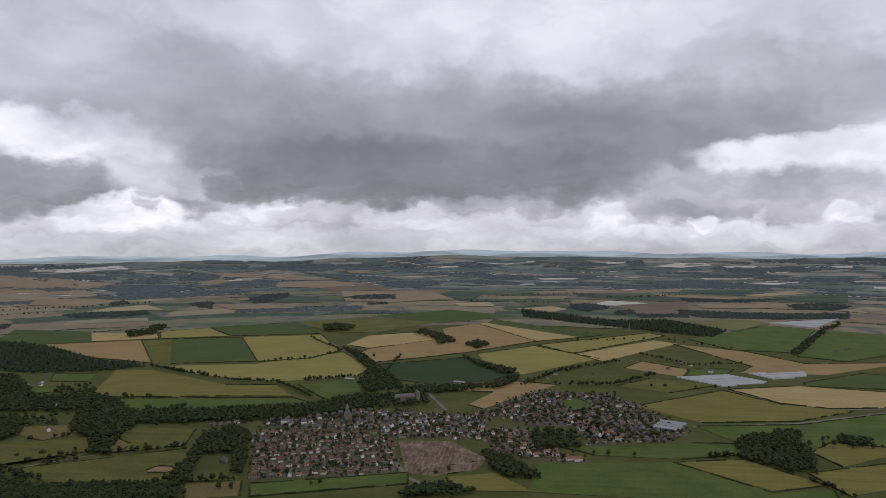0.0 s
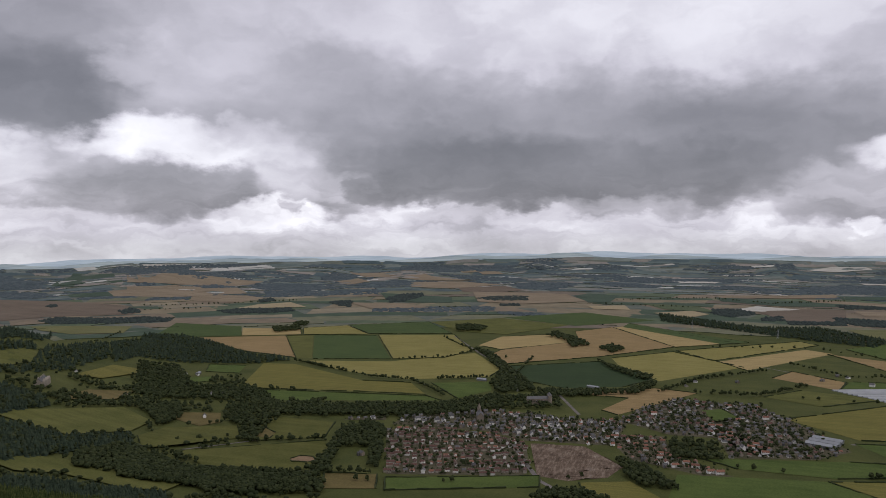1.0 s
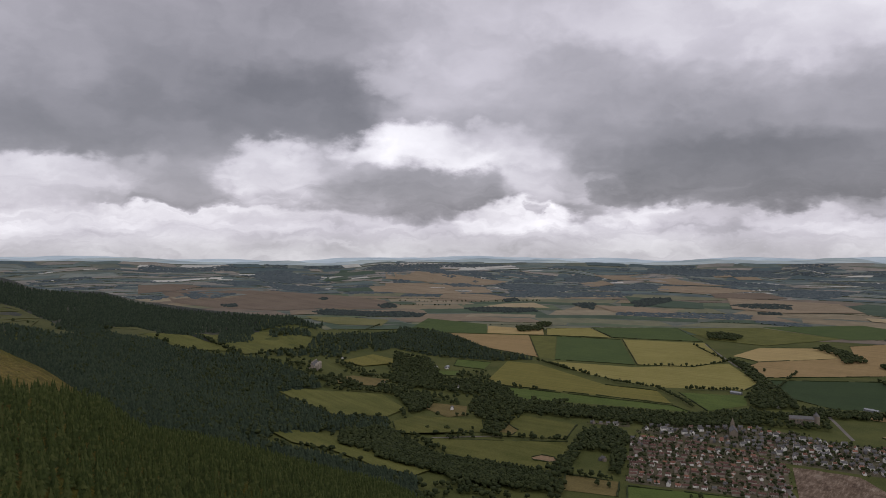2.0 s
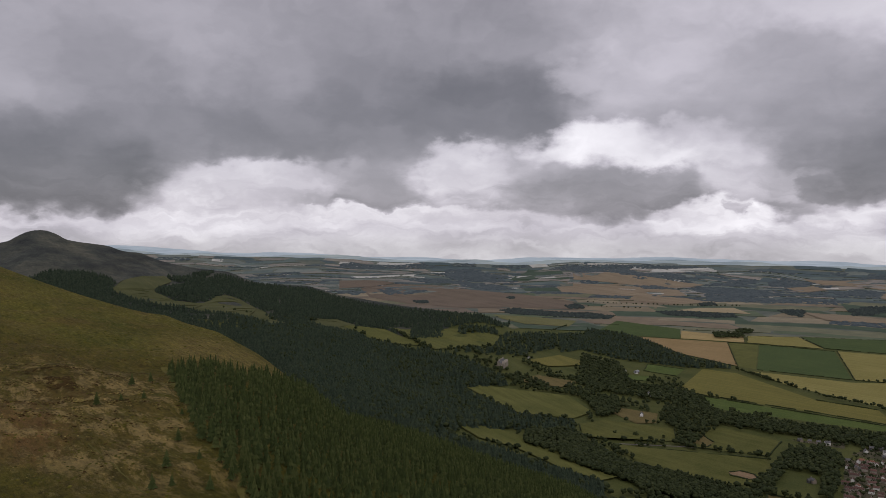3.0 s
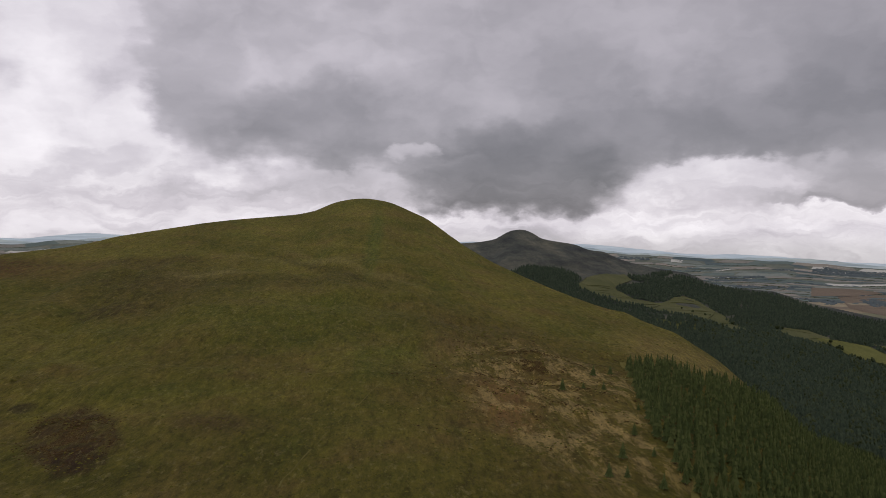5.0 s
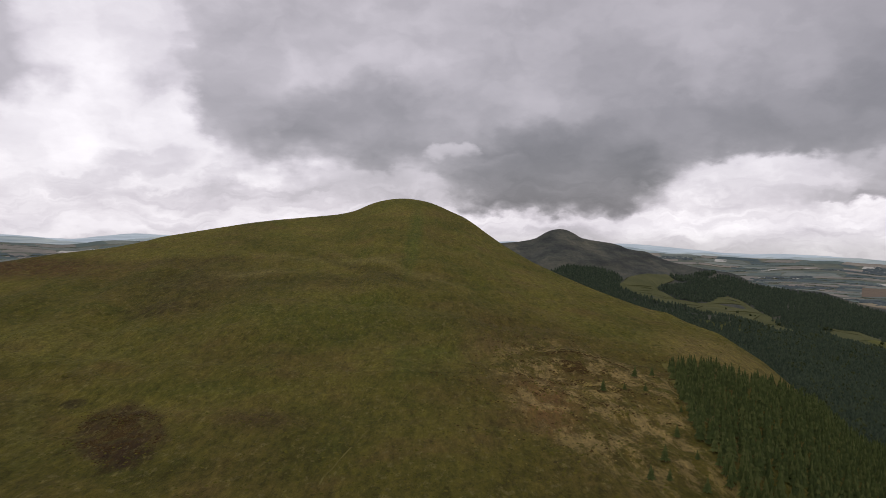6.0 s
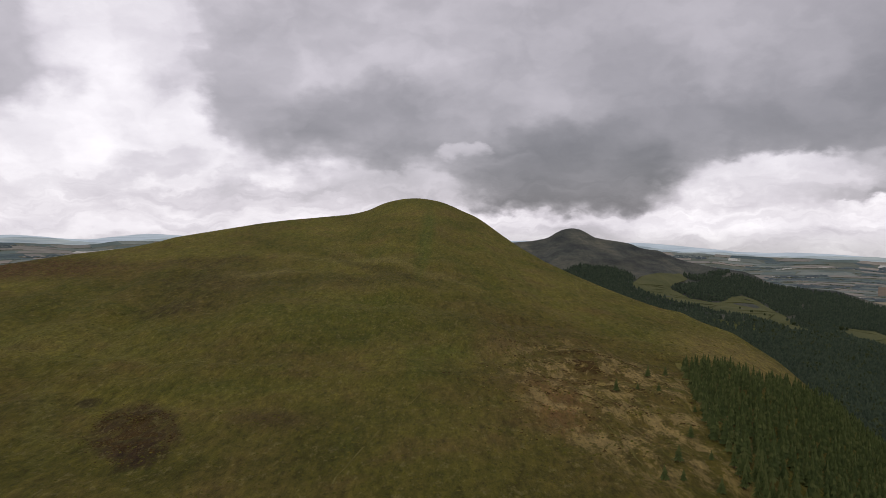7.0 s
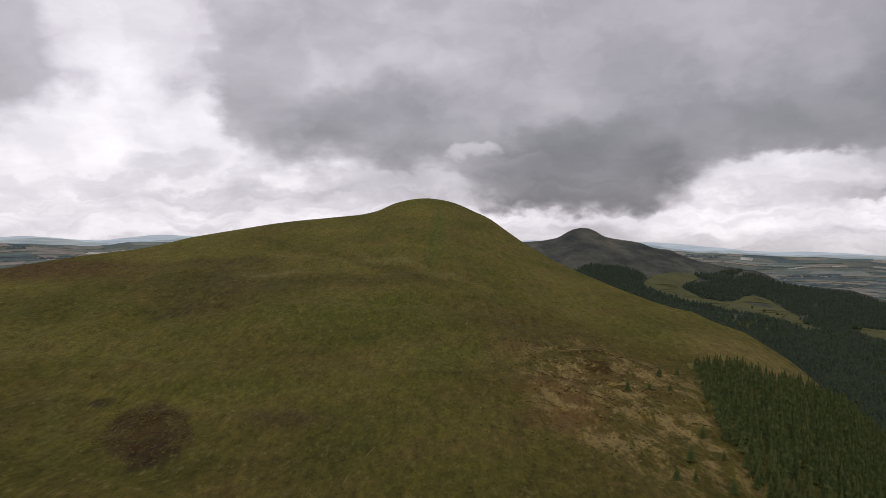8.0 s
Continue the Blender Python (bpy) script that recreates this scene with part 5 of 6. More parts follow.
def joined_trees(name, spots, shapes, mat, label):
    """Woodland as one mesh. Spots: x, y, z, height, width factor."""
    rng = np.random.RandomState(len(spots) + 17)
    chunks, faces, start = [], [], 0
    pick = rng.randint(0, len(shapes), len(spots))
    turns = rng.uniform(0, 2 * math.pi, len(spots))
    spots = np.asarray(spots, float)
    for k, (sv, sf) in enumerate(shapes):
        mine = np.where(pick == k)[0]
        if not len(mine):
            continue
        sv, sf = np.asarray(sv), np.asarray(sf)
        c, s = np.cos(turns[mine])[:, None], np.sin(turns[mine])[:, None]
        hh, ww = spots[mine, 3][:, None], (spots[mine, 3] * spots[mine, 4])[:, None]
        x = (sv[None, :, 0] * c - sv[None, :, 1] * s) * ww + spots[mine, 0][:, None]
        y = (sv[None, :, 0] * s + sv[None, :, 1] * c) * ww + spots[mine, 1][:, None]
        z = sv[None, :, 2] * hh + spots[mine, 2][:, None]
        chunks.append(np.stack((x, y, z), -1).reshape(-1, 3))
        offs = start + np.arange(len(mine)) * len(sv)
        faces.append((sf[None] + offs[:, None, None]).reshape(-1, 3))
        start += len(mine) * len(sv)
    verts, tris = np.vstack(chunks).astype(np.float32), np.vstack(faces).astype(np.int32)
    me = bpy.data.meshes.new(name)
    me.vertices.add(len(verts))
    me.vertices.foreach_set("co", verts.ravel())
    me.loops.add(tris.size)
    me.loops.foreach_set("vertex_index", tris.ravel())
    me.polygons.add(len(tris))
    me.polygons.foreach_set("loop_start", np.arange(0, tris.size, 3, dtype=np.int32))
    me.materials.append(mat)
    me.polygons.foreach_set("use_smooth", np.ones(len(tris), bool))
    me.update(calc_edges=True)
    return tagged(new(name, me), label, "trees", kind="stuff")


def scatter(corners, step, density, rng):
    """Uneven places inside an outline."""
    xs, ys = [c[0] for c in corners], [c[1] for c in corners]
    gx, gy = np.meshgrid(np.arange(min(xs), max(xs), step), np.arange(min(ys), max(ys), step))
    gx, gy = gx.ravel(), gy.ravel()
    gx, gy = gx + rng.uniform(-0.5, 0.5, len(gx)) * step, gy + rng.uniform(-0.5, 0.5, len(gy)) * step
    keep = inside(gx, gy, corners) & (rng.uniform(0, 1, len(gx)) < density)
    return gx[keep], gy[keep]


CLEARINGS = [corners for kind, label, corners in FIELDS if "clearing" in label or "pale green" in label]


def open_ahead(x, y):
    """False just downhill of a clearing, where the felled strip lies."""
    d = np.hypot(x, y)
    keep = np.ones(len(x), bool)
    for corners in CLEARINGS:
        for more in (0, 22):
            keep &= ~inside(x * (1 + more / d), y * (1 + more / d), corners)
    return keep


# Above this line the moor is open.
TREE_LINE = smooth_table(((-180, 9000), (6, 9000), (7, 2040), (10.4, 2060), (12.2, 2170), (13.9, 2170), (15.3, 2070), (16.3, 2045), (17.2, 2070), (19, 2300), (21.6, 2535), (28, 2535), (29, 9000), (180, 9000)), 0.3)
wood_rng = np.random.RandomState(11)
for kind, density, corners in WOODS:
    mx, my = middle_of(corners)
    d = math.hypot(mx, my)
    step = 5.2 if d < 700 else (7.6 if d < 1150 else 8.4) * (1.0 if kind == "pine" else 0.84) if d < 1700 else 10.0 if d < 2700 else 14.0
    x, y = scatter(corners, step, min(density, 1.0), wood_rng)
    if kind != "broad" and d > 700:
        seen = (open_ahead(x, y) | (density > 1)) & (np.hypot(x, y) < at_heading(TREE_LINE, np.degrees(np.arctan2(x, y))))
        x, y = x[seen], y[seen]
    if not len(x):
        continue
    if 700 < d < 1700 and kind != "pine":
        x, y = x * 0.98, y * 0.98
    z = ground_height(x, y)
    tall = wood_rng.uniform(0.86, 1.14, len(x)) * (11.0 if d < 700 or kind == "pine" and d < 1700 else 12.2 if d < 1700 else 12.0 if d < 2700 else 14.0) * (1.15 if density > 1 else 1.0)
    spruce = wood_rng.uniform(0, 1, len(x)) < {"pine": 1.0, "mixed": 0.8, "broad": 0.0}[kind]
    near = d < 650
    for mask, shapes, mat, wide, name, label in (
            (spruce, SPRUCES if near else FAR_SPRUCES, CONIFER if near else OLD_SPRUCE, 1.0 if near else 2.2, "conifer_wood", "dense dark green conifer wood"),
            (~spruce, MID_CROWNS if d < 1800 else FAR_CROWNS, BROAD, 1.05 if d < 1700 else 1.4, "broadleaf_wood", "dense dark green broadleaved wood")):
        if mask.sum() < 1:
            continue
        spots = np.stack((x[mask], y[mask], z[mask] - 0.2, tall[mask], np.full(mask.sum(), wide)), -1)
        joined_trees(name, spots, shapes, mat, label)

for step, corners in TREE_ROWS:
    spots = []
    for (ax, ay), (bx, by) in zip(corners, corners[1:]):
        n = max(1, int(math.hypot(bx - ax, by - ay) / step))
        for k in range(n):
            if wood_rng.uniform() < 0.12:
                continue
            s = (k + wood_rng.uniform(-0.3, 0.3)) / n
            x, y = ax + (bx - ax) * s + wood_rng.uniform(-1.5, 1.5), ay + (by - ay) * s + wood_rng.uniform(-1.5, 1.5)
            spots.append((x, y, height(x, y) - 0.2, wood_rng.uniform(7.5, 14), 1.1))
    joined_trees("tree_row", spots, CROWNS if math.hypot(*corners[0]) < 1700 else FAR_CROWNS, BROAD, "row of dark green hedgerow trees")

# Dark woods fill the shelf under the moor wherever no field is cleared.
shelf_rng = np.random.RandomState(29)
turn_deg, away = shelf_rng.uniform(6, 52, 46000), np.sqrt(shelf_rng.uniform(430 ** 2, 2000 ** 2, 46000))
away = np.where(turn_deg > 36, 430 + (away - 430) * 0.36, away)
sx, sy = away * np.sin(np.radians(turn_deg)), away * np.cos(np.radians(turn_deg))
low_plain, low_moor, low_hill = layers(sx, sy)
free = np.maximum(low_moor, low_plain) >= low_hill - 3
for kind, label, corners in FIELDS:
    free &= ~inside(sx, sy, corners) & open_ahead(sx, sy)
sx, sy, sz = sx[free][:12000], sy[free][:12000], ground_height(sx[free][:12000], sy[free][:12000])
joined_trees("conifer_wood", np.column_stack((sx, sy, sz - 0.3, shelf_rng.uniform(9.5, 12, len(sx)), np.full(len(sx), 2.2))), FAR_SPRUCES, OLD_SPRUCE, "dense dark green conifer wood")

# Parkland: scattered broad trees round the big houses and along the field edges.
park_deg, park_far = shelf_rng.uniform(34, 64, 5200), np.sqrt(shelf_rng.uniform(760 ** 2, 1750 ** 2, 5200))
px, py = park_far * np.sin(np.radians(park_deg)), park_far * np.cos(np.radians(park_deg))
keep = (ripple(px, py, 170, 4, 3) + shelf_rng.uniform(-0.5, 0.5, len(px))) > 0.05
for kind, label, corners in FIELDS:
    keep &= ~inside(px, py, corners)
px, py = px[keep], py[keep]
joined_trees("park_trees", np.column_stack((px, py, ground_height(px, py) - 0.2, shelf_rng.uniform(8, 15, len(px)), np.full(len(px), 1.1))), MID_CROWNS, BROAD,
             "scattered broadleaved trees in rough parkland")

# Hedges and groves among the far plots.
hedge_spots, grove_spots = [], []
FAR_NAMED = [corners for kind, label, corners in FIELDS if max(math.hypot(*c) for c in corners) > 2350] + [corners for kind, corners in FAR_FIELDS]
FAR_BOUNDS = [(min(c[0] for c in f), max(c[0] for c in f), min(c[1] for c in f), max(c[1] for c in f), f) for f in FAR_NAMED]


def in_named_field(x, y):
    return any(x0 < x < x1 and y0 < y < y1 and bool(inside(x, y, f)) for x0, x1, y0, y1, f in FAR_BOUNDS)


hedge_verts, hedge_faces = [], []
for line in PLOT_MARGINS:
    wild = wood_rng.uniform(0, 1)
    for (ax, ay), (bx, by) in zip(line, line[1:]):
        if in_named_field((ax + bx) / 2, (ay + by) / 2):
            continue
        away = math.hypot(ax, ay)
        ox, oy, base = ax / away * 1.6, ay / away * 1.6, len(hedge_verts)
        for px, py in ((ax, ay), (bx, by)):
            pz, tall = height(px, py), wood_rng.uniform(1.0, 2.2)
            hedge_verts += [(px - ox, py - oy, pz - 0.2), (px - ox * 0.5, py - oy * 0.5, pz + tall), (px + ox * 0.5, py + oy * 0.5, pz + tall), (px + ox, py + oy, pz - 0.2)]
        hedge_faces += [(base + k, base + k + 1, base + k + 5, base + k + 4) for k in range(3)]
        for _ in range(3):
            if wood_rng.uniform() < 0.45 * wild:
                s = wood_rng.uniform(0, 1)
                x, y = ax + (bx - ax) * s, ay + (by - ay) * s
                hedge_spots.append((x, y, height(x, y) - 0.3, wood_rng.uniform(4, 8) * (1 if away < 3300 else 0.6), wood_rng.uniform(1.2, 2.0)))
hedge_spots = [p for p in hedge_spots if not in_named_field(p[0], p[1])]
tagged(new("field_hedges", mesh_from("field_hedges", hedge_verts, hedge_faces, (BROAD,))), "dark hedges between far fields", "hedges", kind="stuff")
for corners in PLOT_GROVES:
    gx, gy = scatter(corners, 17, 0.96, wood_rng)
    for x, y, z in zip(gx, gy, ground_height(gx, gy)):
        if not in_named_field(x, y):
            grove_spots.append((x, y, z - 0.5, wood_rng.uniform(4, 6.5), 2.9))
joined_trees("far_hedges", hedge_spots, TINY_CROWNS, FAR_LEAF, "scattered dark hedges and trees between far fields")
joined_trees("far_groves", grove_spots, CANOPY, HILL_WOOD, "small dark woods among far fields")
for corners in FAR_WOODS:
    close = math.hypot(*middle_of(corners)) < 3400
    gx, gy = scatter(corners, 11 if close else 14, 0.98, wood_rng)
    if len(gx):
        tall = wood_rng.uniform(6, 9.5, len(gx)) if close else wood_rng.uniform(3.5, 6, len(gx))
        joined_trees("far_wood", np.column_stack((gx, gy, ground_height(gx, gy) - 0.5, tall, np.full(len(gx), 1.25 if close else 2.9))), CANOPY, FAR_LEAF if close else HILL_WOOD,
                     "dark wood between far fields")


# ---- the plantation on the near slope ----
def polar(heading, d):
    return d * math.sin(radians(heading)), d * math.cos(radians(heading))


FOREST_EDGE = [polar(18.9, 290), polar(19.9, 228), polar(21.2, 190), polar(23.0, 165), polar(24.6, 151), polar(29, 105), polar(75, 105), polar(66, 420),
               polar(58, 420), polar(50, 430), polar(40, 400), polar(34, 395), polar(30, 385), polar(27.6, 325), polar(24.0, 300), polar(21.0, 306)]
plant_rng = np.random.RandomState(5)
x, y = scatter(FOREST_EDGE, 2.9, 0.97, plant_rng)
far_away = np.hypot(x, y)
heads = np.degrees(np.arctan2(x, y))
z = ground_height(x, y)
tall = plant_rng.uniform(4.9, 6.7, len(x))
# The trees along the fence stand as single things, the rest of the stand is one mass.
edge_near = np.where((heads < 36) & (far_away < 300))[0]
edge_near = edge_near[np.argsort(far_away[edge_near])][:200]
single = np.zeros(len(x), bool)
single[edge_near] = True
rest = ~single
joined_trees("spruce_plantation", np.stack((x[rest], y[rest], z[rest] - 0.2, tall[rest], np.ones(rest.sum())), -1), SPRUCES, CONIFER,
             "dense plantation of dark green spruces on the slope")


def tree_thing(name, shape, stem, leaf, label, category):
    root = tagged(new(name), label, category)
    crown_mesh = mesh_from("crown", shape[0], shape[1], (leaf,))
    crown = new("crown", crown_mesh)
    crown.parent = root
    trunk = new("trunk", mesh_from("trunk", stem[0], stem[1], (BARK,)))
    trunk.parent = root
    return root


SPRUCE_THINGS = [tree_thing("spruce", s, stem_shape(0.5, 0.018), CONIFER, "young dark green spruce in a plantation", "tree") for s in SPRUCES]


def plant(proto, used, x, y, high, wide=1.0, group=""):
    """Stands a tree on the ground; the pattern itself takes the first place."""
    m = Matrix.Translation((x, y, height(x, y) - 0.1)) @ Matrix.Rotation((x * 7.3 + y * 3.1) % 6.28, 4, "Z")
    if proto.name in used:
        ob = copy_thing(proto, m)
    else:
        used.add(proto.name)
        ob = proto
        ob.matrix_basis = m
    ob.scale = (high * wide, high * wide, high)
    return tagged(ob, group=group)


stood = set()
for k, i in enumerate(edge_near):
    plant(SPRUCE_THINGS[k % len(SPRUCE_THINGS)], stood, x[i], y[i], tall[i], 1.0, "spruces at the plantation edge")


# Self-sown trees on the open side of the fence.
HILL_SPRUCES = [tree_thing("spruce_sapling", s, stem_shape(0.5, 0.02), CONIFER, "lone self-sown spruce sapling in rough hill grass", "tree") for s in SPRUCES[:3]]
for k, (x, y) in enumerate(SAPLINGS):
    plant(HILL_SPRUCES[k % 3], stood, x, y, (3.6, 2.4, 4.2, 2.9)[k % 4], 1.45, "saplings on the hill")


# ---- grass tussocks and heather on the near hillside ----
TUSSOCKS = [tussock_shape(s) for s in range(5)]
GRASS_LOOK = leaf_material("tussock_grass", (0.056, 0.055, 0.010), (0.080, 0.074, 0.012), (0.110, 0.094, 0.018))
HEATHER_LOOK = leaf_material("heather", (0.034, 0.020, 0.007), (0.052, 0.031, 0.010), (0.074, 0.050, 0.016))
BENT_LOOK = leaf_material("pale_bents", (0.13, 0.098, 0.028), (0.20, 0.15, 0.046), (0.27, 0.21, 0.072))


def hill_spots(count, seed, lo, hi, from_heading, to_heading, small, large):
    rng = np.random.RandomState(seed)
    h = np.radians(rng.uniform(from_heading, to_heading, count * 2))
    d = np.sqrt(rng.uniform(lo ** 2, hi ** 2, count * 2))
    x, y = d * np.sin(h), d * np.cos(h)
    clump = ripple(x, y, 38, seed + 1, 3) + rng.uniform(-1.6, 1.6, len(x))
    keep = np.argsort(-clump)[:count]
    x, y = x[keep], y[keep]
    ok = ~inside(x, y, FOREST_EDGE)
    x, y = x[ok], y[ok]
    return np.column_stack((x, y, ground_height(x, y) - 0.03, rng.uniform(small, large, len(x)), rng.uniform(1.5, 2.6, len(x))))


joined_trees("hill_tussocks", hill_spots(9000, 31, 100, 330, -38, 24, 0.08, 0.22), TUSSOCKS, GRASS_LOOK, "olive tussocks of rough hill grass")["category"] = "grass"
joined_trees("hill_tussocks", hill_spots(3500, 37, 320, 640, -36, 24, 0.15, 0.4), TUSSOCKS, GRASS_LOOK, "olive tussocks of rough hill grass")["category"] = "grass"


def patch_spots(count, seed, cx, cy, rx, ry, turn, small, large, clumped):
    rng = np.random.RandomState(seed)
    a, q = rng.uniform(0, 6.28, count * 3), np.minimum(np.abs(rng.normal(0, 0.5, count * 3)), rng.uniform(0.8, 1.1, count * 3))
    u, v = rx * q * np.cos(a), ry * q * np.sin(a)
    x, y = cx + u * math.cos(turn) - v * math.sin(turn), cy + u * math.sin(turn) + v * math.cos(turn)
    keep = (ripple(x, y, 14, seed, 3) > clumped) & ~inside(x, y, FOREST_EDGE)
    x, y = x[keep][:count], y[keep][:count]
    return np.column_stack((x, y, ground_height(x, y) - 0.03, rng.uniform(small, large, len(x)), rng.uniform(1.5, 2.6, len(x))))


joined_trees("heather", patch_spots(1800, 41, -74, 180, 11, 26, 0.42, 0.10, 0.2, -0.5), TUSSOCKS, HEATHER_LOOK, "dark brown patch of heather in hill grass")["category"] = "heather"
joined_trees("heather", patch_spots(2200, 43, 52, 245, 46, 85, -0.15, 0.1, 0.22, 0.1), TUSSOCKS, HEATHER_LOOK, "dark brown heather among dry grass")["category"] = "heather"
joined_trees("pale_bents", patch_spots(2000, 47, 54, 228, 40, 78, -0.15, 0.07, 0.15, 0.12), TUSSOCKS, BENT_LOOK, "pale dry grass on the hill shoulder")["category"] = "grass"


# ---- the village ----
def gable_prism(bm, x0, x1, y0, y1, z0, z1, ridge):
    """Walls with two gables; the ridge runs along x."""
    ym = (y0 + y1) / 2
    lo = [bm.verts.new(p) for p in ((x0, y0, z0), (x1, y0, z0), (x1, y1, z0), (x0, y1, z0))]
    hi = [bm.verts.new(p) for p in ((x0, y0, z1), (x1, y0, z1), (x1, y1, z1), (x0, y1, z1))]
    a, b = bm.verts.new((x0, ym, ridge)), bm.verts.new((x1, ym, ridge))
    bm.faces.new((lo[3], lo[2], lo[1], lo[0]))
    bm.faces.new((lo[0], lo[1], hi[1], hi[0]))
    bm.faces.new((lo[2], lo[3], hi[3], hi[2]))
    bm.faces.new((lo[1], lo[2], hi[2], b, hi[1]))
    bm.faces.new((lo[3], lo[0], hi[0], a, hi[3]))
    bm.faces.new((hi[0], hi[1], b, a))
    bm.faces.new((hi[2], hi[3], a, b))
    return bm


def roof_slabs(bm, x0, x1, y0, y1, z1, ridge, over=0.4, thick=0.22):
    """Two pitched slabs with eaves, verges and real thickness."""
    ym = (y0 + y1) / 2
    pitch = (ridge - z1) / (ym - y0)
    for y_eave in (y0 - over, y1 + over):
        z_eave = z1 - over * pitch
        low = [(x0 - over * 0.5, y_eave, z_eave + 0.04), (x1 + over * 0.5, y_eave, z_eave + 0.04), (x1 + over * 0.5, ym, ridge + 0.04), (x0 - over * 0.5, ym, ridge + 0.04)]
        a = [bm.verts.new(p) for p in low]
        b = [bm.verts.new((p[0], p[1], p[2] + thick)) for p in low]
        bm.faces.new(b)
        bm.faces.new(a[::-1])
        for k in range(4):
            bm.faces.new((a[k], a[(k + 1) % 4], b[(k + 1) % 4], b[k]))
    bmesh.ops.recalc_face_normals(bm, faces=bm.faces[:])
    return bm


def window_part(x, y, z, w, h, parent, front=-1):
    """White frame proud of the wall with a dark pane set in it."""
    bm = bmesh.new()
    t = 0.09
    y0, y1 = (y - 0.09, y + 0.05) if front < 0 else (y - 0.05, y + 0.09)
    box(bm, x - w / 2, x + w / 2, y0, y1, z - h / 2, z - h / 2 + t)
    box(bm, x - w / 2, x + w / 2, y0, y1, z + h / 2 - t, z + h / 2)
    box(bm, x - w / 2, x - w / 2 + t, y0, y1, z - h / 2 + t, z + h / 2 - t)
    box(bm, x + w / 2 - t, x + w / 2, y0, y1, z - h / 2 + t, z + h / 2 - t)
    whites = len(bm.faces)
    box(bm, x - w / 2 + t, x + w / 2 - t, y - 0.03, y + 0.03, z - h / 2 + t, z + h / 2 - t)
    for k, f in enumerate(bm.faces):
        f.material_index = 0 if k < whites else 1
    ob = part("window", bm, FRAME_WHITE, parent)
    ob.data.materials.append(GLASS)


def house(name, label, wide, deep, eaves, ridge, wall_mat, roof_mat, chimneys, bays, porch=False, wing=0.0, storeys=2):
    """A house round its own origin, its front to -y."""
    root = tagged(new(name), label, "house", "village houses")
    x0, x1, y0, y1 = -wide / 2, wide / 2, -deep / 2, deep / 2
    walls = gable_prism(bmesh.new(), x0, x1, y0, y1, -0.6, eaves, ridge)
    roofs = roof_slabs(bmesh.new(), x0, x1, y0, y1, eaves, ridge)
    if wing:
        extra = bmesh.new()
        gable_prism(extra, 0, wing, -deep * 0.3, deep * 0.3, -0.6, eaves * 0.85, ridge * 0.84)
        roof_slabs(extra, 0.3, wing, -deep * 0.3, deep * 0.3, eaves * 0.85, ridge * 0.84)
        bmesh.ops.transform(extra, matrix=Matrix.Translation((wide * 0.22, y1, 0)) @ Matrix.Rotation(math.pi / 2, 4, "Z"), verts=extra.verts[:])
        part("wing", extra, roof_mat, root)
    part("wall", walls, wall_mat, root)
    part("roof", roofs, roof_mat, root)
    for cx in chimneys:
        bm = box(bmesh.new(), cx - 0.45, cx + 0.45, -0.35, 0.35, ridge - 0.7, ridge + 1.1)
        box(bm, cx - 0.52, cx + 0.52, -0.42, 0.42, ridge + 1.1, ridge + 1.22)
        for px in (-0.22, 0.22):
            bmesh.ops.create_cone(bm, cap_ends=True, segments=6, radius1=0.13, radius2=0.10, depth=0.4, matrix=Matrix.Translation((cx + px, 0, ridge + 1.42)))
        part("chimney", bm, WALL_BUFF if roof_mat is not ROOF_SLATE else WALL_STONE, root)
    part("door", box(bmesh.new(), -0.5, 0.5, y0 - 0.07, y0 + 0.05, 0.0, 2.1), DOOR_DARK, root)
    if porch:
        part("porch", roof_slabs(box(bmesh.new(), -1.0, -0.85, y0 - 1.0, y0 - 0.85, 0, 2.3), -1.1, 1.1, y0 - 1.2, y0 - 0.1, 2.35, 2.9, 0.1, 0.1), roof_mat, root)
    for level in range(storeys):
        for b in bays:
            if level == 0 and abs(b) < 0.9:
                continue
            window_part(b, y0, 1.5 + 2.6 * level, 1.15, 1.25, root)
    return root


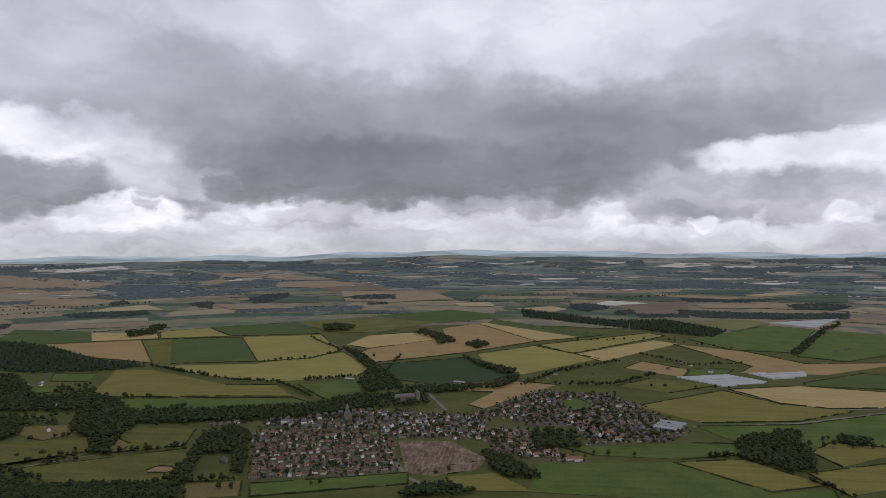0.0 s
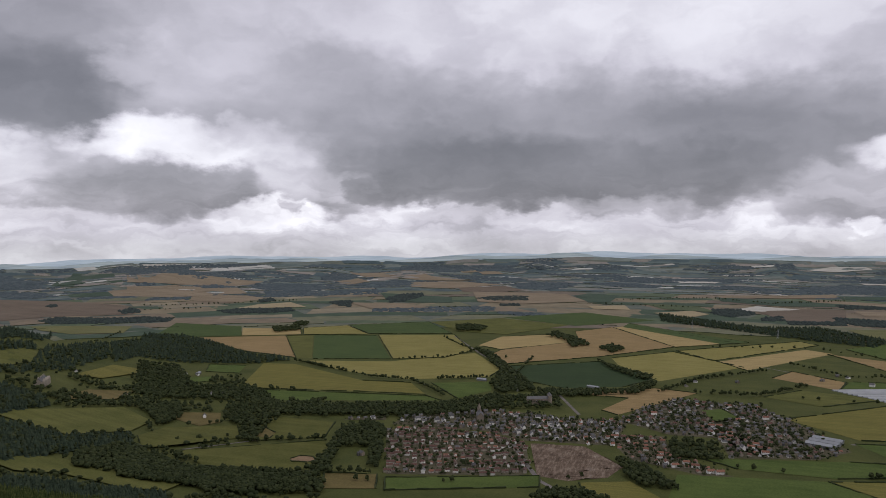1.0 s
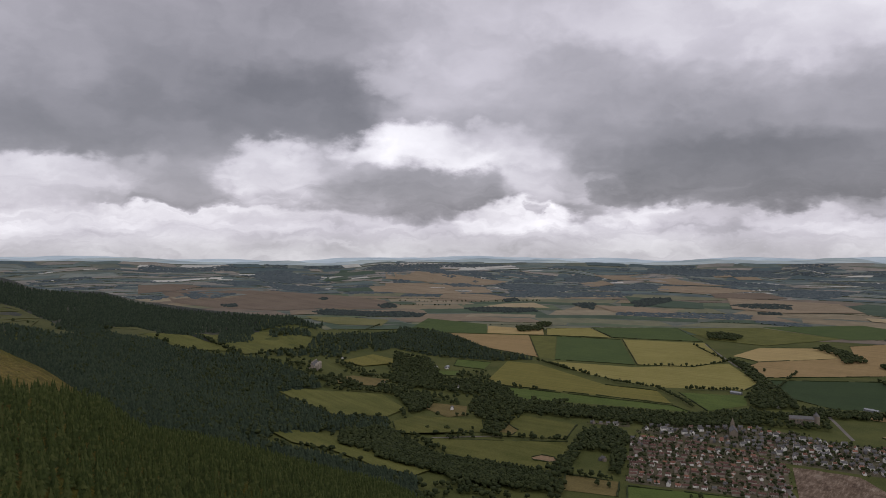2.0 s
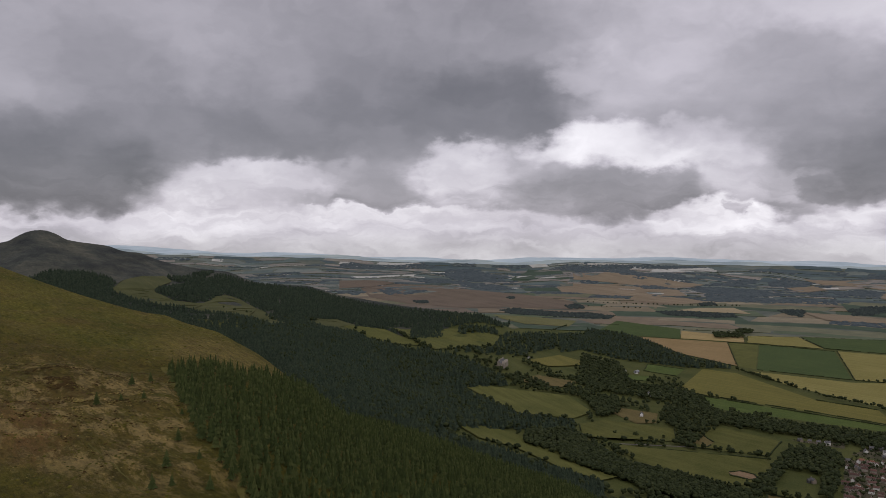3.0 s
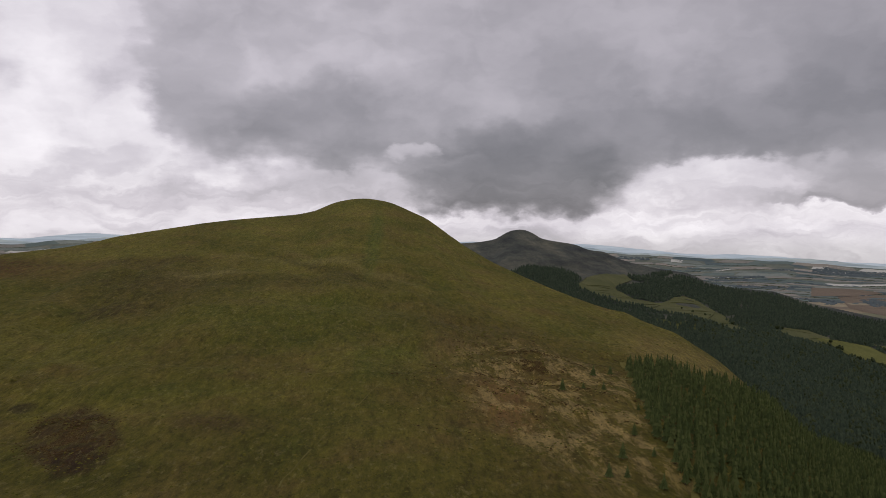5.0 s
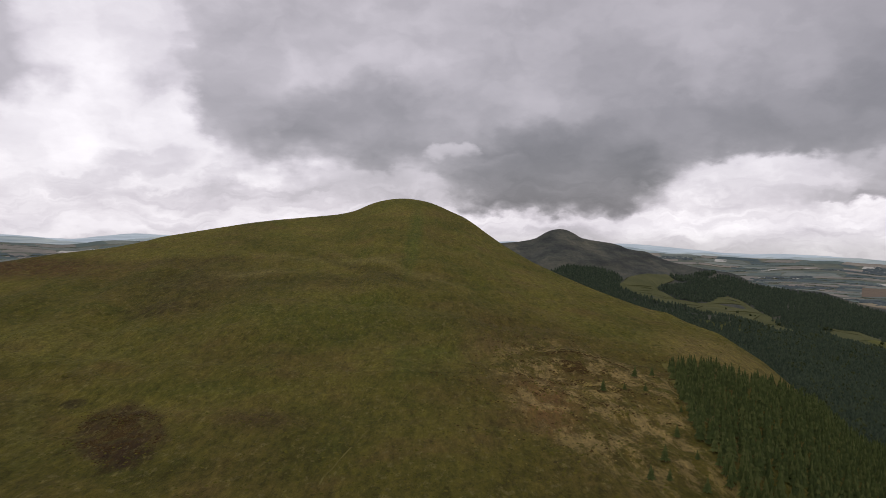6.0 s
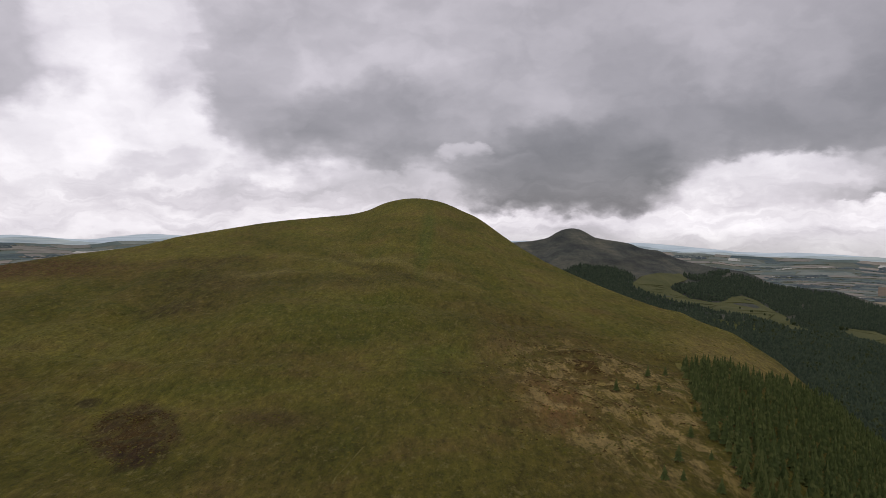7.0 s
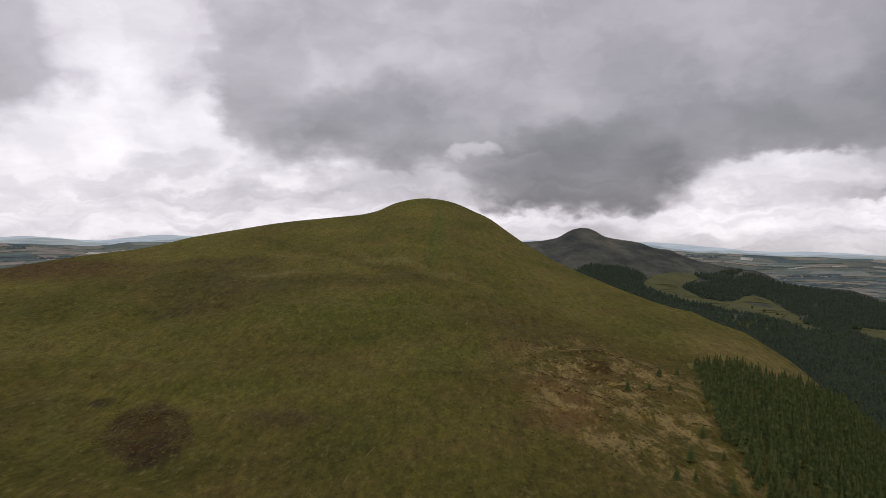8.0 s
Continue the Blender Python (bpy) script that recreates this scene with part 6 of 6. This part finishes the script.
HOUSES = {
    "red": [
        house("semi_detached_house", "semi-detached house with brown tiled roof and buff walls", 10, 6.2, 4.8, 7.2, WALL_BUFF, ROOF_BROWN, (-2.6, 2.6), (-3.4, 1.6)),
        house("semi_detached_house", "semi-detached house with brown tiled roof and white harled walls", 10, 6.2, 4.8, 7.3, WALL_WHITE, ROOF_BROWN, (0,), (-3.4, 3.4)),
        house("terraced_house", "long terrace with brown tiled roof and rendered walls", 15, 6.2, 4.8, 7.1, WALL_BUFF, ROOF_BROWN, (-5, 0, 5), (-6, -2.5, 2.5, 6)),
        house("bungalow", "low bungalow with red pantiled roof", 9, 7, 2.6, 4.9, WALL_WHITE, ROOF_RED, (2.5,), (-3, 3), porch=True, storeys=1),
    ],
    "old": [
        house("cottage", "old stone cottage with slate roof", 9, 5.6, 4.2, 6.9, WALL_STONE, ROOF_SLATE, (-4, 4), (-2.8, 2.8), wing=4.5),
        house("cottage", "old whitewashed cottage with red pantiled roof", 8.5, 5.4, 4.0, 6.7, WALL_WHITE, ROOF_RED, (-3.8, 3.8), (-2.6, 2.6)),
        house("town_house", "stone town house with slate roof", 10.5, 6.6, 5.8, 9.0, WALL_STONE, ROOF_SLATE, (-4.8, 4.8), (-3.4, 3.4), wing=5.5),
        house("town_house", "white harled town house with slate roof", 11, 6.2, 5.4, 8.4, WALL_WHITE, ROOF_SLATE, (-5, 5), (-3.6, 3.6)),
    ],
    "warm": [
        house("semi_detached_house", "semi-detached house with orange-red pantiled roof", 10, 6.2, 4.8, 7.3, WALL_BUFF, ROOF_RED, (0,), (-3.4, 3.4)),
        house("terraced_house", "short terrace with orange-red pantiled roof", 13, 6.2, 4.6, 7.0, WALL_WHITE, ROOF_RED, (-4, 4), (-5, -1.8, 1.8, 5)),
        house("bungalow", "low bungalow with red pantiled roof and buff walls", 9, 7, 2.6, 4.9, WALL_BUFF, ROOF_RED, (2.5,), (-3, 3), storeys=1),
    ],
    "grey": [
        house("bungalow", "grey-tiled bungalow with pale rendered walls", 9.5, 7, 2.7, 5.2, WALL_BUFF, ROOF_SLATE, (2.8,), (-3.2, 3.2), porch=True, storeys=1),
        house("detached_house", "detached house with dark grey roof and stone front", 9, 6.6, 4.7, 7.5, WALL_STONE, ROOF_SLATE, (3.4,), (-2.8, 2.8), wing=4.0),
        house("detached_house", "detached house with brown tiled roof and pale walls", 9, 6.6, 4.7, 7.3, WALL_BUFF, ROOF_BROWN, (-3.2,), (-2.8, 2.8)),
        house("bungalow", "white bungalow with dark grey roof", 10, 6.8, 2.6, 5.0, WALL_WHITE, ROOF_SLATE, (0,), (-3.4, 3.4), storeys=1),
    ],
}
KEEP_CLEAR = [corners for kind, density, corners in WOODS if math.hypot(*middle_of(corners)) < 1700]
KEEP_CLEAR += [BUILDING_SITE, TUNNELS_A] + [corners for kind, label, corners in FIELDS if kind == "grass" and math.hypot(*middle_of(corners)) < 1500]
LANDMARKS = ((1269, 320, 26), (1405, 236, 36), (1282, -244, 30), (1017, 441, 16))
village_rng = random.Random(77)
used_houses, garden_spots, house_spots = set(), [], []
ROW_TURN = {"warm": 0.2, "red": 0.30, "old": 0.52, "grey": 0.12}


def free_place(x, y, gap):
    if any(math.hypot(x - a, y - b) < r for a, b, r in LANDMARKS):
        return False
    if any(bool(inside(x, y, c)) for c in KEEP_CLEAR):
        return False
    return all((x - a) ** 2 + (y - b) ** 2 > gap * gap for a, b in house_spots)


for kind, corners in QUARTERS:
    tagged(draped("village_ground", corners, GARDEN, 0.05, 2000), "gardens, yards and lanes between village houses", "ground", kind="structure")
    turn = ROW_TURN[kind]
    c, s = math.cos(turn), math.sin(turn)
    us = [x * c + y * s for x, y in corners]
    vs = [-x * s + y * c for x, y in corners]
    u = min(us)
    row = 0
    while u < max(us):
        v = min(vs) + village_rng.uniform(0, 8)
        while v < max(vs):
            ju, jv = u + village_rng.uniform(-3, 3), v + village_rng.uniform(-1.5, 1.5)
            x, y = ju * c - jv * s, ju * s + jv * c
            if bool(inside(x, y, corners)):
                if village_rng.random() < 0.90 and free_place(x, y, 9.4):
                    pick = HOUSES[kind if village_rng.random() < 0.8 else village_rng.choice(("red", "old", "grey", "warm"))]
                    proto = village_rng.choice(pick)
                    across = village_rng.random() < (0.28 if kind == "red" else 0.4)
                    spin = turn + math.pi / 2 + (math.pi if row % 2 else 0) + (math.pi / 2 if across else 0) + village_rng.uniform(-0.22, 0.22)
                    m = Matrix.Translation((x, y, height(x, y))) @ Matrix.Rotation(spin, 4, "Z") @ Matrix.Scale(village_rng.uniform(0.78, 0.95), 4)
                    if proto.name in used_houses:
                        copy_thing(proto, m)
                    else:
                        used_houses.add(proto.name)
                        proto.matrix_basis = m
                    house_spots.append((x, y))
                for _ in range(5 if kind == "red" else 6):
                    gx, gy = x + village_rng.uniform(-12, 12), y + village_rng.uniform(-12, 12)
                    garden_spots.append((gx, gy, height(gx, gy) - 0.2, village_rng.choice((2.5, 3, 4, 5, 7, 9) if kind == "red" else (3, 4, 5, 6, 7, 9)), village_rng.uniform(0.9, 1.4)))
            v += village_rng.uniform(10.8, 13.5) if kind == "red" else village_rng.uniform(12.0, 15.5) if kind != "old" else village_rng.uniform(11, 15)
        u += (16.5 if kind == "red" else 18.0) + (5.0 if row % 2 else -1.0)
        row += 1
garden_spots = [g for g in garden_spots if not any(bool(inside(g[0], g[1], c)) for c in KEEP_CLEAR) and all((g[0] - a) ** 2 + (g[1] - b) ** 2 > 30 for a, b in house_spots)]
joined_trees("garden_trees", garden_spots, FAR_CROWNS, BROAD, "small garden trees and shrubs between houses")

# Trees that stand alone.
LONE_TREES = [tree_thing("broadleaf_tree", CROWNS[k], stem_shape(0.45, 0.035), BROAD, "round dark green broadleaved tree in grass", "tree") for k in range(4)]
LONE_SPOTS = ((940, 288), (946, 278), (1014, 111), (1003, 128), (911, 404), (915, 389), (1111, -157), (1119, -98), (1112, -119), (1062, -397), (1128, -339), (1132, -284), (1031, 834), (992, 751), (1011, 727), (1021, 682), (1862, 400), (985, -401), (974, -411), (1737, -89), (1613, 3), (1230, -469), (1236, -479), (1015, 818), (1013, 724), (1170, 955), (1040, 690), (1273, 973), (1358, 976), (1371, 1153), (740, 1753), (754, 1720), (773, 1693), (787, 1698))
for k, (x, y) in enumerate(LONE_SPOTS):
    plant(LONE_TREES[k % 4], stood, x, y, 7.0 + (k * 37 % 50) / 10, 1.05, "lone trees")


# ---- roads and hedges ----
def strip(bm, points, wide, low, high):
    """A low band along a line, with sloped sides where it has height."""
    for (ax, ay), (bx, by) in zip(points, points[1:]):
        n = max(1, int(math.hypot(bx - ax, by - ay) / 60))
        ux, uy = (by - ay), -(bx - ax)
        q = wide / 2 / max(math.hypot(ux, uy), 0.01)
        ux, uy = ux * q, uy * q
        last = None
        for k in range(n + 1):
            x, y = ax + (bx - ax) * k / n, ay + (by - ay) * k / n
            z = height(x, y)
            ring = [bm.verts.new((x - ux, y - uy, z + low)), bm.verts.new((x - ux * 0.7, y - uy * 0.7, z + high)),
                    bm.verts.new((x + ux * 0.7, y + uy * 0.7, z + high)), bm.verts.new((x + ux, y + uy, z + low))]
            if last:
                for i in range(3):
                    bm.faces.new((last[i], last[i + 1], ring[i + 1], ring[i]))
            last = ring
    bmesh.ops.recalc_face_normals(bm, faces=bm.faces[:])
    return bm


def plan_road(name, wide, *points):
    bm = strip(bmesh.new(), points, wide, 0.12, 0.22)
    ob = part(name, bm, ROAD, None)
    tagged(ob, "narrow pale grey country lane between fields" if name == "lane" else "pale worn farm track across grass", "road", kind="structure")


plan_road("lane", 7, (1153, 239), (1060, 200), (984, 165), (961, 142))
plan_road("lane", 6, (1537, 227), (1444, 190), (1349, 153))
plan_road("lane", 6, (1288, -280), (1333, -468), (1468, -737))
plan_road("lane", 5, (1587, -416), (1464, -484), (1437, -563), (1468, -737))
plan_road("track", 4, (1982, -156), (1881, -272), (1772, -364))
plan_road("track", 4, (960, 718), (1031, 642), (1095, 543))
plan_road("lane", 5, (2194, 635), (1915, 483), (1737, 367))


def plan_path(wide, *points):
    """Trodden line that follows every rise of the hill, grown over here and there."""
    fine = []
    for (ax, ay), (bx, by) in zip(points, points[1:]):
        n = max(1, int(math.hypot(bx - ax, by - ay) / 3))
        fine += [(ax + (bx - ax) * k / n + hill_rng.uniform(-0.3, 0.3), ay + (by - ay) * k / n + hill_rng.uniform(-0.3, 0.3)) for k in range(n)]
    bm = bmesh.new()
    for p, q in zip(fine, fine[1:]):
        if wide > 1 or hill_rng.random() < 0.62:
            strip(bm, (p, q), wide * hill_rng.uniform(0.7, 1.3), 0.04, 0.10)
    tagged(part("path", bm, WORN, None), "narrow worn path through rough hill grass", "path", kind="structure")


hill_rng = random.Random(3)
WORN = field_material("worn_turf", (0.090, 0.083, 0.020), (0.135, 0.118, 0.036), 0.9, 0.3, 0.2)

# Worn lines on the hill: a sheep path, an old dyke and the strip beside the plantation.
plan_path(0.32, (-21, 138), (-18, 157), (-12, 182), (-4, 206), (7, 240), (13, 262))
plan_path(0.32, (38.4, 342), (38, 278), (42.5, 248), (43.4, 212), (45, 178), (46, 143))
plan_path(2.0, (94.8, 280.0), (80.5, 223), (71.5, 178), (67.0, 151), (61, 137))

hedge_rng = random.Random(19)
for kind, label, corners in FIELDS:
    mx, my = middle_of(corners)
    if math.hypot(mx, my) > 2500 or height(mx, my) > 5:
        continue
    bm = bmesh.new()
    for a, b in zip(corners, corners[1:] + corners[:1]):
        if hedge_rng.random() < 0.6:
            n = max(2, int(math.hypot(b[0] - a[0], b[1] - a[1]) / 14))
            line = [(a[0] + (b[0] - a[0]) * k / n + hedge_rng.uniform(-0.7, 0.7), a[1] + (b[1] - a[1]) * k / n + hedge_rng.uniform(-0.7, 0.7)) for k in range(n + 1)]
            for p, q in zip(line, line[1:]):
                if hedge_rng.random() < 0.93:
                    strip(bm, (p, q), hedge_rng.uniform(1.8, 3.2), -0.1, hedge_rng.uniform(1.2, 2.4))
    if bm.faces:
        tagged(part("hedge", bm, BROAD, None), "dark green clipped hedge along a field edge", "hedge", kind="stuff")


# ---- landmarks ----
def stand(root, x, y, turn):
    root.matrix_basis = Matrix.Translation((x, y, height(x, y))) @ Matrix.Rotation(radians(turn), 4, "Z")
    return root


church = tagged(new("church"), "grey stone parish church with a tall spire", "church")
part("nave", gable_prism(bmesh.new(), -14, 12, -6, 6, -0.5, 8.5, 14), WALL_STONE, church)
part("roof", roof_slabs(bmesh.new(), -14, 12, -6, 6, 8.5, 14, 0.4, 0.3), ROOF_SLATE, church)
part("tower", box(bmesh.new(), 12.1, 18, -3, 3, -0.5, 16), WALL_STONE, church)
bm = bmesh.new()
bmesh.ops.create_cone(bm, cap_ends=True, segments=8, radius1=2.9, radius2=0.12, depth=10, matrix=Matrix.Translation((15.05, 0, 21.0)))
part("spire", bm, WALL_STONE, church)
for px in (12.5, 17.6):
    for py in (-2.6, 2.6):
        bm = bmesh.new()
        bmesh.ops.create_cone(bm, cap_ends=True, segments=4, radius1=0.5, radius2=0.05, depth=3.4, matrix=Matrix.Translation((px, py, 17.6)))
        part("pinnacle", bm, WALL_STONE, church)
for k in range(5):
    window_part(-11 + 5 * k, -6, 4.5, 1.3, 4.2, church)
stand(church, 1269, 320, 20)

palace = tagged(new("palace"), "ruined grey stone palace range with round gatehouse towers", "palace")
part("range", gable_prism(bmesh.new(), -24, 16, -5, 5, -0.5, 12, 16), WALL_STONE, palace)
part("roof", roof_slabs(bmesh.new(), -24, 16, -5, 5, 12, 16.2, 0.3, 0.3), ROOF_SLATE, palace)
for py in (-4.5, 4.5):
    bm = bmesh.new()
    bmesh.ops.create_cone(bm, cap_ends=True, segments=14, radius1=4, radius2=4, depth=19, matrix=Matrix.Translation((20, py, 9)))
    tower = part("tower", bm, WALL_STONE, palace)
    bm = bmesh.new()
    bmesh.ops.create_cone(bm, cap_ends=True, segments=14, radius1=4.2, radius2=0.1, depth=5, matrix=Matrix.Translation((20, py, 21)))
    part("tower_roof", bm, ROOF_SLATE, tower)
for k in range(8):
    window_part(-21 + 5 * k, -5, 7.5, 1.5, 3.0, palace)
    part("buttress", box(bmesh.new(), -19 + 5 * k, -17.8 + 5 * k, -6.1, -5.02, -0.5, 10.5), WALL_STONE, palace)
stand(palace, 1405, 236, -70)

mansion = tagged(new("mansion"), "large pale stone mansion among dark trees", "house")
part("wall", gable_prism(bmesh.new(), -20, 20, -7, 7, -0.5, 10, 15), WALL_BUFF, mansion)
part("roof", roof_slabs(bmesh.new(), -20, 20, -7, 7, 10, 15, 0.4, 0.3), ROOF_SLATE, mansion)
for cx in (-18, -12, -4, 4, 12, 18):
    part("chimney", box(bmesh.new(), cx - 0.7, cx + 0.7, -0.6, 0.6, 13.5, 18), WALL_BUFF, mansion)
for gx in (-13, 0, 13):
    bm = gable_prism(bmesh.new(), 0, 5, -3.5, 3.5, -0.5, 10, 14.5)
    bmesh.ops.transform(bm, matrix=Matrix.Translation((gx, -7, 0)) @ Matrix.Rotation(-math.pi / 2, 4, "Z"), verts=bm.verts[:])
    part("gable", bm, WALL_BUFF, mansion)
for k in range(7):
    for level in (3.0, 7.5):
        window_part(-18 + 6 * k + (1.0 if k % 2 else -1.0), -7, level, 1.3, 2.0, mansion)
stand(mansion, 1082, 1117, 30)

MORE_HOUSES = (("old", 3, 1284, 887, 40), ("old", 2, 1296, 872, 120), ("old", 3, 1132, 798, 35), ("old", 3, 1438, 1062, 60), ("grey", 3, 1452, 1040, 65), ("grey", 1, 1420, 1085, 20),
               ("old", 2, 1017, 441, 60), ("old", 0, 1034, 430, 10), ("grey", 1, 1251, -443, 70), ("old", 0, 1275, -452, 20), ("grey", 3, 1841, -391, 30), ("old", 0, 1856, -372, 100),
               ("grey", 0, 1650, -40, 20), ("grey", 3, 1700, -60, 80), ("old", 0, 1720, -150, 10), ("grey", 1, 1790, -330, 40), ("old", 3, 1760, -420, 60), ("old", 1, 1640, 330, 30),
               ("grey", 3, 1510, 300, 40), ("old", 0, 2090, -830, 20), ("grey", 1, 2110, -860, 80), ("old", 0, 2130, -880, 50), ("grey", 3, 1270, 1215, 40), ("old", 0, 1282, 1235, 120),
               ("old", 0, 1240, 1010, 15), ("old", 2, 1180, 1010, 75))
for kind, which, x, y, turn in MORE_HOUSES:
    copy_thing(HOUSES[kind][which], Matrix.Translation((x, y, height(x, y))) @ Matrix.Rotation(radians(turn), 4, "Z"))

METAL = plain_look("grey_sheet_metal", (0.24, 0.25, 0.26), 0.45, 0.2, 0.2, 0.4)


def shed(label, wide, deep, eaves, ridge, x, y, turn):
    root = tagged(new("shed"), label, "shed")
    part("wall", gable_prism(bmesh.new(), -wide / 2, wide / 2, -deep / 2, deep / 2, -0.4, eaves, ridge), METAL, root)
    part("roof", roof_slabs(bmesh.new(), -wide / 2, wide / 2, -deep / 2, deep / 2, eaves, ridge, 0.3, 0.15), METAL, root)
    part("door", box(bmesh.new(), -2, 2, -deep / 2 - 0.08, -deep / 2 + 0.05, 0, eaves * 0.8), DOOR_DARK, root)
    stand(root, x, y, turn)


for k in range(3):
    shed("long grey sheet-metal shed at the village edge", 44, 15, 4.5, 7.0, 1262 + 17 * k, -232 - 8 * k, 65)
shed("white farm shed beside a paddock", 22, 10, 3.5, 5.5, 1585, 395, 80)
shed("white farm shed near the river trees", 18, 9, 3.5, 5.5, 1462, 1046, 20)
shed("white farm shed near the road", 26, 9, 3.5, 5.2, 1580, 150, 70)

# ---- bare building site with spoil heaps ----
site = draped("building_site", BUILDING_SITE, EARTH, 0.10, 9)
for v in site.data.vertices:
    edge = min(math.hypot(v.co.x - a, v.co.y - b) for a, b in BUILDING_SITE)
    v.co.z += max(0.0, float(ripple(v.co.x, v.co.y, 34, 8, 3))) * 1.6 * min(1.0, edge / 25)
tagged(site, "bare brown earth of a cleared building site", "ground", kind="structure")

# ---- polytunnels ----
def tunnel_rows(corners, turn, pitch=10.0):
    """Long hoop tunnels side by side inside an outline, each a thing."""
    c, s = math.cos(turn), math.sin(turn)
    us, vs = [x * c + y * s for x, y in corners], [-x * s + y * c for x, y in corners]
    v = min(vs) + pitch / 2
    while v < max(vs):
        run = np.linspace(min(us), max(us), 160)
        ok = run[inside(run * c - v * s, run * s + v * c, corners)]
        if len(ok) > 6:
            bm, last = bmesh.new(), None
            for u in np.linspace(ok[0], ok[-1], 8):
                x0, y0 = u * c - v * s, u * s + v * c
                z0 = height(x0, y0)
                ring = []
                for k in range(7):
                    a = math.pi * k / 6
                    q = v + 3.3 * math.cos(a)
                    ring.append(bm.verts.new((u * c - q * s, u * s + q * c, z0 + 3.0 * math.sin(a))))
                if last:
                    for k in range(6):
                        bm.faces.new((last[k], ring[k], ring[k + 1], last[k + 1]))
                else:
                    bm.faces.new(ring)
                last = ring
            bm.faces.new(last[::-1])
            tagged(part("polytunnel", bm, FILM, None), "long white film-covered polytunnel in a field", "polytunnel", "polytunnels")
        v += pitch


tunnel_rows(TUNNELS_A, 1.9)
tunnel_rows(TUNNELS_B, 1.9)
tunnel_rows(TUNNELS_C, 1.7, 12.0)

# ---- power line masts ----
def lattice_mast(x, y, high):
    root = tagged(new("pylon"), "slim grey steel lattice pylon beside a wood", "pylon", "pylons")
    for k in range(4):
        sx, sy = (1 if k & 1 else -1), (1 if k & 2 else -1)
        bm = bmesh.new()
        a, b = Vector((sx * 2.6, sy * 2.6, -0.5)), Vector((sx * 0.3, sy * 0.3, high))
        m = Matrix.Translation((a + b) / 2) @ (b - a).to_track_quat("Z", "Y").to_matrix().to_4x4()
        bmesh.ops.create_cone(bm, cap_ends=True, segments=4, radius1=0.22, radius2=0.14, depth=(b - a).length, matrix=m)
        part("leg", bm, METAL, root)
    for z, w in ((high * 0.62, 5.5), (high * 0.76, 6.5), (high * 0.9, 4.5)):
        part("cross_arm", box(bmesh.new(), -0.2, 0.2, -w, w, z, z + 0.5), METAL, root)
    for k in range(1, 6):
        w = 2.6 - 2.3 * k / 6.5
        part("brace", box(bmesh.new(), -w, w, -w, w, high * k / 6.5, high * k / 6.5 + 0.15), METAL, root)
    stand(root, x, y, 60)


lattice_mast(2553, -79, 30)
lattice_mast(2408, -320, 30)
